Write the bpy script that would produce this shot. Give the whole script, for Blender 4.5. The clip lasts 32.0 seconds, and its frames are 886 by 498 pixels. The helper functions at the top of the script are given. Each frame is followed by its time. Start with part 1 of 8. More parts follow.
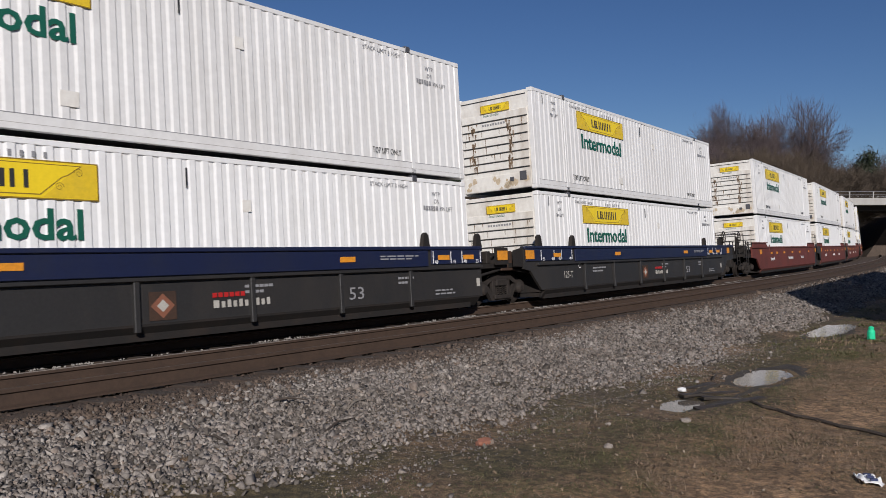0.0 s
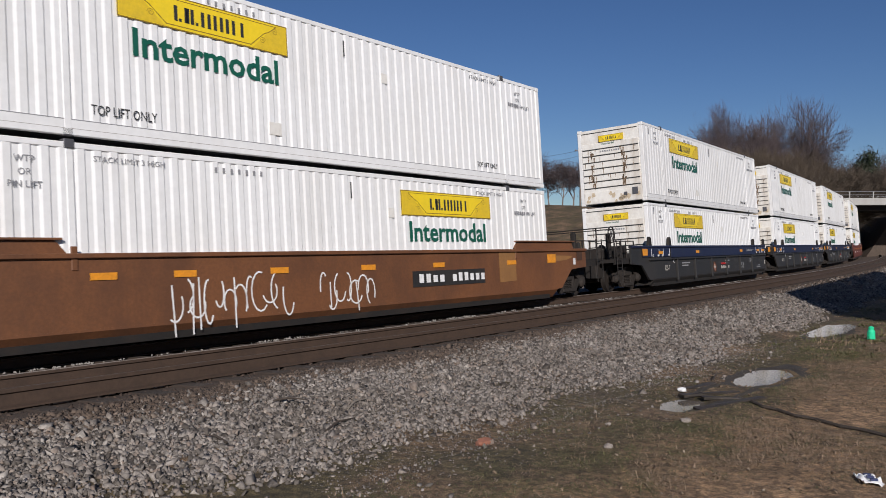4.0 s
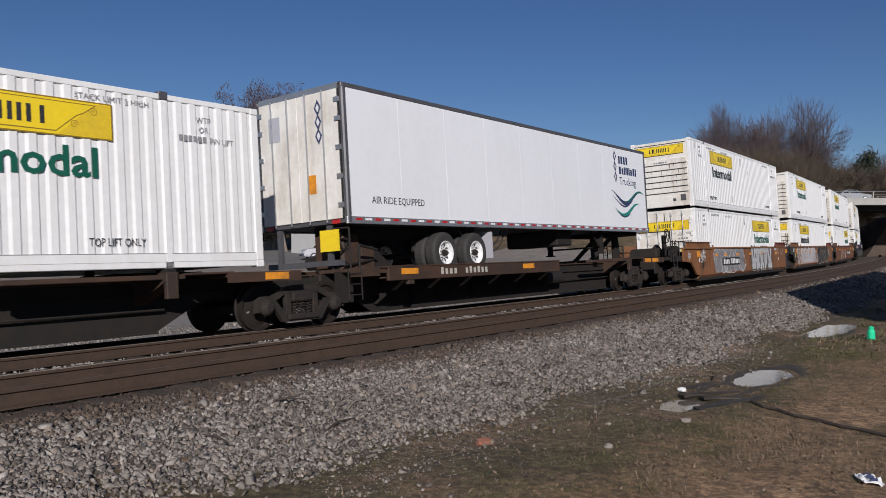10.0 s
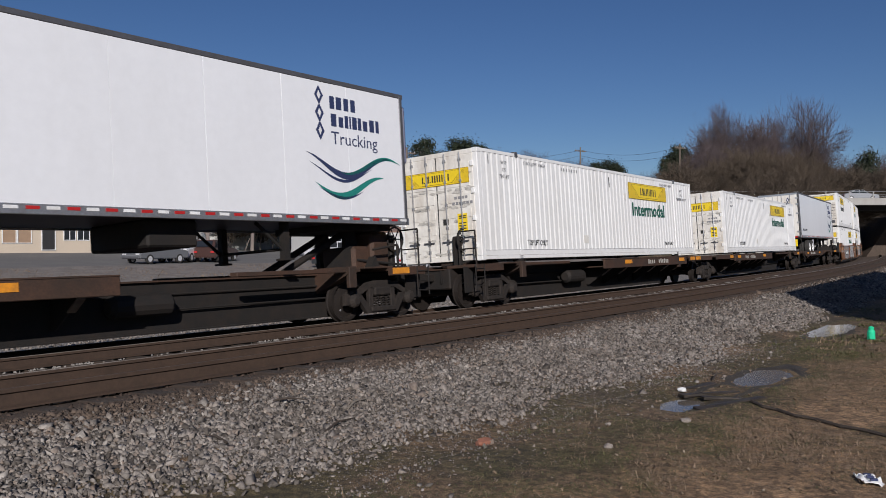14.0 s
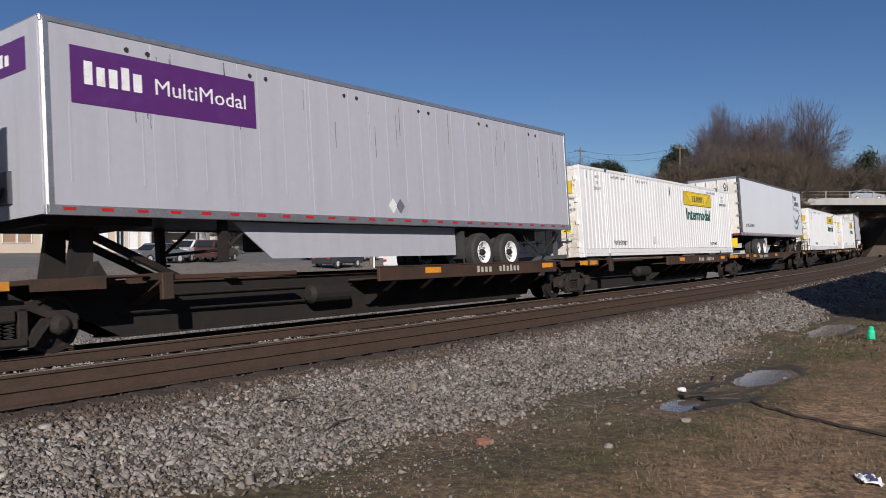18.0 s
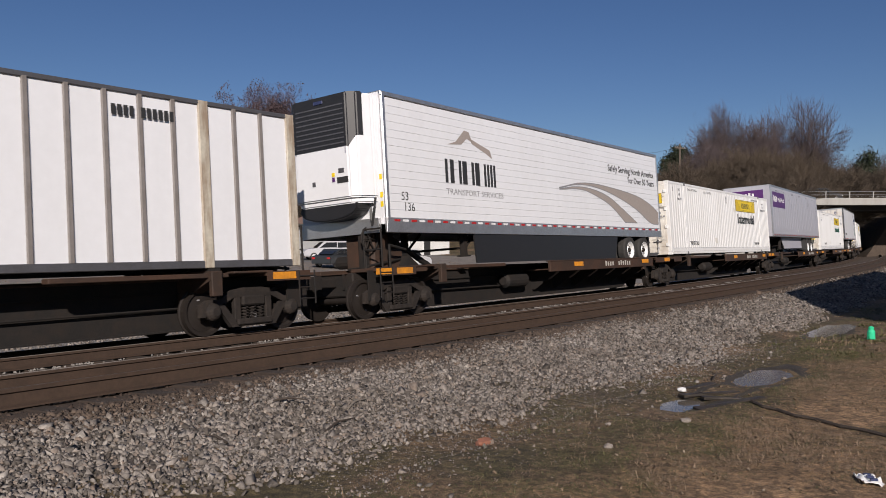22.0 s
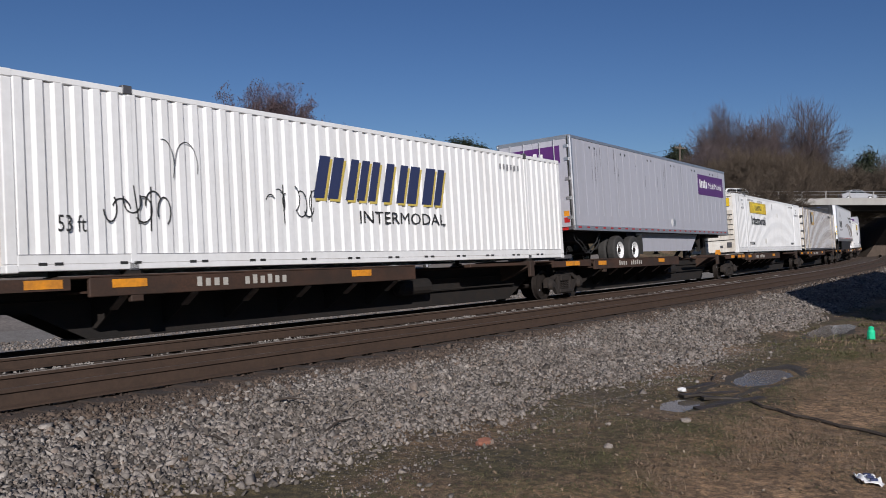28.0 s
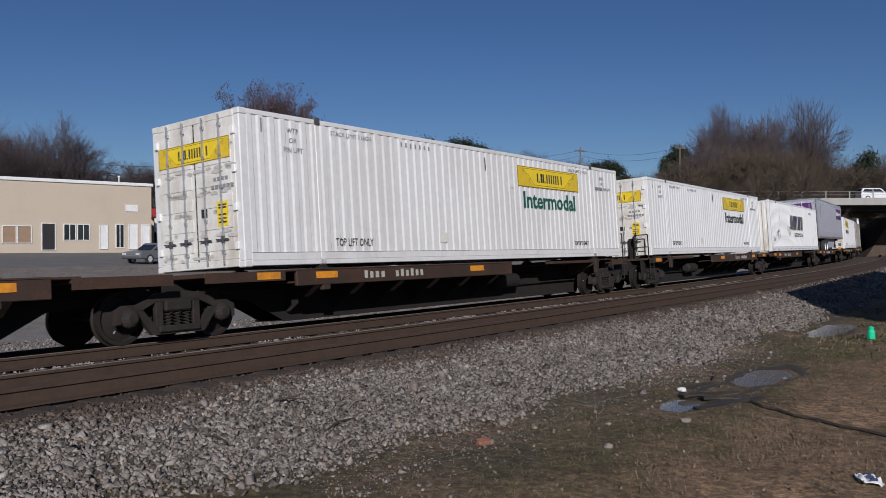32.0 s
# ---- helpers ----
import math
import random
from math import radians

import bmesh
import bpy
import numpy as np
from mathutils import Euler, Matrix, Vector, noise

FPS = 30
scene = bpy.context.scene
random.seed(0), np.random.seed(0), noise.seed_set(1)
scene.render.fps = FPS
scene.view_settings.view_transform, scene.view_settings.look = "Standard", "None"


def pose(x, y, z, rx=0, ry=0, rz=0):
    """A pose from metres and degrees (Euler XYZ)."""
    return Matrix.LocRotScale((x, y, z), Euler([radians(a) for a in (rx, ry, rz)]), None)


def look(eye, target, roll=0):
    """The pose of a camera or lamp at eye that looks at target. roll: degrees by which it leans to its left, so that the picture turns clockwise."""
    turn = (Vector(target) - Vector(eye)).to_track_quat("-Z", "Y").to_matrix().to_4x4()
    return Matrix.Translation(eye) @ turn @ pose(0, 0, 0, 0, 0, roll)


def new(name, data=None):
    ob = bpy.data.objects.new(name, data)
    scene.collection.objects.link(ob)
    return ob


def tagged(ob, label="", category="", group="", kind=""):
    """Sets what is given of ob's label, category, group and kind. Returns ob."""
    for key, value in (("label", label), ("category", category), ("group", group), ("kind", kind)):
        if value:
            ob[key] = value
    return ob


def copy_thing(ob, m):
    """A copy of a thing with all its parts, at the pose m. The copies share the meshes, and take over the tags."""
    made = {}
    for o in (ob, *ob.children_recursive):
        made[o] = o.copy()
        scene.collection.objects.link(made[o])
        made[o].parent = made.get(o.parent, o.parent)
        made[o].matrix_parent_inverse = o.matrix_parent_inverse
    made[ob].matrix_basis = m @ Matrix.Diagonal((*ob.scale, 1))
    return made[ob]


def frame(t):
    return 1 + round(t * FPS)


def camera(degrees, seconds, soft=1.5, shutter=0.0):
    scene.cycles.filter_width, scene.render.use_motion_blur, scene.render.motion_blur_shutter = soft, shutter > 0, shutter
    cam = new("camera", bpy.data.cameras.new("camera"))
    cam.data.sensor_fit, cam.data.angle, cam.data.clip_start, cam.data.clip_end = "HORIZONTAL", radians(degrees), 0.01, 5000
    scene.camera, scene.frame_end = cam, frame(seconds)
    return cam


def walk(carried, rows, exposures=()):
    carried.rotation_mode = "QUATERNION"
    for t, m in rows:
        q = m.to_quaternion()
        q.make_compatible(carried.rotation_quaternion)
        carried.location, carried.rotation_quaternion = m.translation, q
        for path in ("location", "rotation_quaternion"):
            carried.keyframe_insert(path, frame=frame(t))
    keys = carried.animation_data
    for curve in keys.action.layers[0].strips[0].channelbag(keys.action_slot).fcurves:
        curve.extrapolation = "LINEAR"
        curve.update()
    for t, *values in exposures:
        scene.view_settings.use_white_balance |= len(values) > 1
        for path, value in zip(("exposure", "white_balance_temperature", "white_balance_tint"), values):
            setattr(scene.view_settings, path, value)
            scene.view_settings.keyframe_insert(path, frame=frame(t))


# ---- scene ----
import itertools

cam = camera(56.9, 32.0, soft=0.85, shutter=0.06)
EYE, AIM = (0.0, 0.0, 1.674), (7.9180, 6.1076, 1.6213)
walk(cam, [(0.0, look(EYE, AIM, -0.07)), (32.0, look(EYE, AIM, -0.07))],
     [(0, 0.08, 6500, 10), (1, -0.04, 6500, 10), (2.4, 0.05, 6500, 10), (3, 0.13, 6500, 10), (3.6, 0.16, 6500, 10), (6, -0.05, 6550, 10), (8, -0.05, 6500, 10), (9, 0.05, 6400, 10), (10, 0.08, 6450, 10), (12, 0.05, 6450, 10), (13, 0.08, 6450, 10), (14, 0.03, 6450, 10),
      (17, 0.03, 6500, 10), (18, 0.25, 6600, 10), (19, 0.4, 6800, 11), (20, 0.03, 6900, 12), (22, 0.18, 6950, 12), (23, 0.2, 6950, 12), (24, 0.24, 6950, 12), (25, 0.02, 6800, 11), (28, 0.1, 6400, 10), (29, 0.07, 6400, 10), (30, 0.0, 6400, 10), (31, -0.06, 6300, 10), (32, -0.1, 6250, 10)])

# ---- light: low winter sun behind the camera, clear blue sky ----
SUN_EL, SUN_AZ = radians(25.0), math.atan2(-0.93, -1.0)      # azimuth of the sun, counted from +x
world = bpy.data.worlds.new("sky")
scene.world = world
world.use_nodes = True
wn = world.node_tree.nodes
wl = world.node_tree.links
wn.clear()
sky = wn.new("ShaderNodeTexSky")
sky.sky_type = "NISHITA"
sky.sun_disc = False
sky.sun_elevation = SUN_EL
sky.sun_rotation = math.pi / 2 - SUN_AZ
sky.altitude = 200
sky.air_density, sky.dust_density, sky.ozone_density = 0.85, 0.0, 4.0
bg = wn.new("ShaderNodeBackground")
bg.inputs["Strength"].default_value = 0.052
wout = wn.new("ShaderNodeOutputWorld")
deep = wn.new("ShaderNodeHueSaturation")
deep.inputs["Hue"].default_value, deep.inputs["Saturation"].default_value = 0.510, 1.13
wl.new(sky.outputs[0], deep.inputs["Color"])
wl.new(deep.outputs[0], bg.inputs["Color"])
wl.new(bg.outputs[0], wout.inputs["Surface"])
sun = new("sun", bpy.data.lights.new("sun", "SUN"))
sun.data.energy, sun.data.angle, sun.data.color = 4.3, radians(0.55), (1.0, 0.945, 0.905)
SUN_WAY = Vector((math.cos(SUN_AZ) * math.cos(SUN_EL), math.sin(SUN_AZ) * math.cos(SUN_EL), math.sin(SUN_EL)))
sun.matrix_world = look(SUN_WAY * 50, (0, 0, 0))

# ---- the line: two canted tracks, straight, then curving away to the left ----
D, S0, R, CANT = 12.89, 1.475, 659.7, radians(3.975)
BTRACK = -4.38                       # centre of the near track, measured across from the far one
GAUGE = 0.7525                       # rail centre from the track's centre


def line(s):
    """Place and heading of the far track's centre line at s metres along it."""
    if s <= S0:
        return Vector((s, D, 0)), Vector((1, 0, 0))
    a = (s - S0) / R
    return Vector((S0 + R * math.sin(a), D + R * (1 - math.cos(a)), 0)), Vector((math.cos(a), math.sin(a), 0))


def seat(s, half=0.5, up=0.0, side=0.0):
    """Pose on the canted track of a thing that bears on it at s - half and s + half."""
    a, b = line(s - half)[0], line(s + half)[0]
    t = (b - a).normalized()
    lt = Vector((-t.y, t.x, 0))
    lat = lt * math.cos(CANT) - Vector((0, 0, 1)) * math.sin(CANT)
    top = Vector((0, 0, 1)) * math.cos(CANT) + lt * math.sin(CANT)
    o = (a + b) / 2 + lat * side + top * up
    return Matrix(((t.x, lat.x, top.x, o.x), (t.y, lat.y, top.y, o.y), (t.z, lat.z, top.z, o.z), (0, 0, 0, 1)))


def track_xy(x, y):
    """Metres along and across (positive away from the camera) for a place on the plan."""
    if x <= S0:
        return x, y - D
    a = math.atan2(x - S0, D + R - y)
    return S0 + R * a, R - math.hypot(x - S0, D + R - y)


def seat_flat(s, side, z, turn=0.0):
    """Upright pose beside the line."""
    o, t = line(s)
    o = o + Vector((-t.y, t.x, 0)) * side
    return pose(o.x, o.y, z, 0, 0, math.degrees(math.atan2(t.y, t.x)) + turn)


SPEED = [(0, 12.0), (3, 11.87), (7, 11.4), (10, 11.15), (13, 11.0), (16, 10.7), (18.5, 10.42), (22, 10.5), (32, 10.42)]
_t = np.arange(0, 32.01, 0.05)
_v = np.interp(_t, [a for a, b in SPEED], [b for a, b in SPEED])
_s = np.concatenate([[0], np.cumsum((_v[1:] + _v[:-1]) / 2 * 0.05)])


def run(t):
    """How far the train has run at t seconds."""
    return float(np.interp(t, _t, _s))


# ---- materials ----
def ramp(nt, fac, stops):
    n = nt.nodes.new("ShaderNodeValToRGB")
    n.color_ramp.elements[0].position, n.color_ramp.elements[0].color = stops[0][0], (*stops[0][1], 1)
    n.color_ramp.elements[1].position, n.color_ramp.elements[1].color = stops[-1][0], (*stops[-1][1], 1)
    for p, c in stops[1:-1]:
        e = n.color_ramp.elements.new(p)
        e.color = (*c, 1)
    nt.links.new(fac, n.inputs[0])
    return n.outputs[0]


def noise_tex(nt, scale, detail=4, rough=0.6, stretch=None, coord="Object"):
    tc = nt.nodes.new("ShaderNodeTexCoord")
    vec = tc.outputs[coord]
    if stretch:
        mp = nt.nodes.new("ShaderNodeMapping")
        mp.inputs["Scale"].default_value = stretch
        nt.links.new(vec, mp.inputs[0])
        vec = mp.outputs[0]
    n = nt.nodes.new("ShaderNodeTexNoise")
    n.inputs["Scale"].default_value, n.inputs["Detail"].default_value, n.inputs["Roughness"].default_value = scale, detail, rough
    nt.links.new(vec, n.inputs["Vector"])
    return n.outputs["Fac"]


def mix(nt, fac, a, b, kind="MIX"):
    n = nt.nodes.new("ShaderNodeMix")
    n.data_type, n.blend_type = "RGBA", kind
    for sock, v in ((n.inputs[0], fac), (n.inputs[6], a), (n.inputs[7], b)):
        if isinstance(v, (int, float)):
            sock.default_value = v
        elif isinstance(v, tuple):
            sock.default_value = (*v, 1)
        else:
            nt.links.new(v, sock)
    return n.outputs[2]


def material(name, color, rough=0.5, metal=0.0, dirt=None, dirt_amount=0.5, scale=3.0, fine=40.0, bump=0.0, bump_scale=60.0, stretch=None, vary=0.12, per_object=0.0, per_island=0.0, spec=0.5):
    """A painted or natural surface: base colour, coarse patches of dirt, fine grain, relief."""
    m = bpy.data.materials.new(name)
    m.use_nodes = True
    nt = m.node_tree
    b = nt.nodes["Principled BSDF"]
    b.inputs["Roughness"].default_value, b.inputs["Metallic"].default_value = rough, metal
    b.inputs["Specular IOR Level"].default_value = spec
    dark = tuple(c * (1 - vary) for c in color)
    light = tuple(min(1, c * (1 + vary)) for c in color)
    out = ramp(nt, noise_tex(nt, fine, 3), [(0.3, dark), (0.7, light)])
    if dirt:
        n = noise_tex(nt, scale, 6, 0.65, stretch)
        mask = ramp(nt, n, [(0.5 - 0.12 * dirt_amount, (0, 0, 0)), (0.78 - 0.2 * dirt_amount, (1, 1, 1))])
        sc = nt.nodes.new("ShaderNodeMath")
        sc.operation = "MULTIPLY"
        sc.inputs[1].default_value = dirt_amount
        nt.links.new(mask, sc.inputs[0])
        out = mix(nt, sc.outputs[0], out, dirt)
    if per_object or per_island:
        src = nt.nodes.new("ShaderNodeObjectInfo").outputs["Random"] if per_object else nt.nodes.new("ShaderNodeNewGeometry").outputs["Random Per Island"]
        k = per_object or per_island
        out = mix(nt, 1.0, out, ramp(nt, src, [(0.0, (1 - k,) * 3), (1.0, (1, 1, 1))]), "MULTIPLY")
    nt.links.new(out, b.inputs["Base Color"])
    if bump:
        bn = nt.nodes.new("ShaderNodeBump")
        bn.inputs["Strength"].default_value, bn.inputs["Distance"].default_value = bump, 0.02
        nt.links.new(noise_tex(nt, bump_scale, 5, 0.7), bn.inputs["Height"])
        nt.links.new(bn.outputs[0], b.inputs["Normal"])
    return m


WHITE = material("white_paint", (0.75, 0.75, 0.745), 0.45, 0, (0.50, 0.475, 0.43), 0.28, 1.2, 8, 0.05, 14, (1, 1, 0.35), 0.04)
DULL_WHITE = material("dulled_white_paint", (0.69, 0.685, 0.675), 0.5, 0, (0.42, 0.395, 0.36), 0.35, 1.0, 8, 0.05, 14, (1, 1, 0.3), 0.05)
WHITE_END = material("weathered_white", (0.72, 0.70, 0.655), 0.5, 0, (0.38, 0.31, 0.235), 0.55, 1.6, 8, 0.05, 14, (1, 1, 0.5), 0.05)
TRAILER_WHITE = material("smooth_white", (0.74, 0.75, 0.775), 0.35, 0, (0.55, 0.55, 0.55), 0.2, 0.8, 6, 0, 1, (1, 1, 0.3), 0.02)
TRAILER_GREY = material("light_grey_paint", (0.40, 0.40, 0.445), 0.42, 0, (0.3, 0.3, 0.315), 0.35, 1.0, 6, 0, 1, (3, 3, 0.15), 0.03)
YELLOW = material("yellow_sign", (0.80, 0.58, 0.02), 0.45, 0, (0.5, 0.40, 0.05), 0.2, 2.0, 12, 0, 1, None, 0.05)
BLACKINK = material("black_letters", (0.03, 0.03, 0.03), 0.5)
BROWNINK = material("brown_line", (0.25, 0.16, 0.02), 0.5)
GREENINK = material("green_letters", (0.008, 0.095, 0.062), 0.45, 0, (0.03, 0.14, 0.1), 0.3, 4)
GREYINK = material("grey_letters", (0.25, 0.25, 0.26), 0.5)
NAVYINK = material("navy_letters", (0.03, 0.04, 0.10), 0.5)
GOLDINK = material("ochre_edge", (0.55, 0.42, 0.10), 0.5)
TEALINK = material("teal_wave", (0.02, 0.20, 0.17), 0.45)
PURPLE = material("purple_sign", (0.085, 0.02, 0.13), 0.45, 0, (0.12, 0.05, 0.16), 0.3, 3)
WHITEINK = material("white_letters", (0.75, 0.75, 0.75), 0.5, 0, (0.4, 0.38, 0.35), 0.4, 5)
RUST = material("rusty_brown_paint", (0.20, 0.082, 0.03), 0.7, 0, (0.075, 0.036, 0.02), 0.65, 1.1, 20, 0.2, 40, (1.6, 1, 0.3), 0.18)
ORANGE = material("orange_brown_paint", (0.16, 0.064, 0.026), 0.6, 0, (0.08, 0.036, 0.02), 0.65, 0.9, 20, 0.15, 40, (1, 1, 0.7), 0.15)
REDBROWN = material("dark_red_paint", (0.13, 0.03, 0.022), 0.65, 0, (0.05, 0.02, 0.015), 0.5, 1.2, 20, 0.15, 40, None, 0.12)
CHARCOAL = material("charcoal_paint", (0.022, 0.021, 0.021), 0.55, 0, (0.045, 0.038, 0.032), 0.45, 1.1, 18, 0.15, 30, (1, 1, 0.4), 0.15)
BLUE = material("navy_blue_paint", (0.008, 0.013, 0.045), 0.5, 0, (0.02, 0.022, 0.032), 0.4, 1.6, 18, 0.1, 30, None, 0.1)
FRAME = material("grimy_dark_steel", (0.012, 0.010, 0.009), 0.8, 0.1, (0.03, 0.019, 0.013), 0.5, 2.5, 30, 0.3, 50, None, 0.2)
SPINE = material("rust_stained_brown_steel", (0.055, 0.027, 0.016), 0.75, 0, (0.022, 0.016, 0.012), 0.7, 1.5, 30, 0.25, 50, (0.7, 1, 1), 0.25)
STRIPE = material("orange_reflector", (0.70, 0.27, 0.02), 0.5, 0, (0.25, 0.11, 0.035), 0.6, 3.5, 20)
TRUCKMAT = material("dusty_cast_iron", (0.016, 0.012, 0.010), 0.85, 0.05, (0.045, 0.033, 0.026), 0.55, 4, 30, 0.4, 40, None, 0.2)
WHEELSTEEL = material("wheel_steel", (0.03, 0.024, 0.021), 0.6, 0.4, (0.02, 0.015, 0.012), 0.5, 6, 30)
TYRE = material("tyre_rubber", (0.028, 0.027, 0.026), 0.8, 0, (0.07, 0.06, 0.055), 0.4, 4, 40, 0.2, 60)
RIM = material("white_wheel_rim", (0.72, 0.72, 0.73), 0.35, 0.3, (0.4, 0.37, 0.34), 0.4, 8, 30)
POLISHED = material("polished_aluminium", (0.82, 0.82, 0.82), 0.3, 0.25, (0.4, 0.38, 0.36), 0.3, 9, 30, 0.05, 20)
ALLOY = material("aluminium", (0.55, 0.55, 0.56), 0.35, 0.8, (0.35, 0.34, 0.33), 0.4, 3, 30)
DARKGREY = material("dark_grey_metal", (0.10, 0.10, 0.11), 0.5, 0.3, (0.06, 0.055, 0.05), 0.4, 3, 30)
REDTAPE = material("red_reflective_tape", (0.42, 0.02, 0.02), 0.4)
RAILSIDE = material("rusty_rail", (0.058, 0.035, 0.023), 0.8, 0.1, (0.03, 0.019, 0.013), 0.5, 6, 40, 0.2, 60, None, 0.15)
RAILTOP = material("worn_rail_head", (0.26, 0.225, 0.195), 0.5, 0.3, (0.12, 0.085, 0.06), 0.55, 3, 30, 0.1, 40, (0.3, 4, 1))
TIE = material("weathered_tie", (0.05, 0.034, 0.025), 0.9, 0, (0.035, 0.026, 0.02), 0.5, 3, 40, 0.5, 30, (0.4, 3, 1), 0.25, 0.3)
BEDMAT = material("rust_brown_ballast", (0.066, 0.043, 0.030), 0.95, 0, (0.034, 0.024, 0.018), 0.6, 2.2, 30, 0.9, 26, None, 0.35)
GRAVELBED = material("grey_gravel_bed", (0.075, 0.062, 0.052), 0.95, 0, (0.06, 0.048, 0.038), 0.5, 1.5, 22, 1.0, 20, None, 0.4)

FARBALLAST = material("pale_grey_ballast", (0.2, 0.185, 0.17), 0.95, 0, (0.12, 0.105, 0.09), 0.5, 2.5, 22, 1.0, 20, None, 0.5)

BANK = material("grey_stony_bank", (0.20, 0.175, 0.155), 0.95, 0, (0.105, 0.09, 0.078), 0.6, 0.9, 9, 0.9, 6, None, 0.4)


def stone_material():
    """Crushed rock: each stone its own grey, some brown or nearly white."""
    m = bpy.data.materials.new("ballast_stone")
    m.use_nodes = True
    nt = m.node_tree
    b = nt.nodes["Principled BSDF"]
    b.inputs["Roughness"].default_value = 0.9
    each = nt.nodes.new("ShaderNodeNewGeometry").outputs["Random Per Island"]
    tone = ramp(nt, each, [(0.0, (0.055, 0.047, 0.041)), (0.25, (0.135, 0.121, 0.11)), (0.5, (0.21, 0.192, 0.178)), (0.75, (0.275, 0.254, 0.238)), (0.9, (0.2, 0.16, 0.134)), (1.0, (0.39, 0.368, 0.345))])
    grain = ramp(nt, noise_tex(nt, 45, 4, 0.7), [(0.3, (0.62, 0.6, 0.58)), (0.7, (1.2, 1.19, 1.17))])
    dust = ramp(nt, noise_tex(nt, 0.8, 4, 0.6), [(0.35, (0.78, 0.74, 0.70)), (0.65, (1.08, 1.07, 1.06))])
    nt.links.new(mix(nt, 1.0, mix(nt, 1.0, tone, grain, "MULTIPLY"), dust, "MULTIPLY"), b.inputs["Base Color"])
    return m


STONE = stone_material()


def soil_material():
    """Trampled soil: tan thatch, mossy green and bare brown in patches, with grit."""
    m = bpy.data.materials.new("soil_and_thatch")
    m.use_nodes = True
    nt = m.node_tree
    b = nt.nodes["Principled BSDF"]
    b.inputs["Roughness"].default_value = 0.95
    big = ramp(nt, noise_tex(nt, 0.5, 5, 0.62), [(0.36, (0.085, 0.064, 0.046)), (0.46, (0.10, 0.086, 0.046)), (0.54, (0.15, 0.108, 0.074)), (0.64, (0.22, 0.155, 0.11))])
    tan = ramp(nt, noise_tex(nt, 0.9, 5, 0.65), [(0.34, (0.14, 0.108, 0.065)), (0.48, (0.26, 0.178, 0.115)), (0.62, (0.37, 0.255, 0.17))])
    sep = nt.nodes.new("ShaderNodeSeparateXYZ")
    nt.links.new(nt.nodes.new("ShaderNodeTexCoord").outputs["Object"], sep.inputs[0])
    wander = nt.nodes.new("ShaderNodeMath")
    wander.operation = "MULTIPLY_ADD"
    wander.inputs[1].default_value = 3.2
    nt.links.new(noise_tex(nt, 0.55, 4, 0.6), wander.inputs[0])
    nt.links.new(sep.outputs[1], wander.inputs[2])
    near = nt.nodes.new("ShaderNodeMapRange")
    near.inputs["From Min"].default_value, near.inputs["From Max"].default_value = 5.0, 3.9
    nt.links.new(wander.outputs[0], near.inputs["Value"])
    big = mix(nt, near.outputs[0], big, tan)
    fine = ramp(nt, noise_tex(nt, 7, 6, 0.75), [(0.30, (0.45, 0.43, 0.4)), (0.52, (0.95, 0.93, 0.88)), (0.74, (1.5, 1.42, 1.3))])
    grit = ramp(nt, noise_tex(nt, 70, 3, 0.75), [(0.32, (0.4, 0.38, 0.35)), (0.70, (1.45, 1.4, 1.3))])
    clump = ramp(nt, noise_tex(nt, 15, 3, 0.6), [(0.40, (0.55, 0.53, 0.5)), (0.60, (1.3, 1.27, 1.2))])
    out = mix(nt, 1.0, mix(nt, 1.0, mix(nt, 1.0, big, fine, "MULTIPLY"), clump, "MULTIPLY"), grit, "MULTIPLY")
    nt.links.new(out, b.inputs["Base Color"])
    bn = nt.nodes.new("ShaderNodeBump")
    bn.inputs["Strength"].default_value, bn.inputs["Distance"].default_value = 0.9, 0.03
    nt.links.new(noise_tex(nt, 22, 6, 0.75), bn.inputs["Height"])
    nt.links.new(bn.outputs[0], b.inputs["Normal"])
    return m


SOIL = soil_material()
ASPHALT = material("worn_asphalt", (0.13, 0.125, 0.12), 0.9, 0, (0.19, 0.18, 0.165), 0.5, 0.4, 20, 0.3, 40, None, 0.15)


# ---- building helpers ----
def mesh_of(bm, name, mat=None, smooth=False):
    me = bpy.data.meshes.new(name)
    bm.to_mesh(me)
    bm.free()
    for m in (mat if isinstance(mat, (list, tuple)) else [mat]):
        if m:
            me.materials.append(m)
    if smooth:
        me.polygons.foreach_set("use_smooth", [True] * len(me.polygons))
    return me


def part(name, bm, mat, parent, label="", at=None, smooth=False):
    """One mesh object under a thing or a part. bm: a bmesh, or mesh data to share."""
    me = bm if isinstance(bm, bpy.types.Mesh) else mesh_of(bm, name, mat, smooth)
    ob = new(name, me)
    ob.parent = parent
    if at is not None:
        ob.matrix_basis = at
    if label:
        ob["label"] = label
    return ob


def thing(name, label, category, group="", m=None):
    ob = new(name)
    ob.empty_display_size = 0.2
    tagged(ob, label, category, group)
    if m is not None:
        ob.matrix_basis = m
    return ob


def block(bm, x0, x1, y0, y1, z0, z1, m=None):
    v = [bm.verts.new(p) for p in itertools.product((x0, x1), (y0, y1), (z0, z1))]
    if m is not None:
        for w in v:
            w.co = m @ w.co
    for f in ((0, 1, 3, 2), (4, 6, 7, 5), (0, 4, 5, 1), (2, 3, 7, 6), (0, 2, 6, 4), (1, 5, 7, 3)):
        bm.faces.new([v[i] for i in f])
    return v


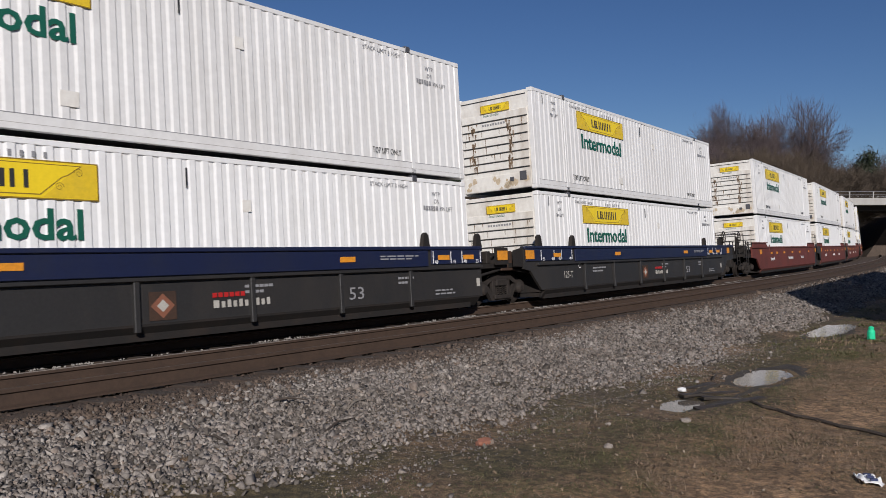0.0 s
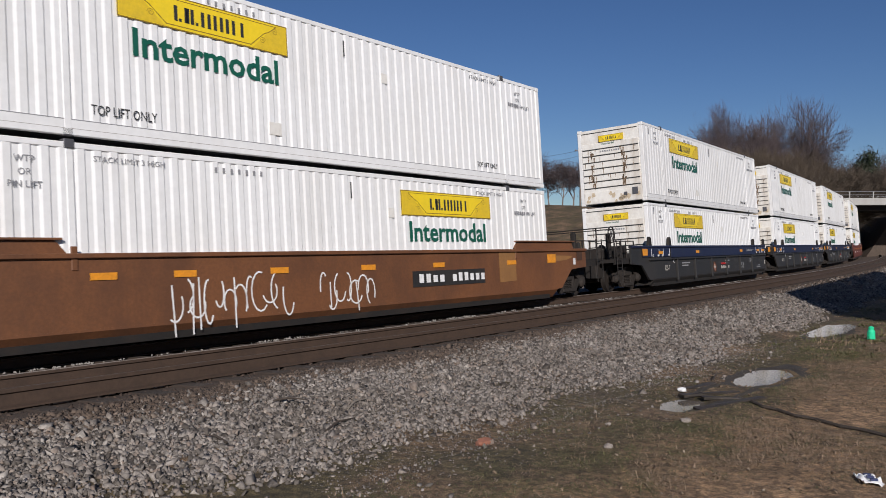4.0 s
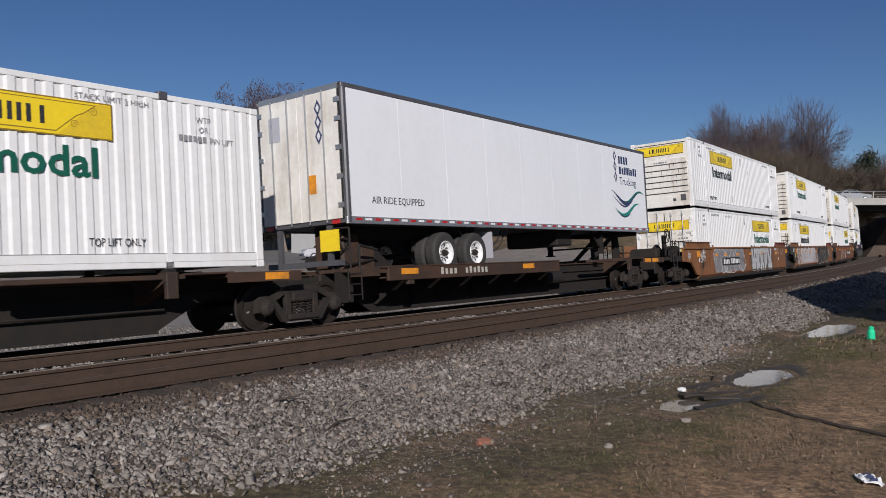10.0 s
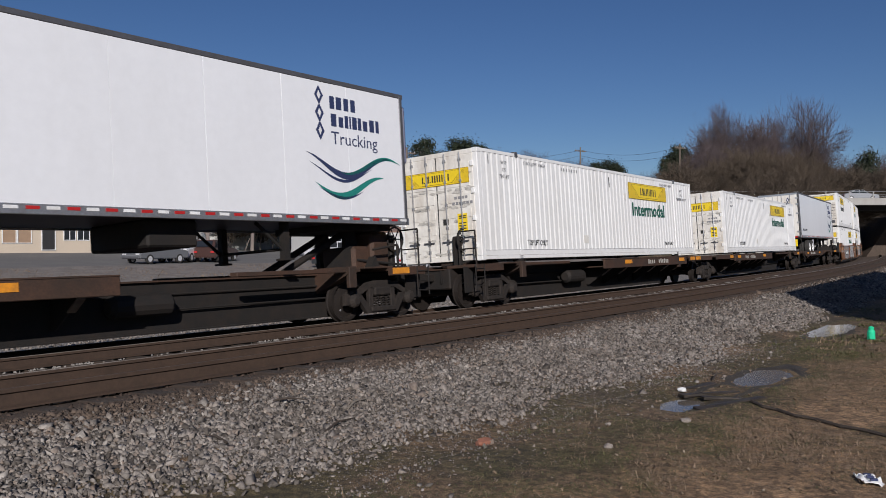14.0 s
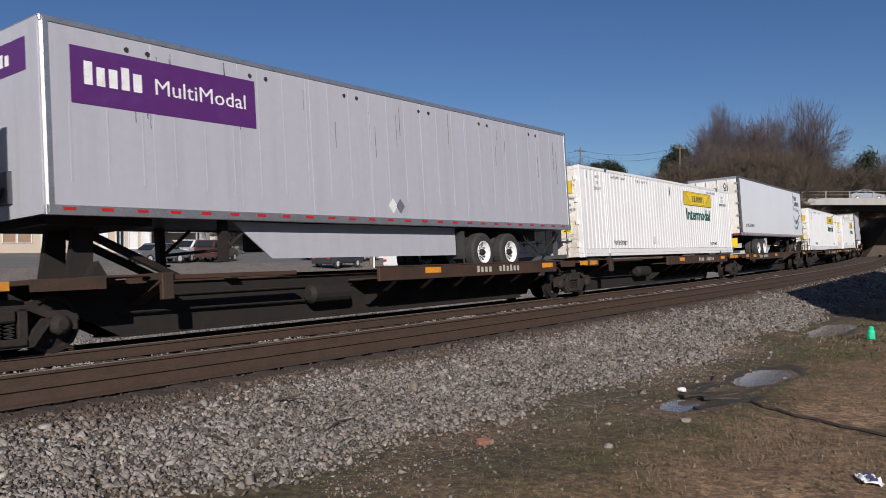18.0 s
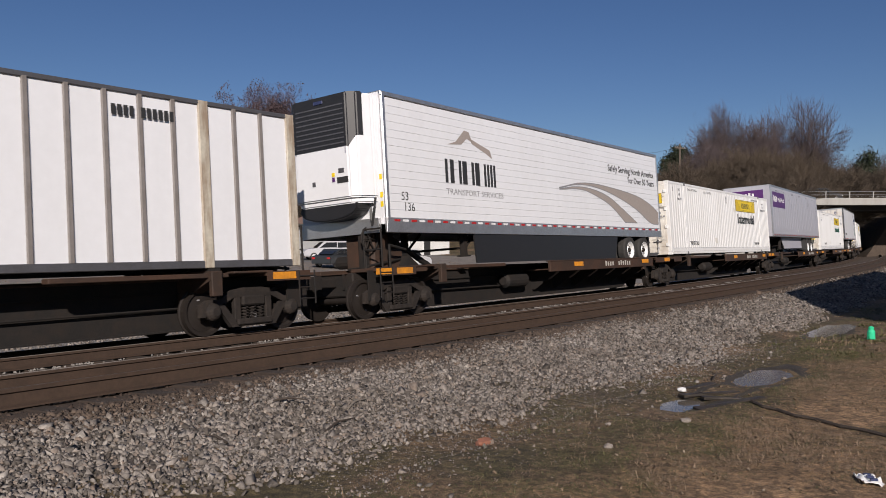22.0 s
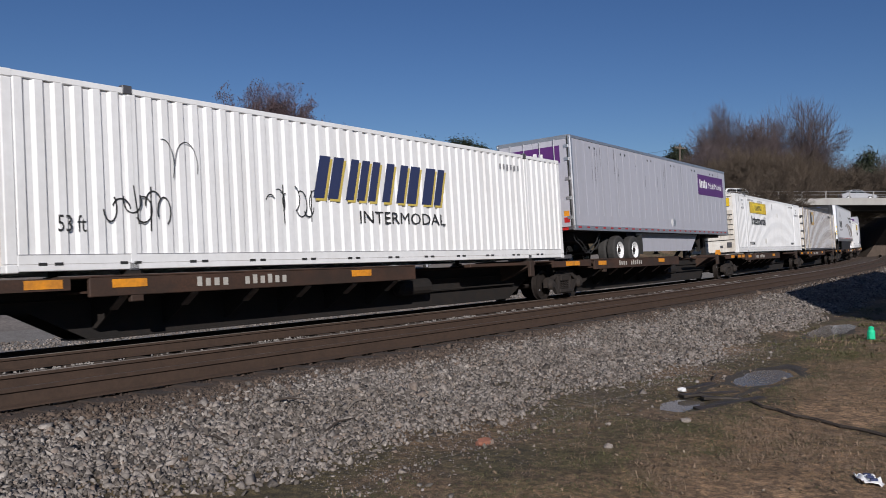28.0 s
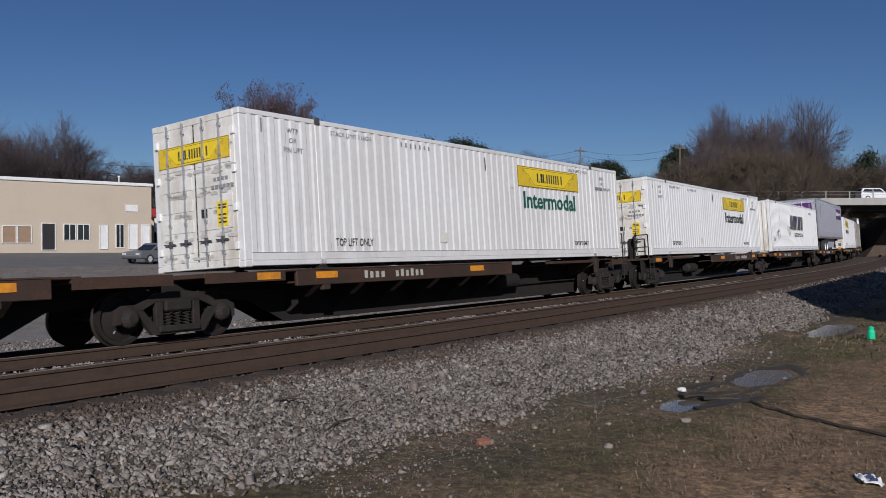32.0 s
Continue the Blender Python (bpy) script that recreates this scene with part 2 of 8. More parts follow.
def blk(*a, bevel=0.0, m=None):
    bm = bmesh.new()
    block(bm, *a, m=m)
    if bevel:
        bmesh.ops.bevel(bm, geom=bm.edges[:], offset=bevel, segments=1, affect="EDGES")
    return bm


def rod(bm, a, b, r, n=8, r2=None):
    """A round bar from a to b."""
    a, b = Vector(a), Vector(b)
    q = (b - a).to_track_quat("Z", "Y").to_matrix()
    r2 = r if r2 is None else r2
    rings = []
    for c, rr in ((a, r), (b, r2)):
        rings.append([bm.verts.new(c + q @ Vector((rr * math.cos(2 * math.pi * i / n), rr * math.sin(2 * math.pi * i / n), 0))) for i in range(n)])
    for i in range(n):
        bm.faces.new((rings[0][i], rings[0][(i + 1) % n], rings[1][(i + 1) % n], rings[1][i]))
    bm.faces.new(rings[0][::-1])
    bm.faces.new(rings[1])


def rods(items, r, n=8):
    bm = bmesh.new()
    for a, b in items:
        rod(bm, a, b, r, n)
    return bm


def plate(bm, pts, y0, y1, axis="y"):
    """A flat plate from an outline (x, z), extruded from y0 to y1."""
    def at(p, y):
        return (p[0], y, p[1]) if axis == "y" else ((y, p[0], p[1]) if axis == "x" else (p[0], p[1], y))
    a = [bm.verts.new(at(p, y0)) for p in pts]
    b = [bm.verts.new(at(p, y1)) for p in pts]
    n = len(pts)
    bm.faces.new(a)
    bm.faces.new(b[::-1])
    for i in range(n):
        bm.faces.new((a[(i + 1) % n], a[i], b[i], b[(i + 1) % n]))
    return bm


def plated(pts, y0, y1, axis="y"):
    bm = plate(bmesh.new(), pts, y0, y1, axis)
    bmesh.ops.recalc_face_normals(bm, faces=bm.faces[:])
    return bm


def lathe(bm, profile, n=20, axis="y"):
    """Turn a profile of (radius, along) about an axis."""
    rings = []
    for r, h in profile:
        ring = []
        for i in range(n):
            a = 2 * math.pi * i / n
            u, v = r * math.cos(a), r * math.sin(a)
            ring.append(bm.verts.new((u, h, v) if axis == "y" else (u, v, h)))
        rings.append(ring)
    for a, b in zip(rings, rings[1:]):
        for i in range(n):
            bm.faces.new((a[i], a[(i + 1) % n], b[(i + 1) % n], b[i]))
    bm.faces.new(rings[0][::-1])
    bm.faces.new(rings[-1])
    bmesh.ops.recalc_face_normals(bm, faces=bm.faces[:])
    return bm


_texts = {}


def text_mesh(words, height, mat, squeeze=1.0, bold=0.0, shear=0.0):
    """Lettering as a thin mesh that faces -y, its lower left corner at the origin."""
    key = (words, height, mat.name, squeeze, bold, shear)
    if key not in _texts:
        cu = bpy.data.curves.new("lettering", "FONT")
        cu.body, cu.size, cu.offset, cu.extrude, cu.shear = words, height / 0.72, bold, 0.002, shear
        cu.resolution_u = 2
        ob = new("lettering", cu)
        bpy.context.view_layer.update()
        me = bpy.data.meshes.new_from_object(ob.evaluated_get(bpy.context.evaluated_depsgraph_get()))
        bpy.data.objects.remove(ob)
        me.transform(Matrix(((squeeze, 0, 0, 0), (0, 0, -1, 0), (0, 1, 0, 0), (0, 0, 0, 1))))
        me.materials.clear()
        me.materials.append(mat)
        _texts[key] = me
    return _texts[key]


def letters(parent, words, x, y, z, height, mat, width=None, bold=0.0, name="lettering", turn=0, shear=0.0):
    """Lettering on the face y of a thing (turn=-90: on an end that faces -x)."""
    me = text_mesh(words, height, mat, 1.0, bold, shear)
    w = max(v.co.x for v in me.vertices) or 1
    k = (width / w) if width else 1.0
    ob = part(name, me, None, parent, "", pose(x, y, z, 0, 0, turn) @ Matrix.Diagonal((k, 1, 1, 1)))
    return tagged(ob, kind="stuff")


def bars(parent, x, y, z, widths, height, gap, mat, name="marking", turn=0, cut=0.0):
    """Blocks in the place of lettering that is not spelled out."""
    bm = bmesh.new()
    u = 0.0
    for w in widths:
        if w > 0:
            if cut and w > 2.6 * cut:
                block(bm, u + 0.1 * w, u + 0.9 * w, -0.004, 0, 0, height * (0.82 if len(widths) > 4 and round(u * 10) % 3 else 1.0))
            else:
                block(bm, u, u + w, -0.004, 0, 0, height)
            u += w + gap
        else:
            u += -w
    return tagged(part(name, bm, mat, parent, "", pose(x, y, z, 0, 0, turn)), kind="stuff")


def slash(bm, pts, y, w):
    for (ax, az), (bx, bz) in zip(pts, pts[1:]):
        dx, dz = bx - ax, bz - az
        l = math.hypot(dx, dz) or 1
        nx, nz = -dz / l * w, dx / l * w
        v = [bm.verts.new(p) for p in ((ax + nx, y, az + nz), (ax - nx, y, az - nz), (bx - nx, y, bz - nz), (bx + nx, y, bz + nz))]
        bm.faces.new(v)


# ---- ground: one sheet out to the horizon ----
def smooth(a, b, x):
    t = min(1.0, max(0.0, (x - a) / (b - a)))
    return t * t * (3 - 2 * t)


def ground_z(x, y):
    s, c = track_xy(x, y)
    z = -0.1 - 0.55 * smooth(-8.9, -7.2, c)
    z -= 0.66 * smooth(3.0, 7.0, c)
    z += 1.0 * smooth(13, 26, c) + 0.77 * smooth(24, 39, c) + 0.58 * smooth(37, 54, c)
    hill = smooth(75, 125, s) * smooth(6, 26, c) * (1 - smooth(320, 480, s))
    z += 7.5 * hill + 3.0 * smooth(90, 260, c)
    z += 9.0 * smooth(150, 240, s) * smooth(-9, -40, c) if c < -9 else 0.0
    near = max(0.0, 1 - abs(c + 11.5) / 6)
    z += 0.03 * noise.noise(Vector((x * 0.35, y * 0.35, 0))) + 0.022 * near * noise.noise(Vector((x * 1.7, y * 1.7, 3)))
    # shallow hollows that hold the puddles
    for px, py, rx, ry in PUDDLES:
        d = ((x - px) / rx) ** 2 + ((y - py) / ry) ** 2
        if d < 6:
            z -= 0.1 * math.exp(-d * 0.9)
    return z


PUDDLES = [(11.5, 3.38, 1.05, 0.36), (8.93, 3.5, 0.5, 0.25), (18.7, 4.02, 1.7, 0.34)]


def axis_steps(lo, hi, fine_lo, fine_hi, step, grow=1.25):
    v, x, d = [], fine_lo, step
    while x < fine_hi:
        v.append(x)
        x += step
    while x < hi:
        v.append(x)
        d *= grow
        x += d
    v.append(hi)
    x, d, left = fine_lo, step, []
    while x > lo:
        d *= grow
        x -= d
        left.append(max(x, lo))
    return left[::-1] + v


def grid_mesh(name, xs, ys, zf, mat):
    nx, ny = len(xs), len(ys)
    verts = [(x, y, zf(x, y)) for y in ys for x in xs]
    faces = [(j * nx + i, j * nx + i + 1, (j + 1) * nx + i + 1, (j + 1) * nx + i) for j in range(ny - 1) for i in range(nx - 1)]
    me = bpy.data.meshes.new(name)
    me.from_pydata(verts, [], faces)
    me.materials.append(mat)
    me.polygons.foreach_set("use_smooth", [True] * len(faces))
    return me


gx = axis_steps(-2500, 2500, -4, 40, 0.3, 1.12)
gy = axis_steps(-2500, 2500, -1, 9, 0.22, 1.10)
ground_mesh = grid_mesh("ground", gx, gy, ground_z, SOIL)
ground_mesh.materials.append(GRAVELBED)
ground_mesh.materials.append(ASPHALT)
ground_mesh.materials.append(FARBALLAST)
ground_mesh.materials.append(BANK)
for f in ground_mesh.polygons:
    along, across = track_xy(f.center.x, f.center.y)
    if 2.5 < across < 15.0:
        f.material_index = 3
    elif 15.0 <= across <= 36.0 and -60 < along < 90:
        f.material_index = 4
    elif 36.0 < across < 62.0 and -60 < along < 75:
        f.material_index = 2
ground = tagged(new("ground", ground_mesh), "bare soil with thin dry winter grass beside the line", "ground", kind="structure")


def sweep(name, outline, stations, mat, closed=True):
    """Carry an outline of (across, up) on the canted plane along the line."""
    me = bpy.data.meshes.new(name)
    verts, faces, n = [], [], len(outline)
    for s in stations:
        m = seat(s, 0.5)
        verts += [m @ Vector((0, a, b)) for a, b in outline]
    for k in range(len(stations) - 1):
        for i in range(n if closed else n - 1):
            j = (i + 1) % n
            faces.append((k * n + i, k * n + j, (k + 1) * n + j, (k + 1) * n + i))
    me.from_pydata(verts, [], faces)
    for m in (mat if isinstance(mat, (list, tuple)) else [mat]):
        me.materials.append(m)
    return me


ALONG = [-700, -400, -200, -120, -60, -30] + [i * 2.0 for i in range(-10, 80)] + [160 + 5 * i for i in range(20)] + [260 + 20 * i for i in range(23)]
BED = [(-9.3, -0.83), (-8.4, -0.72), (-7.2, -0.50), (-6.3, -0.30), (-5.8, -0.235), (-5.0, -0.215), (-3.0, -0.22), (-0.9, -0.225), (0.9, -0.23), (2.0, -0.25), (3.2, -0.55), (6.5, -1.0)]
bed = tagged(new("track_bed", sweep("track_bed", BED, ALONG, [BEDMAT, GRAVELBED, SOIL, FARBALLAST], False)), "rust-brown stone bed under both tracks", "track bed", kind="structure")
# dark bed colour carried past the far rail to deepen the train's shade
for f in bed.data.polygons:
    f.material_index = (2, 2, 1, 0, 0, 0, 0, 0, 0, 0, 3)[f.index % 11]

RAIL = [(-0.075, -0.19), (0.075, -0.19), (0.075, -0.175), (0.012, -0.155), (0.012, -0.05), (0.036, -0.04), (0.036, -0.006), (0.028, 0.0), (-0.028, 0.0), (-0.036, -0.006), (-0.036, -0.04), (-0.012, -0.05), (-0.012, -0.155), (-0.075, -0.175)]
for centre, nm in ((0.0, "track_far"), (BTRACK, "track_near")):
    track = thing(nm, "standard-gauge railway track of rusty steel rails on timber ties", "railway track")
    track["kind"] = "structure"
    for side in (-1, 1):
        me = sweep("rail", [(centre + side * GAUGE + a, b) for a, b in RAIL], ALONG, [RAILSIDE, RAILTOP])
        idx = [1 if (i % 14) in (6, 7, 8) and not (centre < 0 and side < 0) else 0 for i in range(len(me.polygons))]
        me.polygons.foreach_set("material_index", idx)
        part("rail", me, None, track)
    tie_mesh = mesh_of(blk(-0.115, 0.115, -1.3, 1.3, -0.36, -0.195, bevel=0.012), "tie", TIE)
    rest = bmesh.new()
    rnd = random.Random(5)
    for i in range(-120, 300):
        s = i * 0.53 + rnd.uniform(-0.03, 0.03)
        m = seat(s, 0.5, rnd.uniform(-0.012, 0.006), centre + rnd.uniform(-0.05, 0.05)) @ pose(0, 0, 0, 0, 0, rnd.uniform(-1.2, 1.2))
        if 0 <= i < 110 and nm == "track_near":
            part("tie", tie_mesh, None, track, "", m)
        elif i % 1 == 0:
            block(rest, -0.115, 0.115, -1.3, 1.3, -0.36, -0.197, m)
    tagged(part("ties", rest, TIE, track), kind="stuff")


# ---- the train's loads ----
LEN, WID, HIGH = 16.15, 2.6, 2.9
HL, HW = LEN / 2, WID / 2


def ribbed(x0, x1, z0, z1, y, depth, pitch, mat, name, duty=0.5):
    """Corrugated sheet between x0 and x1, facing -y, its outer flats at y."""
    n = max(1, round((x1 - x0) / pitch))
    p = (x1 - x0) / n
    xs, ys = [], []
    for i in range(n):
        a = x0 + i * p
        for f, d in ((0.0, depth), (0.18, 0.0), (0.18 + duty * 0.8, 0.0), (0.27 + duty * 0.8, depth)):
            xs.append(a + f * p)
            ys.append(y + d)
    xs.append(x1)
    ys.append(y + depth)
    verts = [(a, b, z) for a, b in zip(xs, ys) for z in (z0, z1)]
    faces = [(2 * i, 2 * i + 2, 2 * i + 3, 2 * i + 1) for i in range(len(xs) - 1)]
    me = bpy.data.meshes.new(name)
    me.from_pydata(verts, [], faces)
    me.materials.append(mat)
    return me


# grey of the lower shadow line painted on a bottom rail
SHADOW_LINE = material("shadow_line_grey", (0.4, 0.38, 0.36), 0.7, 0, (0.25, 0.22, 0.2), 0.5, 4)


def container_shell(c, pitch=0.275, mat=WHITE, end_mat=WHITE_END, depth=0.019, rail_h=0.26):
    """Frame, corrugated sides, roof and floor of a 53-foot box; the ends come later."""
    panel = ribbed(-HL + 0.14, HL - 0.14, rail_h, HIGH - 0.09, -HW + 0.006, depth, pitch, mat, "side_panel")
    part("side_panel", panel, None, c)
    part("side_panel", panel, None, c, "", pose(0, 0, 0, 0, 0, 180))
    rail = mesh_of(blk(-HL + 0.16, HL - 0.16, -HW, -HW + 0.09, 0.02, rail_h, bevel=0.01), "bottom_rail", mat)
    top = mesh_of(blk(-HL + 0.16, HL - 0.16, -HW, -HW + 0.08, HIGH - 0.1, HIGH - 0.005, bevel=0.01), "top_rail", mat)
    post = mesh_of(blk(-HL, -HL + 0.17, -HW, -HW + 0.15, 0.12, HIGH - 0.12, bevel=0.015), "corner_post", mat)
    lift = mesh_of(blk(-0.06, 0.06, -HW - 0.004, -HW + 0.06, 0.11, HIGH - 0.12, bevel=0.01), "lift_post", mat)
    fit = mesh_of(blk(-0.09, 0.09, -0.09, 0.09, -0.06, 0.06, bevel=0.015), "corner_fitting", mat)
    # thin grey strips paint the shadow lines along the bottom rail
    seam = mesh_of(blk(-HL + 0.18, HL - 0.18, -HW - 0.0015, -HW + 0.01, rail_h - 0.006, rail_h + 0.006), "rail_seam", GREYINK)
    low_shadow_line = mesh_of(blk(-HL + 0.18, HL - 0.18, -HW - 0.0012, -HW + 0.01, rail_h * 0.45, rail_h * 0.45 + 0.008), "rail_seam", SHADOW_LINE)
    slot = mesh_of(blk(-0.085, 0.085, -0.03, 0.09, -0.07, 0.07, bevel=0.01), "lift_fitting", DARKGREY)
    for half in (0, 180):
        t = pose(0, 0, 0, 0, 0, half)
        part("bottom_rail", rail, None, c, "", t)
        part("top_rail", top, None, c, "", t)
        part("rail_seam", seam, None, c, "", t)
        part("rail_seam", low_shadow_line, None, c, "", t)
        part("corner_post", post, None, c, "", t)
        part("corner_post", post, None, c, "", t @ Matrix.Diagonal((-1, 1, 1, 1)))
        for x in (-6.1, 6.1):
            part("lift_post", lift, None, c, "", t @ pose(x, 0, 0))
            part("lift_fitting", slot, None, c, "dark steel lifting casting", t @ pose(x, -HW + 0.02, HIGH - 0.03))
            part("lift_fitting", slot, None, c, "dark steel lifting casting", t @ pose(x, -HW + 0.03, 0.07))
        for x in (-HL + 0.085, HL - 0.085):
            for z in (0.06, HIGH - 0.06):
                part("corner_fitting", fit, None, c, "", t @ pose(x, -HW + 0.085, z))
    bm = bmesh.new()
    block(bm, -HL + 0.05, HL - 0.05, -HW + 0.05, HW - 0.05, HIGH - 0.06, HIGH - 0.03)
    for i in range(26):
        x = -HL + 0.5 + i * 0.6
        block(bm, x, x + 0.26, -HW + 0.12, HW - 0.12, HIGH - 0.03, HIGH - 0.012)
    part("roof", bm, mat, c)
    part("floor", blk(-HL + 0.05, HL - 0.05, -HW + 0.06, HW - 0.06, 0.1, 0.2), DARKGREY, c)


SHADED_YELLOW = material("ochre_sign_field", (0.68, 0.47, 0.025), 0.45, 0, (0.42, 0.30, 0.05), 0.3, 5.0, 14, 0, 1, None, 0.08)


def sign_panel(c, x, y, z, w, h, turn=0):
    """Yellow sign: dark border, scrolled ends round a paler ribbon, and a word drawn as plain bars."""
    t = pose(x, y, z, 0, 0, turn)
    s = part("sign", blk(0, w, -0.004, 0, 0, h), YELLOW, c, "yellow sign with a dark border", t)
    bm = bmesh.new()
    e = 0.035 * h
    for a in ((0, w, 0, e), (0, w, h - e, h), (0, e, e, h - e), (w - e, w, e, h - e)):
        block(bm, a[0], a[1], -0.006, -0.004, a[2], a[3])
    part("border", bm, BROWNINK, s)
    for k in (0, 1):
        field = [(e * 1.5, e * 1.5), (0.24 * w, e * 1.5), (0.075 * w, h - e * 1.5), (e * 1.5, h - e * 1.5)]
        field = [(w - a, b) for a, b in field][::-1] if k else field
        part("end_field", plated(field, -0.0052, -0.004), SHADED_YELLOW, s, "darker ochre end of the sign")
    bm = bmesh.new()
    slash(bm, [(0.075 * w, 0.9 * h), (0.13 * w, 0.66 * h), (0.16 * w, 0.58 * h), (0.25 * w, 0.12 * h), (0.75 * w, 0.12 * h), (0.84 * w, 0.58 * h), (0.87 * w, 0.66 * h), (0.925 * w, 0.9 * h)], -0.0062, h * 0.014)
    slash(bm, [(0.075 * w, 0.9 * h), (0.925 * w, 0.9 * h)], -0.0062, h * 0.010)
    for cx, cz, r0, way in ((0.085, 0.72, 0.13, 1), (0.17, 0.34, 0.12, -1), (0.915, 0.72, 0.13, -1), (0.83, 0.34, 0.12, 1)):
        slash(bm, [(cx * w + way * h * r0 * (1 - q / 22) * math.cos(q * 0.55), cz * h + h * r0 * (1 - q / 22) * math.sin(q * 0.55)) for q in range(19)], -0.0062, h * 0.008)
    tagged(part("scroll", bm, BROWNINK, s), kind="stuff")
    # dark upright strokes in the middle
    bm = bmesh.new()
    u, lh, b = w * 0.262, h * 0.46, w * 0.019
    for strokes, step in (((0.032,), 0.058), ((), 0.028), ((0.004, 0.012, 0.038), 0.066), ((), 0.028), ((0.004, 0.042), 0.074), ((0.004, 0.042), 0.074), ((0.004, 0.042), 0.074), ((0.022,), 0.06)):
        if not strokes:
            block(bm, u, u + b * 0.8, -0.007, -0.004, h * 0.27, h * 0.27 + b * 0.8)
        for a in strokes:
            block(bm, u + a * w, u + a * w + b, -0.007, -0.004, h * 0.27, h * 0.27 + lh)
        u += w * step
    tagged(part("wordmark", bm, BLACKINK, s), kind="stuff")
    return s


SMUDGE = material("grey_door_grime", (0.44, 0.42, 0.385), 0.7, 0, (0.62, 0.6, 0.56), 0.6, 9, 30, 0, 1, None, 0.12)


def door_end(c, facing, sign=True, x=HL):
    """Two doors with lock rods, on the end that faces facing (+1 or -1 along x)."""
    t = pose(facing * x, 0, 0, 0, 0, 90 if facing > 0 else -90)      # local -y looks outward
    for k in (-1, 1):
        d = part("door", blk(min(0.01 * k, 1.16 * k), max(0.01 * k, 1.16 * k), -0.01, 0.05, 0.16, HIGH - 0.14, bevel=0.01), WHITE_END, c, "", t)
        rib = bmesh.new()
        for z in (0.45, 0.85, 1.25, 1.65, 2.05, 2.45):
            block(rib, min(0.1 * k, 1.05 * k), max(0.1 * k, 1.05 * k), -0.022, -0.008, z - 0.11, z + 0.11)
        part("rib", rib, WHITE_END, d)
        for u in (0.30, 0.78):
            rd = bmesh.new()
            rod(rd, (k * u, -0.05, 0.08), (k * u, -0.05, HIGH - 0.06), 0.017, 8)
            for z in (0.3, 0.9, 1.5, 2.1, 2.65):
                block(rd, k * u - 0.035, k * u + 0.035, -0.06, -0.01, z - 0.03, z + 0.03)
            part("lock_rod", rd, ALLOY, d, "galvanised lock rod")
            hd = bmesh.new()
            block(hd, k * u - 0.17, k * u + 0.17, -0.08, -0.062, 0.525, 0.552)
            block(hd, k * u - 0.03, k * u + 0.03, -0.075, -0.03, 0.47, 0.60)
            part("handle", hd, DARKGREY, d)
        for z in (0.4, 1.1, 1.8, 2.5):
            part("hinge", blk(k * 1.14 - 0.05, k * 1.14 + 0.05, -0.05, 0.0, z - 0.07, z + 0.07, bevel=0.01), WHITE, d)
    part("gasket", blk(-0.012, 0.012, -0.014, 0.03, 0.16, HIGH - 0.14), BLACKINK, c, "", t)
    smudge = bmesh.new()
    rnd = random.Random(31)
    for z in (0.25, 0.65, 1.05, 1.45, 1.85, 2.25):
        for i in range(9):
            u, wd = rnd.uniform(-1.05, 1.05), rnd.uniform(0.05, 0.22)
            zz = z + rnd.uniform(-0.05, 0.05)
            f = [smudge.verts.new((u + wd * math.cos(a) * rnd.uniform(0.6, 1.0), -0.0232, zz + 0.05 * math.sin(a) * rnd.uniform(0.4, 1.0))) for a in np.linspace(0, 2 * math.pi, 10)[:-1]]
            smudge.faces.new(f)
    tagged(part("grime", smudge, SMUDGE, c, "thin grey grime along the door ribs", t), kind="stuff")
    part("header", blk(-HW + 0.15, HW - 0.15, -0.012, 0.08, HIGH - 0.14, HIGH - 0.01, bevel=0.01), WHITE_END, c, "", t)
    part("sill", blk(-HW + 0.15, HW - 0.15, -0.012, 0.08, 0.02, 0.16, bevel=0.01), WHITE_END, c, "", t)
    if sign:
        m = t @ pose(-1.08, -0.024, 2.02)
        sign_at(c, m, 2.12, 0.40)
        q = t @ pose(0.62, -0.024, 0.78)
        part("notice", blk(0, 0.3, -0.004, 0, 0, 0.46), YELLOW, c, "yellow warning notice", q)
        bm = bmesh.new()
        for z in (0.06, 0.13, 0.20, 0.33, 0.38):
            block(bm, 0.04, 0.26, -0.006, -0.004, z, z + 0.03)
        part("notice_bars", bm, BLACKINK, c, "", q)
        part("placard", blk(0, 0.17, -0.004, 0, 0, 0.15), BLACKINK, c, "", t @ pose(0.16, -0.024, 0.98))
        bars(c, 0, 0, 0, [0.08] * 4, 0.07, 0.03, GREYINK, "marking").matrix_basis = t @ pose(0.55, -0.024, 1.62)
        bars(c, 0, 0, 0, [0.08] * 6, 0.07, 0.03, GREYINK, "marking").matrix_basis = t @ pose(0.48, -0.024, 1.48)


def sign_at(c, m, w, h):
    s = sign_panel(c, 0, 0, 0, w, h)
    s.matrix_basis = m
    return s


STAIN = material("tan_stain", (0.52, 0.43, 0.31), 0.7, 0, (0.33, 0.24, 0.15), 0.5, 7, 25, 0, 1, None, 0.12)
RUNS = material("rust_run", (0.2, 0.135, 0.085), 0.8, 0, (0.09, 0.06, 0.04), 0.6, 6)


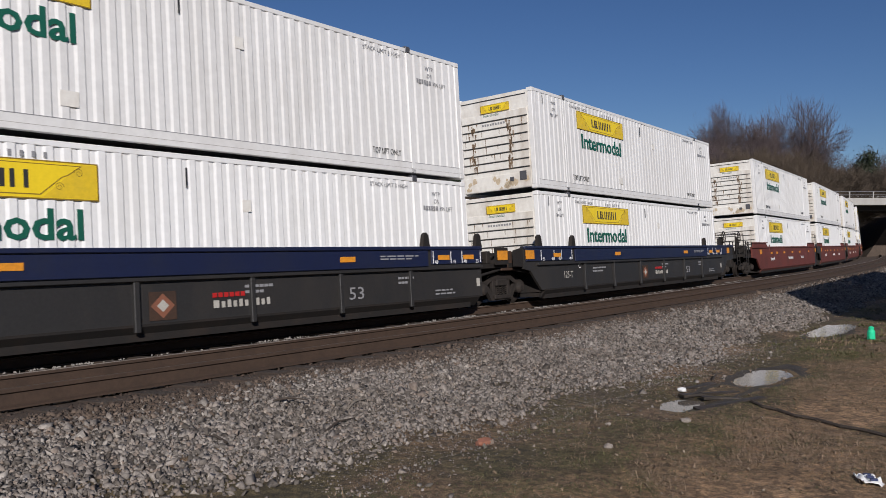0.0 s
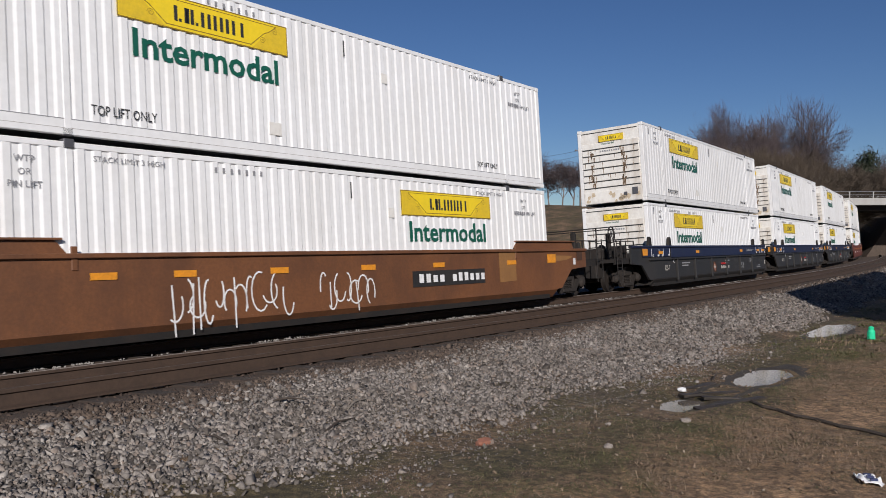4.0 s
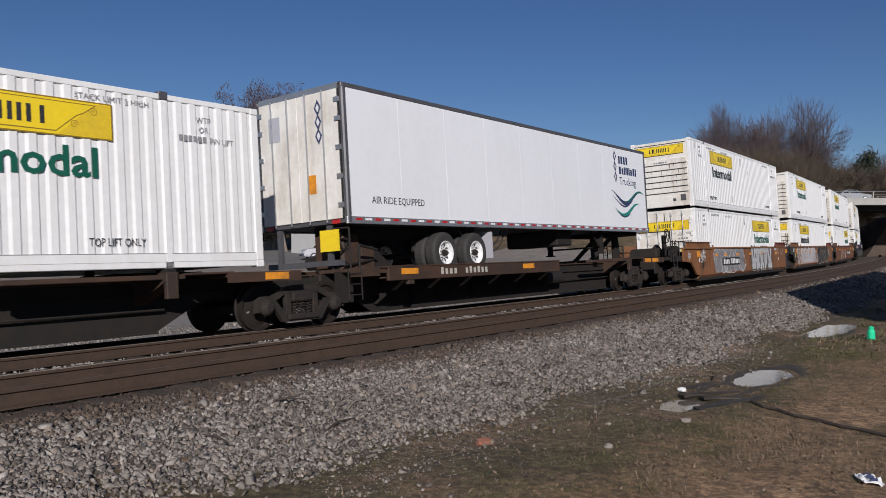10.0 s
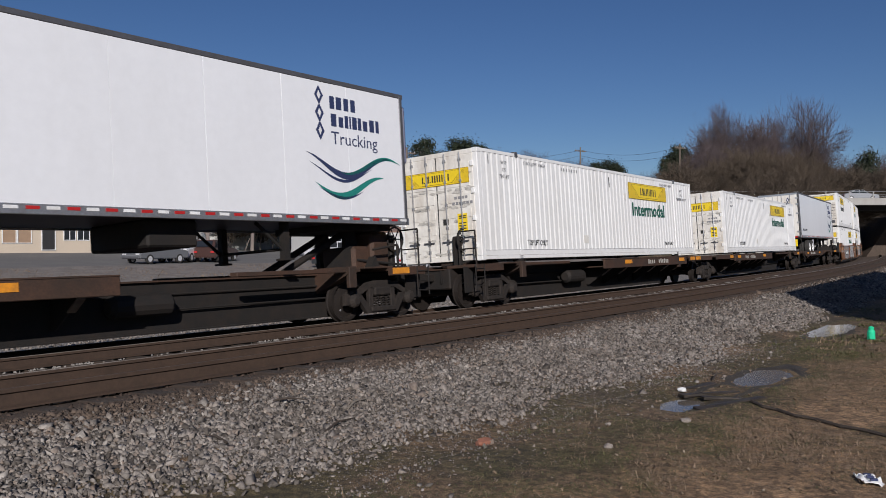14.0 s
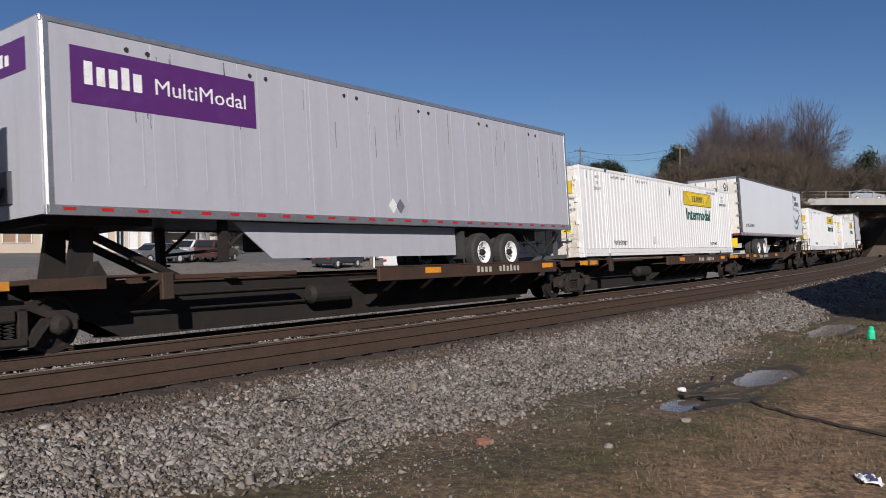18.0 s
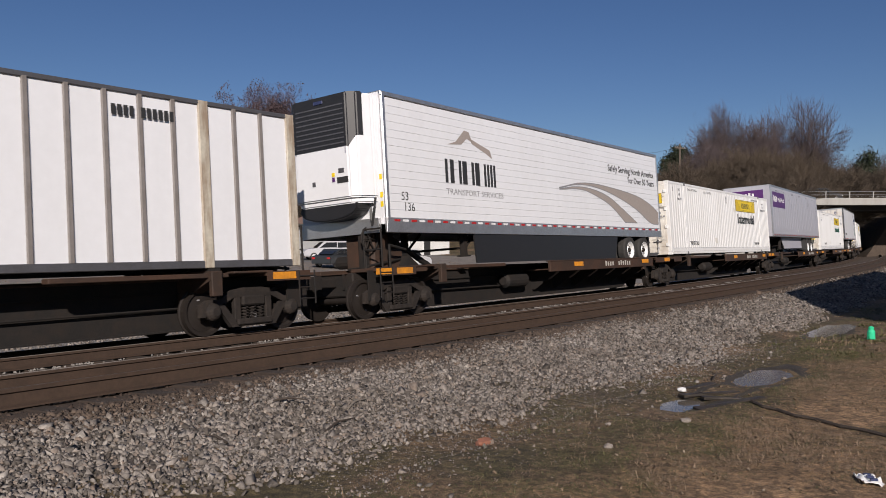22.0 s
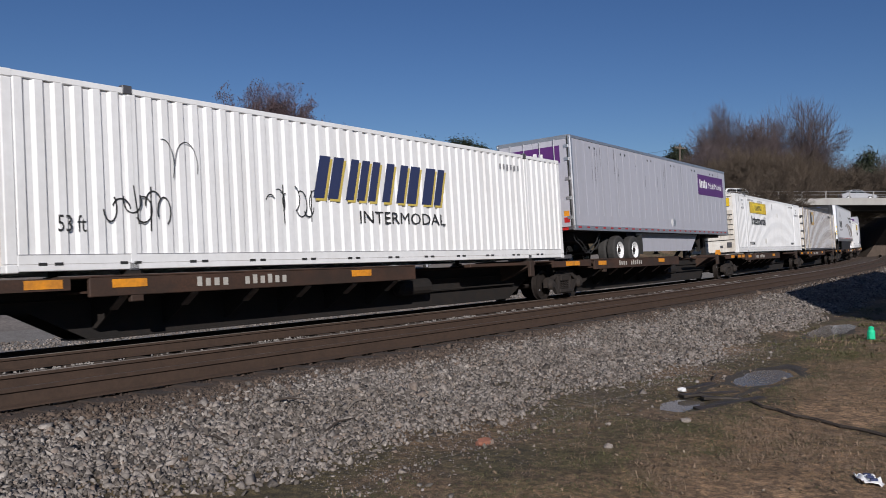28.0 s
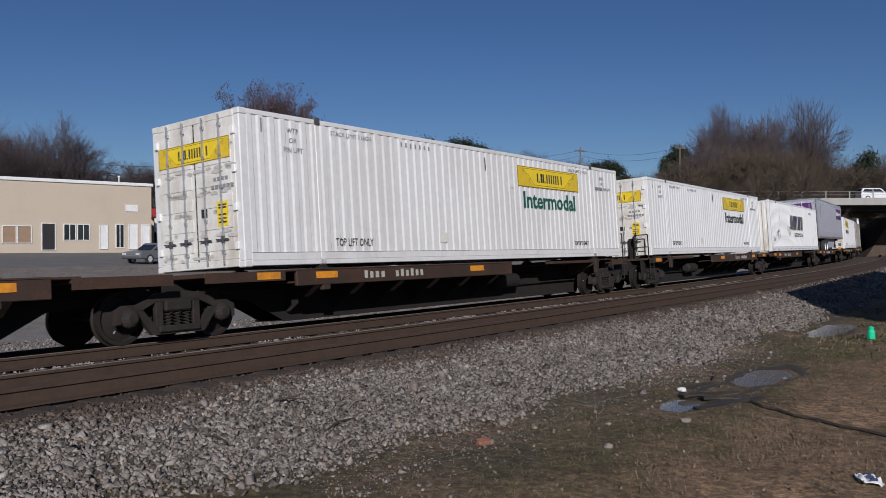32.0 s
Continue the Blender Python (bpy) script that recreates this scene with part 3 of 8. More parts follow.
def nose_end(c, facing, big=False, soot=False):
    """Closed end with deep horizontal ribs, a small sign and vents."""
    t = pose(facing * HL, 0, 0, 0, 0, 90 if facing > 0 else -90)
    part("end_panel", blk(-HW + 0.15, HW - 0.15, 0.0, 0.06, 0.05, HIGH - 0.04), WHITE_END, c, "", t)
    zs = [0.62 + i * 0.245 for i in range(7 if not big else 6)]
    rib = mesh_of(plated([(0.0, 0.0), (-0.026, 0.012), (-0.026, 0.2), (0.0, 0.212)], -HW + 0.18, HW - 0.18, "x"), "rib", WHITE_END)
    # black strips paint the shade in the gaps between ribs
    groove = mesh_of(blk(-HW + 0.18, HW - 0.2, -0.012, 0.0, 0, 0.028), "groove", BLACKINK)
    for z in zs:
        part("rib", rib, None, c, "", t @ pose(0, 0, z + 0.03))
        part("groove", groove, None, c, "", t @ pose(0, 0, z + 0.004))
    part("groove", groove, None, c, "", t @ pose(0, 0, HIGH - 0.17))
    rnd = random.Random(17 if big else 23)
    runs = bmesh.new()
    for i in range(26):
        u, zt = rnd.uniform(-HW + 0.2, HW - 0.25), rnd.choice(zs[2:] + [HIGH - 0.17])
        ln, wd = rnd.uniform(0.05, 0.3), rnd.uniform(0.006, 0.022)
        f = [runs.verts.new(p) for p in ((u - wd, -0.0285, zt), (u + wd, -0.0285, zt), (u + wd * 0.3, -0.0285, zt - ln), (u - wd * 0.3, -0.0285, zt - ln))]
        runs.faces.new(f[::-1])
    if soot:
        for i in range(70):
            u, zt = rnd.choice((-0.72, 0.52)) + rnd.gauss(0, 0.055), rnd.uniform(0.75, 2.1)
            ln, wd = rnd.uniform(0.06, 0.22), rnd.uniform(0.01, 0.035)
            f = [runs.verts.new(q) for q in ((u - wd, -0.0285, zt), (u + wd, -0.0285, zt), (u + wd * 0.4, -0.0285, zt - ln), (u - wd * 0.4, -0.0285, zt - ln))]
            runs.faces.new(f[::-1])
        stain = bmesh.new()
        for i in range(16):
            u, zz, wd = rnd.choice((-0.95, 0.95, 0.2)) + rnd.gauss(0, 0.22), rnd.uniform(0.08, 0.42), rnd.uniform(0.06, 0.2)
            u = max(-1.0, min(1.0, u))
            stain.faces.new([stain.verts.new((u + wd * rnd.uniform(0.4, 0.7) * math.cos(a), -0.0222, max(0.07, zz + wd * rnd.uniform(0.3, 0.8) * math.sin(a)))) for a in np.linspace(0, 2 * math.pi, 12)[:-1]])
        tagged(part("stain", stain, STAIN, c, "tan rust stains low on the end", t), kind="stuff")
    tagged(part("rust_run", runs, RUNS, c, "brown rust runs under the grooves", t), kind="stuff")
    part("kick_plate", blk(-HW + 0.15, HW - 0.15, -0.02, 0.0, 0.06, 0.5, bevel=0.008), WHITE_END, c, "", t)
    for u, w in ((0.45, 0.13), (0.78, 0.22)):
        part("vent", blk(u, u + w, -0.04, -0.02, 0.27, 0.27 + (0.12 if w < 0.2 else 0.26), bevel=0.005), DARKGREY, c, "dark vent cover", t)
    if big:
        sign_at(c, t @ pose(-1.08, -0.032, 2.28), 2.1, 0.40)
        bars(c, 0, 0, 0, [0.07] * 6, 0.06, 0.03, GREYINK, "marking").matrix_basis = t @ pose(-0.3, -0.031, 1.93)
    else:
        sign_at(c, t @ pose(-0.42, -0.032, 2.36), 0.98, 0.24)
        letters(c, "Intermodal", 0, 0, 0, 0.085, GREENINK, 0.85).matrix_basis = t @ pose(-0.34, -0.031, 2.25)
        bars(c, 0, 0, 0, [0.06] * 9, 0.06, 0.03, GREYINK, "marking").matrix_basis = t @ pose(-0.4, -0.031, 1.98)


def box_container(nose, big=False, ink=None, group="white intermodal containers", name="intermodal_container", shell=WHITE):
    """White corrugated 53-foot container; nose: +1 or -1, the end with the ribs, near which the sign hangs."""
    c = thing(name, "white corrugated 53-foot steel container with a yellow sign", "container", group)
    container_shell(c, 0.275, shell)
    nose_end(c, nose, big, shell is DULL_WHITE)
    door_end(c, -nose)
    y = -HW - 0.001
    x = -HL + 2.85 if nose < 0 else HL - 6.45
    if nose > 0:
        x = HL - 6.5
    sign_panel(c, x, y, 2.02, 3.6, 0.57)
    letters(c, "Intermodal", x + 0.22, y, 1.44, 0.46, ink or GREENINK, 3.12, 0.014)
    lx = -HL + 2.35
    letters(c, "TOP LIFT ONLY", lx, y, 0.38, 0.16, BLACKINK, 1.15)
    letters(c, "TOP LIFT ONLY", HL - 3.35, y, 0.38, 0.13, BLACKINK, 0.95)
    letters(c, "STACK LIMIT 3 HIGH", lx, y, 2.63, 0.09, GREYINK, 1.25)
    letters(c, "WTP", -HL + 1.15, y, 2.55, 0.10, GREYINK)
    letters(c, "OR", -HL + 1.2, y, 2.36, 0.10, GREYINK)
    letters(c, "PIN LIFT", -HL + 1.05, y, 2.18, 0.10, GREYINK)
    bars(c, -HL + 4.6, y, 2.62, [0.05] * 7, 0.09, 0.12, GREYINK)
    part("slit", blk(0, 0.035, -0.004, 0, 0, 0.34), BLACKINK, c, "", pose(-0.05, y, 2.32))
    part("slit", blk(0, 0.035, -0.004, 0, 0, 0.26), GREYINK, c, "", pose(-HL + 0.62 if nose < 0 else -HL + 0.5, y, 2.5))
    letters(c, "WTP", HL - 1.35, y, 2.5, 0.10, GREYINK)
    letters(c, "OR", HL - 1.3, y, 2.33, 0.10, GREYINK)
    bars(c, HL - 1.7, y, 2.16, [0.07, 0.07, 0.07, 0.07, 0.07, 0.07], 0.1, 0.025, GREYINK)
    letters(c, "PIN LIFT", HL - 1.08, y, 2.16, 0.10, GREYINK, 0.5)
    letters(c, "STACK LIMIT 3 HIGH", HL - 3.5, y, 2.63, 0.09, GREYINK, 1.25)
    # riveted patches, dents filled
    part("patch", blk(0, 0.3, -0.004, 0, 0, 0.24, bevel=0.002), WHITE_END, c, "", pose(-HL + 5.9, y, 0.45))
    part("patch", blk(0, 0.2, -0.004, 0, 0, 0.22, bevel=0.002), WHITE_END, c, "", pose(-HL + 9.2, y, 1.95))
    return c


def rib_container():
    """White smooth-sheet container with upright posts and a faded square logo."""
    c = thing("ribbed_container", "weathered white sheet-and-post container with a faded square logo", "container", "white intermodal containers")
    panel = blk(-HL + 0.05, HL - 0.05, -HW + 0.03, HW - 0.03, 0.12, HIGH - 0.04)
    part("body", panel, TRAILER_WHITE, c)
    # side posts in a darker grey than the sheets
    rib = mesh_of(blk(-0.045, 0.045, -HW - 0.006, -HW + 0.04, 0.12, HIGH - 0.05, bevel=0.012), "side_post", material("dark_grey_post", (0.21, 0.19, 0.18), 0.6, 0, (0.12, 0.1, 0.085), 0.5, 3))
    wide = mesh_of(blk(-0.10, 0.10, -HW - 0.012, -HW + 0.04, 0.0, HIGH, bevel=0.012), "lift_post", material("rust_streaked_cream", (0.5, 0.46, 0.38), 0.6, 0, (0.2, 0.12, 0.07), 0.7, 2.5, 20, 0.1, 20, (3, 3, 0.5)))
    for half in (0, 180):
        t = pose(0, 0, 0, 0, 0, half)
        for x in [5.4 - 0.61 * i for i in range(19)] + [6.66, 7.26, -6.7, -7.3]:
            part("side_post", rib, None, c, "", t @ pose(x, 0, 0))
        for x in (-HL + 0.1, HL - 0.1, -6.1, 6.0):
            part("lift_post", wide, None, c, "", t @ pose(x, 0, 0))
        part("bottom_rail", blk(-HL, HL, -HW - 0.004, -HW + 0.05, 0.0, 0.13, bevel=0.01), DARKGREY, c, "", t)
        part("top_rail", blk(-HL, HL, -HW - 0.004, -HW + 0.05, HIGH - 0.08, HIGH, bevel=0.01), DARKGREY, c, "", t)
    y = -HW - 0.008
    lg = part("logo", blk(0, 1.4, -0.003, 0, 0, 0.88), material("faded_ochre", (0.48, 0.30, 0.10), 0.5, 0, (0.55, 0.45, 0.3), 0.5, 4), c, "faded square logo", pose(-HL + 3.25, y, 1.78))
    part("logo_block", blk(0.0, 0.42, -0.005, -0.003, 0.06, 0.86), BLACKINK, lg)
    part("logo_block", blk(0.5, 0.78, -0.005, -0.003, 0.2, 0.7), material("pale_blue", (0.42, 0.55, 0.66), 0.5), lg)
    part("logo_block", blk(0.86, 1.1, -0.005, -0.003, 0.2, 0.7), TRAILER_GREY, lg)
    bars(c, -HL + 9.2, y, 2.35, [0.09] * 4, 0.09, 0.03, GREYINK)
    bars(c, 4.28, y, 2.45, [0.075] * 4 + [-0.1] + [0.075] * 6, 0.17, 0.03, BLACKINK)
    part("repair_plate", blk(0, 0.4, -0.004, 0, 0, 0.3, bevel=0.003), WHITE_END, c, "", pose(-HL + 1.4, y + 0.01, 0.25))
    part("repair_plate", blk(0, 0.4, -0.004, 0, 0, 0.2, bevel=0.003), WHITE_END, c, "", pose(-HL + 2.55, y + 0.01, 0.3))
    part("brace", plated([(0, 0), (0.34, 0), (0, 0.4)], -HW - 0.01, -HW + 0.02), WHITE_END, c, "", pose(-HL + 2.12, 0, 0.13))
    nose_t = pose(-HL, 0, 0, 0, 0, -90)
    for k in (-1, 1):
        d = part("door", blk(min(0.01 * k, 1.2 * k), max(0.01 * k, 1.2 * k), -0.012, 0.03, 0.14, HIGH - 0.1, bevel=0.008), WHITE_END, c, "", nose_t)
        for z in (0.3, 0.8, 1.3, 1.8, 2.3):
            part("hinge", blk(k * 1.2 - 0.1, k * 1.2 + 0.08, -0.04, 0.0, z - 0.05, z + 0.05), DARKGREY, d)
        part("lock_rod", rods([((k * 0.4, -0.05, 0.1), (k * 0.4, -0.05, 2.8))], 0.02), ALLOY, d)
    bars(c, 0, 0, 0, [0.12] * 4, 0.15, 0.03, BLACKINK).matrix_basis = nose_t @ pose(0.5, -0.014, 2.35)
    bars(c, 0, 0, 0, [0.12] * 6, 0.15, 0.03, BLACKINK).matrix_basis = nose_t @ pose(0.3, -0.014, 2.15)
    part("end_panel", blk(HL - 0.03, HL, -HW + 0.1, HW - 0.1, 0.1, HIGH - 0.05), WHITE_END, c)
    return c


def scrawl(parent, x, z, w, h, seed, mat, y, th=0.014, n=9):
    """Loops of spray paint with no letters in them."""
    rnd = random.Random(seed)
    bm = bmesh.new()
    for k in range(n):
        cx, cz = x + (k + 0.5) / n * w, z + h * rnd.uniform(0.35, 0.65)
        a0, rx, rz, tr = rnd.uniform(0, 6), w / n * rnd.uniform(0.4, 0.9), h * rnd.uniform(0.25, 0.5), rnd.uniform(2.0, 5.0)
        slash(bm, [(cx + rx * math.cos(a0 + tr * i / 10), cz + rz * math.sin(a0 + tr * i / 10)) for i in range(11)], y, th)
    for k in range(n // 3):
        px = x + w * rnd.random()
        slash(bm, [(px, z + h * rnd.uniform(0.8, 1.1)), (px + rnd.uniform(-0.1, 0.1), z - h * rnd.uniform(0, 0.3))], y, th)
    return tagged(part("graffiti", bm, mat, parent), kind="stuff")


def swift_container():
    """White corrugated container with a slanted navy word drawn as plain blocks."""
    c = thing("intermodal_container", "white corrugated 53-foot container with slanted navy blocks and graffiti", "container", "white intermodal containers")
    container_shell(c, 0.3, WHITE, WHITE, 0.034)
    y = -HW - 0.001
    x0, z0, h = -HL + 5.95, 1.33, 0.86
    bm, bo = bmesh.new(), bmesh.new()

    def slant(b, x, z, w, hh, yy, dx=0, dz=0):
        k = 0.28
        plate(b, [(x + k * (z - z0) + dx, z + dz), (x + w + k * (z - z0) + dx, z + dz), (x + w + k * (z + hh - z0) + dx, z + hh + dz), (x + k * (z + hh - z0) + dx, z + hh + dz)], yy, yy + 0.002)
    st = 0.2
    strokes = []
    u = x0
    for w in (0.30, 0.30, -0.12, 0.24, 0.24, 0.24, -0.12, 0.26, -0.12, 0.26, 0.34, -0.12, 0.36, 0.26):
        if w > 0:
            strokes.append((u, z0, w, h))
            u += w + 0.1
        else:
            u -= w
    for s in strokes:
        slant(bo, *s, y - 0.002, 0.06, -0.05)
        slant(bm, *s, y - 0.005)
    tagged(part("wordmark_edge", bo, GOLDINK, c), kind="stuff")
    tagged(part("wordmark", bm, NAVYINK, c), kind="stuff")
    letters(c, "INTERMODAL", x0 + 1.3, y, 0.86, 0.27, BLACKINK, 3.05)
    letters(c, "53 ft", -HL + 0.75, y, 0.6, 0.26, BLACKINK, 0.45)
    scrawl(c, -HL + 1.5, 0.75, 1.15, 0.55, 3, BLACKINK, y - 0.004, 0.013, 6)
    scrawl(c, -HL + 4.75, 0.95, 1.35, 0.55, 4, BLACKINK, y - 0.004, 0.012, 7)
    scrawl(c, -HL + 2.35, 1.3, 0.9, 1.0, 8, BLACKINK, y - 0.004, 0.008, 2)
    bars(c, HL - 3.3, y, 2.42, [0.08] * 6, 0.14, 0.1, GREYINK)
    slots = mesh_of(blk(0, 0.13, -0.003, 0, 0, 0.045), "slot", BLACKINK)
    for i in range(12):
        for k in (0, 0.24):
            part("slot", slots, None, c, "", pose(-HL + 0.45 + i * 1.28 + k, y, 0.10))
    t = pose(-HL, 0, 0, 0, 0, -90)
    part("end_panel", ribbed(-HW + 0.15, HW - 0.15, 0.1, HIGH - 0.1, -0.001, 0.04, 0.3, WHITE_END, "end_panel"), None, c, "", t)
    part("backing", blk(-HW + 0.1, HW - 0.1, 0.05, 0.08, 0.02, HIGH - 0.02), WHITE_END, c, "", t)
    bars(c, 0, 0, 0, [0.19, 0.22, 0.07, 0.18, 0.17], 0.24, 0.03, NAVYINK, "wordmark", cut=0.06).matrix_basis = t @ pose(-0.45, -0.004, 2.42)
    letters(c, "53 ft", 0, 0, 0, 0.24, GREYINK, 0.42).matrix_basis = t @ pose(-0.05, -0.004, 1.36)
    bars(c, 0, 0, 0, [0.1] * 5, 0.06, 0.03, GREYINK).matrix_basis = t @ pose(0.0, -0.004, 0.5)
    part("end_panel", blk(HL - 0.05, HL, -HW + 0.1, HW - 0.1, 0.05, HIGH - 0.05), WHITE_END, c)
    return c


# ---- road trailers ----
def road_wheel(parent, x, y, z, r=0.5, w=0.28):
    """Truck tyre on a dished, polished rim with hand holes, nuts and a greasy hub."""
    bm = lathe(bmesh.new(), [(r * 0.55, -w / 2), (r * 0.60, -w / 2 - 0.008), (r * 0.80, -w / 2 - 0.012), (r * 0.92, -w / 2), (r * 0.985, -w * 0.40), (r, -w * 0.30), (r, w * 0.30), (r * 0.985, w * 0.40), (r * 0.92, w / 2), (r * 0.55, w / 2)], 28)
    bmesh.ops.delete(bm, geom=[f for f in bm.faces if len(f.verts) > 4], context="FACES")
    wh = part("wheel", bm, TYRE, parent, "", pose(x, y, z))
    rim = lathe(bmesh.new(), [(r * 0.575, -w / 2 - 0.012), (r * 0.56, -w / 2 - 0.024), (r * 0.535, -w / 2 - 0.018), (r * 0.515, -w * 0.44), (r * 0.48, -w * 0.30), (r * 0.42, -w * 0.22), (r * 0.32, -w * 0.20), (r * 0.22, -w * 0.24), (r * 0.1, -w * 0.2), (r * 0.1, w / 2)], 28)
    bmesh.ops.delete(rim, geom=[f for f in rim.faces if len(f.verts) > 4], context="FACES")
    part("rim", rim, POLISHED, wh, "polished dished aluminium wheel rim")
    part("hub", lathe(bmesh.new(), [(r * 0.12, -w * 0.50), (r * 0.16, -w * 0.45), (r * 0.165, -w * 0.1), (r * 0.22, -w * 0.02), (r * 0.22, w * 0.12)], 16), FRAME, wh, "greasy dark hub")
    bm, nuts = bmesh.new(), bmesh.new()
    for i in range(10):
        a = i * math.pi / 5
        rod(bm, (r * 0.385 * math.cos(a), -w * 0.235, r * 0.385 * math.sin(a)), (r * 0.385 * math.cos(a), -w * 0.1, r * 0.385 * math.sin(a)), 0.03, 8)
        a += 0.31
        rod(nuts, (r * 0.275 * math.cos(a), -w * 0.31, r * 0.275 * math.sin(a)), (r * 0.275 * math.cos(a), -w * 0.1, r * 0.275 * math.sin(a)), 0.015, 6)
    tagged(part("hand_hole", bm, BLACKINK, wh), kind="stuff")
    tagged(part("wheel_nuts", nuts, FRAME, wh), kind="stuff")
    return wh


SOOTY = material("black_plastic", (0.018, 0.018, 0.02), 0.45, 0, (0.03, 0.03, 0.03), 0.3, 4)


def rounded(bm, r):
    bmesh.ops.bevel(bm, geom=bm.edges[:], offset=r, segments=2, affect="EDGES")
    return bm


def trailer(nose, style):
    """53-foot road trailer standing on its wheels; local z = 0 is the car's deck. nose: the end with the kingpin."""
    label = {"plain": "smooth white road trailer with blue and green waves on its side", "grey": "light grey road trailer with a purple sign", "reefer": "white refrigerated road trailer with grey swoosh stripes"}[style]
    c = thing("road_trailer", label, "trailer", "road trailers on the train")
    L, z0, z1 = 16.1, 0.90, 3.85
    h = L / 2
    mat = {"plain": TRAILER_WHITE, "grey": TRAILER_GREY, "reefer": TRAILER_WHITE}[style]
    y = -HW
    for half in (0, 180):
        t = pose(0, 0, 0, 0, 0, half)
        if style == "reefer":
            for i in range(15):
                za = z0 + 0.16 + i * 0.178
                part("side_slat", blk(-h + 0.06, h - 0.06, y, y + 0.04, za, za + 0.1745, bevel=0.003), mat, c, "", t)
        else:
            n = 9
            for i in range(n):
                a = -h + 0.06 + i * (L - 0.12) / n
                part("side_panel", blk(a + 0.0015, a + (L - 0.12) / n - 0.0015, y, y + 0.04, z0 + 0.15, z1 - 0.1, bevel=0.002), mat, c, "", t)
        part("bottom_rail", blk(-h, h, y - 0.012, y + 0.05, z0 - (0.17 if style == "reefer" else 0), z0 + 0.155, bevel=0.008), ALLOY, c, "ribbed aluminium bottom rail", t)
        part("top_rail", blk(-h, h, y - 0.012, y + 0.05, z1 - 0.105, z1, bevel=0.015), DARKGREY if style == "plain" else ALLOY, c, "", t)
    part("roof", blk(-h, h, -HW + 0.03, HW - 0.03, z1 - 0.03, z1 + 0.005), DARKGREY if style == "plain" else ALLOY, c)
    part("floor", blk(-h + 0.02, h - 0.02, -HW + 0.05, HW - 0.05, z0 + 0.03, z0 + 0.15), DARKGREY, c)
    tape = bmesh.new()
    tape2 = bmesh.new()
    for i in range(26):
        x = -h + 0.25 + i * 0.61
        block(tape, x, x + 0.2, y - 0.016, y - 0.012, z0 + 0.075, z0 + 0.125)
        block(tape2, x + 0.3, x + 0.5, y - 0.016, y - 0.012, z0 + 0.075, z0 + 0.125)
    if style != "grey":
        tagged(part("red_tape", tape, REDTAPE, c, "red reflective tape"), kind="stuff")
        tagged(part("white_tape", tape2, WHITEINK, c, "white reflective tape"), kind="stuff")
    else:
        tape2.free()
        tagged(part("red_tape", tape, REDTAPE, c, "red reflective tape"), kind="stuff")
    post = mesh_of(blk(-0.07, 0.07, y - 0.014, y + 0.1, z0, z1, bevel=0.03), "corner_post", ALLOY if style != "plain" else DARKGREY)
    for half in (0, 180):
        for e in (-1, 1):
            part("corner_post", post, None, c, "", pose(0, 0, 0, 0, 0, half) @ pose(e * (h - 0.085), 0, 0))
    # running gear at the tail
    tail = -nose
    for off in ((3.45, 4.75) if style != "reefer" else (1.65, 2.9)):
        wx = tail * (h - off)
        for wy in (-1.12, -0.79, 0.79, 1.12):
            road_wheel(c, wx, wy, 0.27)
        part("axle", rods([((wx, -1.2, 0.27), (wx, 1.2, 0.27))], 0.07), FRAME, c)
        part("spring_hanger", blk(wx - 0.42, wx + 0.42, -0.62, -0.5, 0.33, 0.66, bevel=0.03), FRAME, c)
    part("slider", blk(min(tail * (h - 0.9), tail * (h - 5.8)), max(tail * (h - 0.9), tail * (h - 5.8)), -0.55, 0.55, 0.62, z0 + 0.03), FRAME, c)
    mf = tail * (h - 5.55)
    part("mud_flap", blk(mf - 0.01, mf + 0.01, -1.25, -0.65, 0.12, 0.8), TRAILER_GREY if style == "plain" else BLACKINK, c)
    # landing legs, raised
    lg = nose * (h - 3.4)
    for k in (-1, 1):
        bm = bmesh.new()
        block(bm, lg - 0.07, lg + 0.07, k * 0.95 - 0.07, k * 0.95 + 0.07, 0.22, z0 + 0.03)
        block(bm, lg - 0.13, lg + 0.13, k * 0.95 - 0.12, k * 0.95 + 0.12, 0.18, 0.22)
        rod(bm, (lg, k * 0.95, 0.35), (lg - nose * 0.7, k * 0.95, z0), 0.035)
        part("landing_leg", bm, FRAME, c)
    part("leg_brace", rods([((lg, -0.95, 0.4), (lg, 0.95, 0.4))], 0.03), FRAME, c)
    part("upper_coupler", blk(min(nose * (h - 0.2), nose * (h - 2.0)), max(nose * (h - 0.2), nose * (h - 2.0)), -0.9, 0.9, z0 - 0.1, z0 + 0.03), FRAME, c)
    # rear guard and doors
    tx = tail * h
    t = pose(tx, 0, 0, 0, 0, 90 if tail > 0 else -90)
    bm = bmesh.new()
    block(bm, -1.1, 1.1, -0.03, 0.08, 0.05, 0.17)
    for k in (-0.75, 0.75):
        block(bm, k - 0.06, k + 0.06, 0.0, 0.08, 0.17, z0)
    part("rear_guard", bm, DARKGREY, c, "", t)
    for k in (-1, 1):
        d = part("door", blk(min(0.008 * k, 1.2 * k), max(0.008 * k, 1.2 * k), -0.012, 0.03, z0 + 0.12, z1 - 0.12, bevel=0.006), {"plain": WHITE_END, "grey": TRAILER_GREY, "reefer": TRAILER_WHITE}[style], c, "", t)
        part("gasket", blk(min(1.19 * k, 1.215 * k), max(1.19 * k, 1.215 * k), -0.014, 0.02, z0 + 0.12, z1 - 0.12), BLACKINK, d)
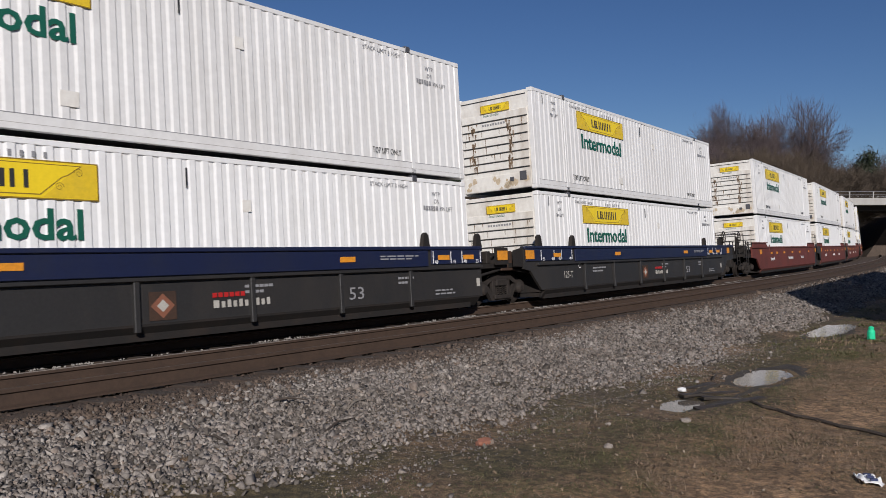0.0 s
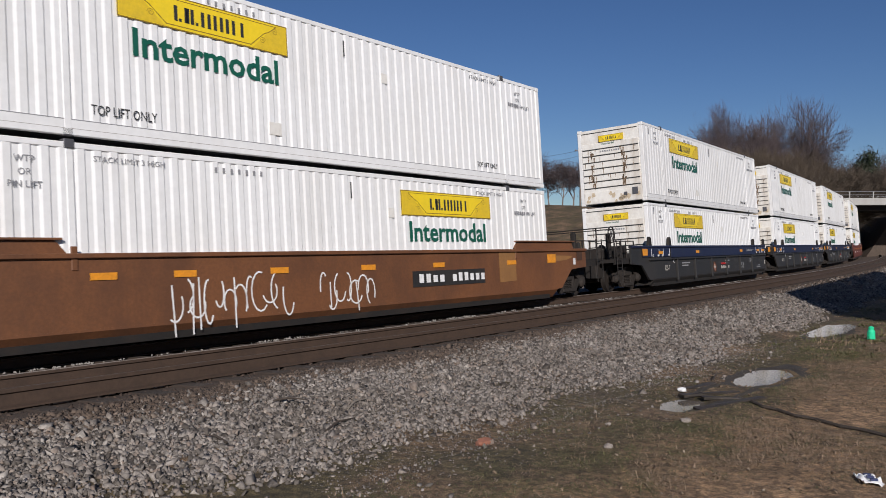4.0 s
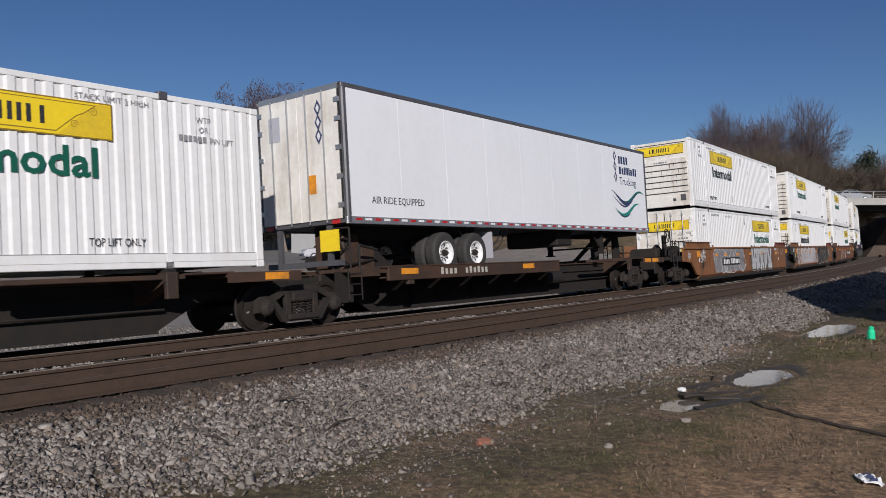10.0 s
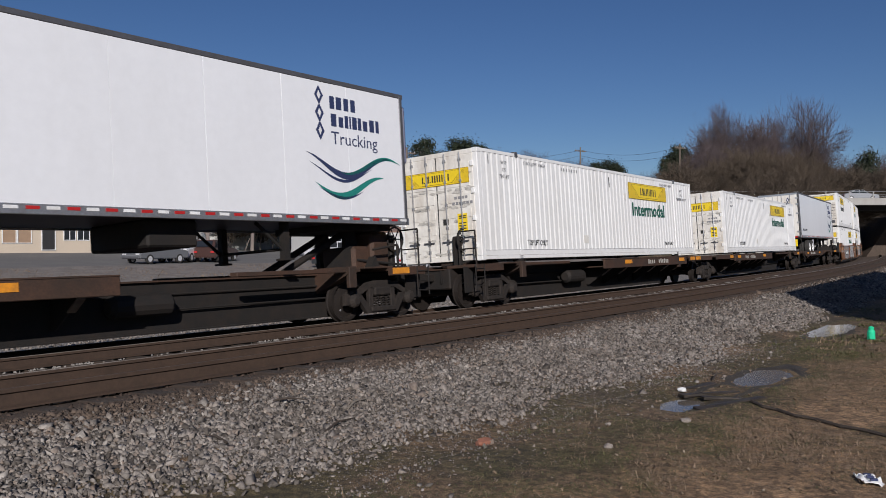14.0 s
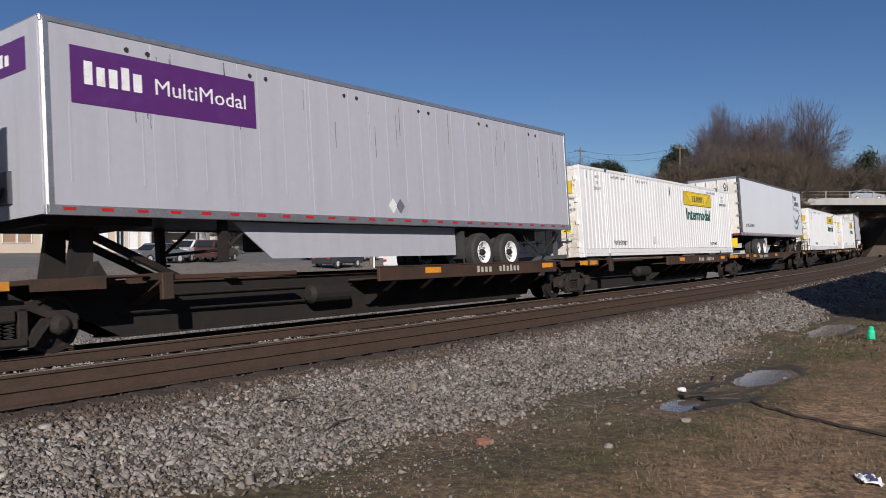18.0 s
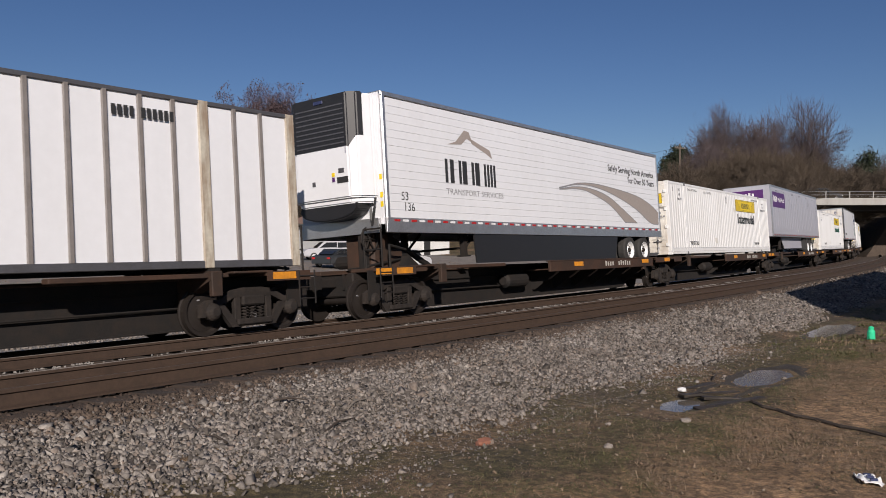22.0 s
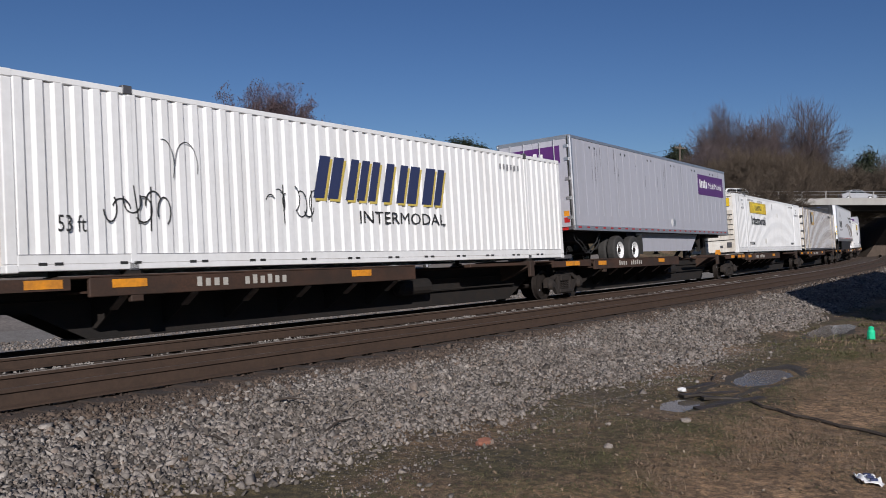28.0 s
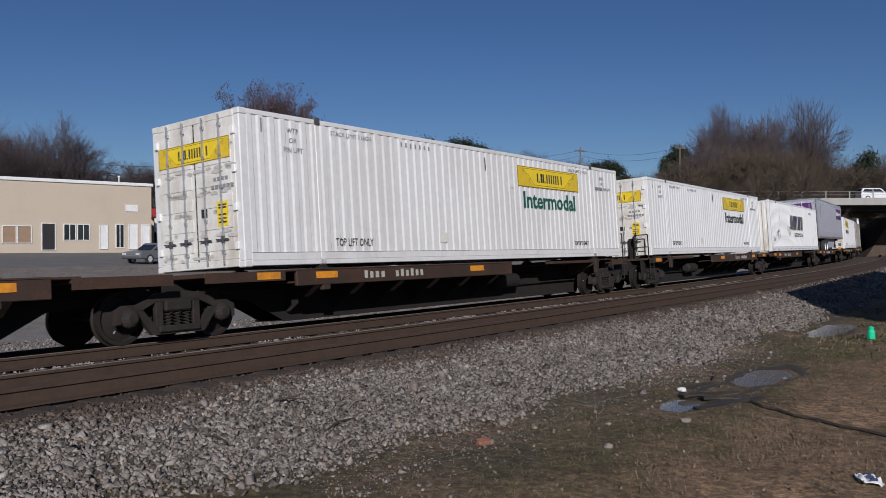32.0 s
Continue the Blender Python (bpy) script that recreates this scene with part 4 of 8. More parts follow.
        part("lock_rod", rods([((k * 0.28, -0.05, z0 + 0.05), (k * 0.28, -0.05, z1 - 0.1)), ((k * 0.78, -0.05, z0 + 0.05), (k * 0.78, -0.05, z1 - 0.1))], 0.017), ALLOY, d)
        for z in (1.3, 1.9, 2.5, 3.1, 3.5):
            part("hinge", blk(k * 1.17 - 0.07, k * 1.17 + 0.07, -0.035, 0, z - 0.05, z + 0.05), ALLOY, d)
        part("light", blk(k * 1.0 - 0.1, k * 1.0 + 0.1, -0.03, 0.0, z0 + 0.02, z0 + 0.1), REDTAPE, c, "red tail lamp", t)
    part("header", blk(-HW + 0.1, HW - 0.1, -0.014, 0.03, z1 - 0.12, z1), ALLOY, c, "", t)
    if style == "grey":
        ds = part("sign", blk(-0.95, 0.95, -0.018, -0.012, z1 - 0.85, z1 - 0.3), PURPLE, c, "purple sign across the rear doors", t)
        bars(ds, -0.6, -0.018, z1 - 0.7, [0.16, 0.16, 0.17, 0.16, 0.17], 0.24, 0.04, WHITEINK, "wordmark", cut=0.05)
        for zz, mm, lab in ((1.35, STRIPE, "orange placard"), (1.15, REDTAPE, "red placard")):
            part("placard", blk(0.98, 1.16, -0.02, -0.014, z0 + zz - 0.9, z0 + zz - 0.74), mm, c, lab, t)
    if style != "reefer":
        hx = tail * (h - 6.2) if style == "plain" else tail * (h - 2.2)
        pts = [Vector((hx - nose * (-0.2 + 0.22 * i), -1.0, 0.85 - 0.6 * math.sin(math.pi * i / 9) - 0.06 * math.sin(i * 1.7))) for i in range(10)]
        part("air_hose", rods(list(zip(pts, pts[1:])), 0.022, 6), BLACKINK, c, "looped black air hose")
        pts = [Vector((p.x + 0.35, -0.9, p.z - 0.1 * math.sin(i * 0.7))) for i, p in enumerate(pts)]
        part("air_hose", rods(list(zip(pts, pts[1:])), 0.018, 6), BLACKINK, c, "looped black air hose")
    if style == "plain":
        for k in range(3):
            part("diamond", plated([(0, -0.18), (0.1, 0), (0, 0.18), (-0.1, 0)], -0.016, -0.013), NAVYINK, c, "", t @ pose(0.62, 0, z1 - 0.45 - 0.3 * k))
            part("diamond_core", plated([(0, -0.09), (0.05, 0), (0, 0.09), (-0.05, 0)], -0.018, -0.016), WHITEINK, c, "", t @ pose(0.62, 0, z1 - 0.45 - 0.3 * k))
        part("notice", blk(-0.9, -0.55, -0.018, -0.012, z1 - 1.0, z1 - 0.45), TRAILER_GREY, c, "", t)
        part("notice", blk(0.25, 0.48, -0.018, -0.012, z0 + 0.7, z0 + 1.1), STRIPE, c, "orange placard", t)
        part("bumper_pad", blk(0.55, 1.05, -0.06, 0.0, 0.35, z0 - 0.1), YELLOW, c, "yellow padded bumper box", t)
        side_waves(c, nose * (h - 0.2) - (2.85 if nose > 0 else 0), y - 0.003, z0)
        letters(c, "AIR RIDE EQUIPPED", -h + 0.8, y - 0.003, z0 + 0.45, 0.16, BLACKINK, 1.85)
    # nose wall
    t = pose(nose * h, 0, 0, 0, 0, 90 if nose > 0 else -90)
    part("nose_wall", blk(-HW + 0.06, HW - 0.06, -0.005, 0.04, z0 + 0.02, z1 - 0.02), DARKGREY if style == "plain" else mat, c, "", t)
    if style == "plain":
        part("nose_fairing", blk(-HW + 0.02, HW - 0.02, -0.1, -0.005, z0 + 1.4, z1 - 0.25, bevel=0.04), NAVYINK, c, "dark fairing", t)
    if style == "grey":
        px = -h + 0.45 if nose < 0 else h - 3.95
        sg = part("sign", blk(0, 3.55, -0.004, 0, 0, 0.88), PURPLE, c, "purple sign with white blocks", pose(px, y - 0.001, z1 - 1.25))
        bars(sg, 0.2, -0.004, 0.31, [0.17, 0.17, 0.18, 0.17, 0.19], 0.36, 0.035, WHITEINK, "wordmark", cut=0.05)
        letters(sg, "MultiModal", 1.42, -0.005, 0.33, 0.27, WHITEINK, 1.9)
        sn = part("sign", blk(-0.9, 0.9, -0.012, -0.006, z1 - 0.75, z1 - 0.25), PURPLE, c, "purple sign", t)
        bars(sn, -0.5, -0.012, z1 - 0.6, [0.16, 0.14, 0.15, 0.16, 0.14], 0.2, 0.04, WHITEINK, "wordmark", cut=0.04)
        hd = bmesh.new()
        block(hd, -0.35, 0.35, -0.05, -0.005, z0 + 0.25, z0 + 0.75)
        part("hose_box", hd, DARKGREY, c, "dark hose coupling box", t)
        part("hose_ring", rods([((-0.3 + 0.1 * i, -0.08, z0 + 0.3 + 0.1 * (i % 3)), (-0.2 + 0.1 * i, -0.08, z0 + 0.3 + 0.1 * ((i + 1) % 3))) for i in range(5)], 0.025), BLACKINK, c, "", t)
        bm = bmesh.new()
        for i in range(6):
            for k in (0, 0.38):
                rod(bm, (-h + 1.4 + i * 2.5 + k, y - 0.006, z1 - 0.28), (-h + 1.4 + i * 2.5 + k, y + 0.01, z1 - 0.28), 0.045, 10)
        part("vent_hole", bm, BLACKINK, c, "round dark vent holes")
        skirt_x0, skirt_x1 = (nose * (h - 3.6), tail * (h - 5.6))
        a, b = min(skirt_x0, skirt_x1), max(skirt_x0, skirt_x1)
        y += 0.28
        part("side_skirt", plated([(a + (0.9 if nose < 0 else 0), 0.22), (b - (0.9 if nose > 0 else 0), 0.22), (b, z0), (a, z0)], y + 0.02, y + 0.05), TRAILER_GREY, c, "pale side skirt")
        y -= 0.28
        dm = bmesh.new()
        plate(dm, [(0, -0.17), (0.15, 0), (0, 0.17), (-0.15, 0)], y - 0.006, y - 0.002)
        part("diamond_plate", dm, WHITEINK, c, "", pose(-0.25 if nose < 0 else 0.6, 0, z0 + 0.42))
        part("diamond_plate", plated([(0, -0.17), (0.15, 0), (0, 0.17), (-0.15, 0)], y - 0.006, y - 0.002), ALLOY, c, "", pose(0.0 if nose < 0 else 0.9, 0, z0 + 0.42))
        seam = bmesh.new()
        for i in range(26):
            x = -h + 0.42 + i * 0.61
            top = z1 - 1.28 if px - 0.05 < x < px + 3.6 else z1 - 0.12
            block(seam, x - 0.014, x + 0.014, y - 0.0055, y + 0.002, z0 + 0.5, top)
        part("side_seam", seam, TRAILER_GREY, c, "row of upright pressed seams")
        streak = bmesh.new()
        rnd = random.Random(11)
        for i in range(26):
            x = rnd.uniform(-h + 0.4, h - 0.4)
            ln = rnd.uniform(0.2, 1.0)
            zz = z1 - rnd.uniform(0.12, 0.9)
            block(streak, x, x + rnd.uniform(0.006, 0.016), y - 0.0018, y - 0.0004, zz - ln, zz)
        tagged(part("rust_streak", streak, FRAME, c, "thin rusty run marks"), kind="stuff")
    if style == "reefer":
        u = part("cooling_unit", rounded(plated([(-1.12, 0.0), (-1.12, -0.12), (-0.98, -0.45), (-0.8, -0.58), (0.8, -0.58), (0.98, -0.45), (1.12, -0.12), (1.12, 0.0)], 1.52, 3.8, "z"), 0.035), TRAILER_WHITE, c, "", t)
        part("unit_chin", rounded(plated([(-1.1, 0.0), (-1.08, -0.1), (-0.9, -0.4), (-0.74, -0.5), (0.74, -0.5), (0.9, -0.4), (1.08, -0.1), (1.1, 0.0)], 1.40, 1.53, "z"), 0.03), TRAILER_WHITE, u)
        hood = rounded(plated([(-1.06, -0.3), (-0.99, -0.46), (-0.81, -0.595), (0.81, -0.595), (0.99, -0.46), (1.06, -0.3), (0.7, -0.2), (-0.7, -0.2)], 2.62, 3.83, "z"), 0.03)
        for v in hood.verts:
            if v.co.z < 2.8 and abs(v.co.x) > 0.9:
                v.co.z += 0.22
        part("hood", hood, SOOTY, u, "black curved hood")
        g = bmesh.new()
        for i in range(9):
            block(g, -0.72, 0.72, -0.605, -0.59, 2.72 + i * 0.105, 2.75 + i * 0.105)
        part("grille", g, DARKGREY, u)
        part("badge", blk(-0.14, 0.14, -0.612, -0.6, 3.66, 3.74, bevel=0.01), NAVYINK, u, "small blue badge")
        arc = [(-0.88, 1.42)] + [(-0.88 * math.cos(i * math.pi / 10), 1.32 - 0.26 * math.sin(i * math.pi / 10)) for i in range(11)] + [(0.88, 1.42)]
        part("lower_guard", rounded(plated(arc, -0.46, -0.02), 0.03), SOOTY, u, "black rounded lower guard")
        part("base_tray", plated([(-1.15, 0.74), (1.15, 0.74), (1.15, 1.06), (-1.15, 1.06)], -0.1, -0.008), ALLOY, u, "dull metal base tray")
        for x0, zz, w, hh, mm in ((0.45, 1.86, 0.32, 0.13, BLACKINK), (0.5, 2.08, 0.16, 0.1, DARKGREY), (0.3, 1.9, 0.08, 0.1, PURPLE), (0.3, 2.02, 0.08, 0.08, YELLOW), (-0.3, 1.86, 0.09, 0.1, DARKGREY), (0.72, 2.5, 0.03, 0.5, TRAILER_GREY)):
            part("panel_fitting", blk(x0, x0 + w, -0.592, -0.575, zz, zz + hh), mm, u)
        part("hose_reel", rods([((1.1, -0.1, 1.5), (1.12, -0.2, 1.2)), ((1.12, -0.2, 1.2), (1.0, -0.14, 0.9)), ((0.95, -0.1, 1.3), (1.0, -0.16, 1.0))], 0.03, 6), BLACKINK, u)
        for zz, mm in ((1.9, YELLOW), (1.5, YELLOW), (1.3, YELLOW)):
            part("corner_placard", blk(1.16, 1.24, -0.008, 0, zz, zz + 0.12), mm, u)
        # grey emblem, word blocks and swooshes
        yy = y - 0.004
        em = bmesh.new()
        plate(em, [(0, 0), (0.35, 0.1), (0.75, 0.42), (0.95, 0.40), (1.1, 0.15), (0.85, 0.22), (0.6, 0.05)], yy, yy + 0.002)
        plate(em, [(0.95, 0.25), (1.9, 0.02), (2.0, -0.2), (1.7, -0.08), (1.1, 0.1)], yy, yy + 0.002)
        part("emblem", em, material("swoosh_grey", (0.33, 0.285, 0.255), 0.45), c, "grey running-animal emblem", pose(-h + 2.45, 0, z1 - 0.95))
        bars(c, -h + 2.3, yy + 0.003, z0 + 1.06, [0.11, -0.05, 0.16, -0.16, 0.11, 0.2, -0.16, 0.11, 0.2, -0.16, 0.1, 0.1, 0.1, 0.1], 0.58, 0.05, BLACKINK, "wordmark")
        letters(c, "TRANSPORT SERVICES", -h + 2.3, yy + 0.003, z0 + 0.78, 0.15, GREYINK, 2.6)

        def soft_edge(p):
            for k in range(3):
                p = [p[0]] + [q for u0, v0 in zip(p, p[1:]) for q in ((u0[0] * 0.75 + v0[0] * 0.25, u0[1] * 0.75 + v0[1] * 0.25), (u0[0] * 0.25 + v0[0] * 0.75, u0[1] * 0.25 + v0[1] * 0.75))] + [p[-1]]
            return p
        for up_edge, low_edge in (([(0.06, 2.17), (1.85, 2.47), (4.6, 2.32), (6.04, 2.18), (7.2, 1.92), (7.85, 1.65)], [(7.82, 1.21), (7.07, 1.20), (6.02, 1.65), (4.83, 1.96), (3.2, 2.27), (1.5, 2.38), (0.06, 2.15)]),
                                  ([(0.06, 2.13), (1.55, 2.31), (3.4, 2.13), (4.82, 1.6), (5.83, 1.22)], [(4.76, 1.22), (3.7, 1.77), (2.6, 2.04), (1.5, 2.22), (0.06, 2.11)])):
            up_edge, low_edge = soft_edge(up_edge), soft_edge(low_edge)
            n = min(len(up_edge), len(low_edge))
            lo = low_edge[::-1]
            sw, ed = bmesh.new(), bmesh.new()
            ring = up_edge + low_edge
            f = sw.faces.new([sw.verts.new((q, yy, w)) for q, w in ring][::-1])
            bmesh.ops.triangulate(sw, faces=[f])
            slash(ed, ring + ring[:1], yy - 0.002, 0.012)
            part("swoosh", sw, bpy.data.materials["swoosh_grey"], c, "taupe swoosh stripe")
            tagged(part("swoosh_line", ed, GREYINK, c), kind="stuff")
        letters(c, "Safely Serving North America", h - 4.45, yy + 0.003, z0 + 2.03, 0.22, BLACKINK, 4.0, 0.006)
        letters(c, "For Over 50 Years", h - 2.85, yy + 0.003, z0 + 1.71, 0.22, BLACKINK, 2.4, 0.006)
        letters(c, "53", -h + 0.55, yy + 0.003, z0 + 0.56, 0.2, BLACKINK)
        letters(c, "136", -h + 0.62, yy + 0.003, z0 + 0.32, 0.2, BLACKINK)
        part("skirt", plated([(-h + 3.5, 0.0), (h - 4.2, 0.0), (h - 3.9, z0), (-h + 3.4, z0)], y + 0.02, y + 0.06), SOOTY, c, "black side skirt")
        part("fuel_tank", blk(-1.2, 0.1, -1.1, -0.5, 0.25, 0.85, bevel=0.06), DARKGREY, c)
    else:
        part("tool_box", blk(nose * 2.2 - 0.5, nose * 2.2 + 0.5, -0.9, 0.9, 0.45, z0 + 0.03, bevel=0.04), FRAME, c)
    return c


def side_waves(c, x, y, z0):
    """Blue and green waves, three diamonds and three lines of blocks near the nose."""
    for k in range(3):
        o = plated([(0.42, z0 + 1.66 + 0.36 * k), (0.54, z0 + 1.86 + 0.36 * k), (0.42, z0 + 2.06 + 0.36 * k), (0.30, z0 + 1.86 + 0.36 * k)], y - 0.002, y)
        d = part("diamond", o, NAVYINK, c, "navy diamond emblem", pose(x, 0, 0))
        part("diamond_core", plated([(0.42, z0 + 1.77 + 0.36 * k), (0.47, z0 + 1.86 + 0.36 * k), (0.42, z0 + 1.95 + 0.36 * k), (0.37, z0 + 1.86 + 0.36 * k)], y - 0.004, y - 0.002), WHITEINK, d)
    for row, ws in enumerate(([0.13, 0.19, 0.17, 0.17], [0.19, 0.16, 0.1, 0.05, 0.14, 0.1, 0.17, 0.18, 0.1], [])):
        bars(c, x + 0.72, y + 0.002, z0 + 2.34 - 0.36 * row, ws, 0.26, 0.035, NAVYINK, "wordmark", cut=0.06)
    letters(c, "Trucking", x + 0.72, y + 0.002, z0 + 1.62, 0.27, NAVYINK, 1.4)
    for off, mat, x0, x1, ph, amp, wd in ((0.0, NAVYINK, 0.0, 2.6, 0.4, 0.22, 0.075), (-0.13, NAVYINK, 0.05, 1.9, 0.6, 0.2, 0.03), (0.03, TEALINK, 0.9, 2.85, 0.4, 0.2, 0.05), (-0.42, TEALINK, 0.2, 2.3, 0.9, 0.22, 0.075), (-0.50, NAVYINK, 0.3, 1.6, 0.7, 0.18, 0.03)):
        bm = bmesh.new()
        n = 24
        for i in range(n):
            p = []
            for j in (i, i + 1):
                u = j / n
                xx = x0 + (x1 - x0) * u
                zz = z0 + 1.2 + off + amp * math.cos(2 * math.pi * (xx / 2.7) * 1.05 + ph)
                w = wd * math.sin(math.pi * u)
                p += [(xx, zz + w), (xx, zz - w)]
            v = [bm.verts.new((a, y - 0.003, b)) for a, b in (p[0], p[1], p[3], p[2])]
            bm.faces.new(v)
        part("wave", bm, mat, c, "", pose(x, 0, 0))


# ---- railway cars ----
def ladder(parent, x, y, z0, z1, w=0.42, n=4, mat=None):
    bm = bmesh.new()
    for k in (-w / 2, w / 2):
        rod(bm, (x + k, y, z0), (x + k, y, z1), 0.016, 6)
    for i in range(n):
        z = z0 + (i + 0.5) / n * (z1 - z0)
        rod(bm, (x - w / 2, y, z), (x + w / 2, y, z), 0.014, 6)
    return part("grab_ladder", bm, mat or FRAME, parent)


def coupler(parent, x, e):
    bm = blk(min(x - e * 0.9, x + e * 0.12), max(x - e * 0.9, x + e * 0.12), -0.11, 0.11, 0.72, 0.92, bevel=0.02)
    block(bm, min(x + e * 0.0, x + e * 0.3), max(x + e * 0.0, x + e * 0.3), -0.2, 0.2, 0.70, 0.98)
    return part("coupler", bm, FRAME, parent)


def well_car(paint, ends, seed, stripe=None, name="well_car", label="", black=True):
    """Open well car for stacked boxes. ends: reach of the rear and front end; long ones carry a coupler."""
    c = thing(name, label, "railway car", "well cars of the train")
    er, ef = ends
    top = 1.53 if stripe else 1.45

    def tail(reach, front):
        """Outline of one end of the side sill: swept up over the truck, or cut square at a joint."""
        if reach > 10.4:
            return [(8.3, 0.3), (8.6, 0.32), (9.25, 0.84), (10.2, 0.9), (10.2, top)]
        if stripe:
            return [(8.42, 0.3), (8.42, top)] if front else [(8.2, 0.3), (8.36, 0.31), (8.95, 0.86), (9.3, 0.92), (9.3, top)]
        return [(8.3, 0.3), (8.3, top)] if front else [(8.2, 0.3), (8.2, top)]

    rear, front = [(-x, z) for x, z in tail(er, False)], tail(ef, True)
    for k in (-1, 1):
        part("side_sill", plated(front + rear[::-1], k * 1.405 - 0.035, k * 1.405 + 0.035), paint, c)
        part("top_chord", blk(rear[-1][0], front[-1][0], k * 1.42 - 0.075, k * 1.42 + 0.075, top - 0.07, top + 0.005, bevel=0.01), stripe or paint, c)
        part("bottom_chord", plated([(k * 1.45, 0.33), (k * 1.45, 0.29), (k * 1.27, 0.09), (k * 1.2, 0.09), (k * 1.36, 0.33)], -8.2, 8.3, "x"), paint if not stripe else FRAME, c, "sill plate tucked in towards the rail")
        part("well_beam", blk(-8.0, 8.0, k * 1.25 - 0.1, k * 1.25 + 0.1, 0.06, 0.2), FRAME, c)
        if stripe:
            post = mesh_of(blk(-0.05, 0.05, -0.035, 0.035, 0.2, 1.05, bevel=0.01), "stake", paint)
            for x in (-5.6, -3.4, -1.15, 1.15, 3.4, 5.6):
                part("stake", post, None, c, "", pose(x, k * 1.465, 0))
        else:
            for x in (-6.15, 6.15):
                part("stake", blk(x - 0.05, x + 0.05, k * 1.44 - 0.02, k * 1.44 + 0.02, 1.2, 1.56, bevel=0.01), paint, c)
        for e, reach in ((-1, er), (1, ef)):
            if not stripe:
                # raised guide plate, set back above the sill
                far_end = 9.0 if reach < 10.4 else 9.6
                g = plated([(e * 6.2, top), (e * far_end, top), (e * (far_end - 0.1), 1.66), (e * 6.4, 1.68)], k * 1.33 - 0.02, k * 1.33 + 0.02)
                part("guide_plate", g, REDBROWN if e > 0 and reach < 10.4 else paint, c, "dark raised guide plate")
                part("guide_lip", blk(min(e * 6.3, e * far_end), max(e * 6.3, e * far_end), k * 1.36 - 0.05, k * 1.36 + 0.05, 1.66, 1.69), paint, c)
    if stripe:
        for k in (-1, 1):
            part("blue_band", blk(-6.25, 6.25, k * 1.47 - 0.02, k * 1.47 + 0.02, 1.08, 1.44, bevel=0.008), stripe, c, "navy blue band")
            part("ledge", blk(-8.6, 8.4, k * 1.46 - 0.06, k * 1.46 + 0.06, 1.0, 1.06, bevel=0.008), paint, c)
            for e, reach in ((-1, er), (1, ef)):
                far_end = 8.42 if e > 0 and reach < 10.4 else 9.2
                part("blue_band", blk(min(e * 6.4, e * far_end), max(e * 6.4, e * far_end), k * 1.455 - 0.02, k * 1.455 + 0.02, 1.12, 1.46, bevel=0.008), stripe, c, "navy blue band")
                for x in (6.25, 8.35):
                    g = plated([(-0.16, 1.42), (0.16, 1.42), (0.1, 1.8), (0.02, 1.86), (-0.06, 1.8)], k * 1.40 - 0.05, k * 1.40 + 0.05)
                    part("box_guide", g, FRAME, c, "dark container guide", pose(e * x, 0, 0))
                bm = bmesh.new()
                for x in (6.45, 7.13, 7.58, 8.36):
                    block(bm, e * x - 0.012, e * x + 0.012, k * 1.477, k * 1.482, 1.14, 1.42)
                tagged(part("white_mark", bm, WHITEINK, c), kind="stuff")
                if k < 0:
                    for x, wd in ((6.5, "40"), (7.2, "45"), (7.64, "48"), (8.15, "53")):
                        letters(c, wd, e * x - (0 if e > 0 else 0.12), -1.479, 1.13, 0.09, WHITEINK)
    y = -1.445
    part("floor", blk(-8.3, 8.3, -1.3, 1.3, 0.12, 0.23), FRAME, c)
    for e, reach in ((-1, er), (1, ef)):
        a, b = min(e * 8.35, e * reach), max(e * 8.35, e * reach)
        part("end_deck", blk(a, b, -1.3, 1.3, 0.98, 1.1), FRAME, c)
        part("end_wall", blk(min(e * 8.2, e * 8.32), max(e * 8.2, e * 8.32), -1.36, 1.36, 0.25, 1.32), FRAME, c)
        part("bolster", blk(a, b, -0.35, 0.35, 0.62, 0.98), FRAME, c)
        if reach < 10.4:
            # joint between two platforms: black plates, a ladder, cross beams
            for k in (-1, 1):
                if stripe:
                    sh = [(9.15, 1.06), (9.72, 1.06), (9.72, 1.5), (9.15, 1.5)] if e > 0 else [(9.3, 0.98), (9.75, 1.0), (9.75, 1.42), (9.3, 1.5)]
                elif e > 0:
                    sh = [(8.3, 0.1), (8.92, 0.22), (8.92, 1.44), (8.3, 1.44)]
                else:
                    sh = [(8.2, 0.42), (8.45, 0.5), (8.8, 0.92), (9.72, 0.98), (9.72, 1.44), (8.2, 1.44)]
                part("end_plate", plated([(e * x, z) for x, z in sh], k * 1.40 - 0.03, k * 1.40 + 0.03), CHARCOAL if not stripe else FRAME, c, "black end plate")
            if not stripe and e > 0:
                ladder(c, 9.18, -1.42, 0.55, 2.25, 0.46, 5)
            part("cross_beam", blk(min(e * 8.9, e * 9.1), max(e * 8.9, e * 9.1), -1.3, 1.3, 1.1, 1.42, bevel=0.02), FRAME, c)
            part("hose_tray", rods([((e * 8.4, -1.2, 1.18), (e * 9.7, -1.15, 1.3)), ((e * 8.5, -1.0, 1.12), (e * 9.8, -0.9, 1.25)), ((e * 8.6, -1.25, 0.8), (e * 9.7, -1.2, 0.95))], 0.035, 6), FRAME, c)
            if e > 0:
                part("joint_plate", blk(9.6, 10.15, -1.28, -1.22, 0.9, 1.42, bevel=0.02), SPINE, c, "brown joint plate")
        else:
            coupler(c, e * (reach + 0.35), e)
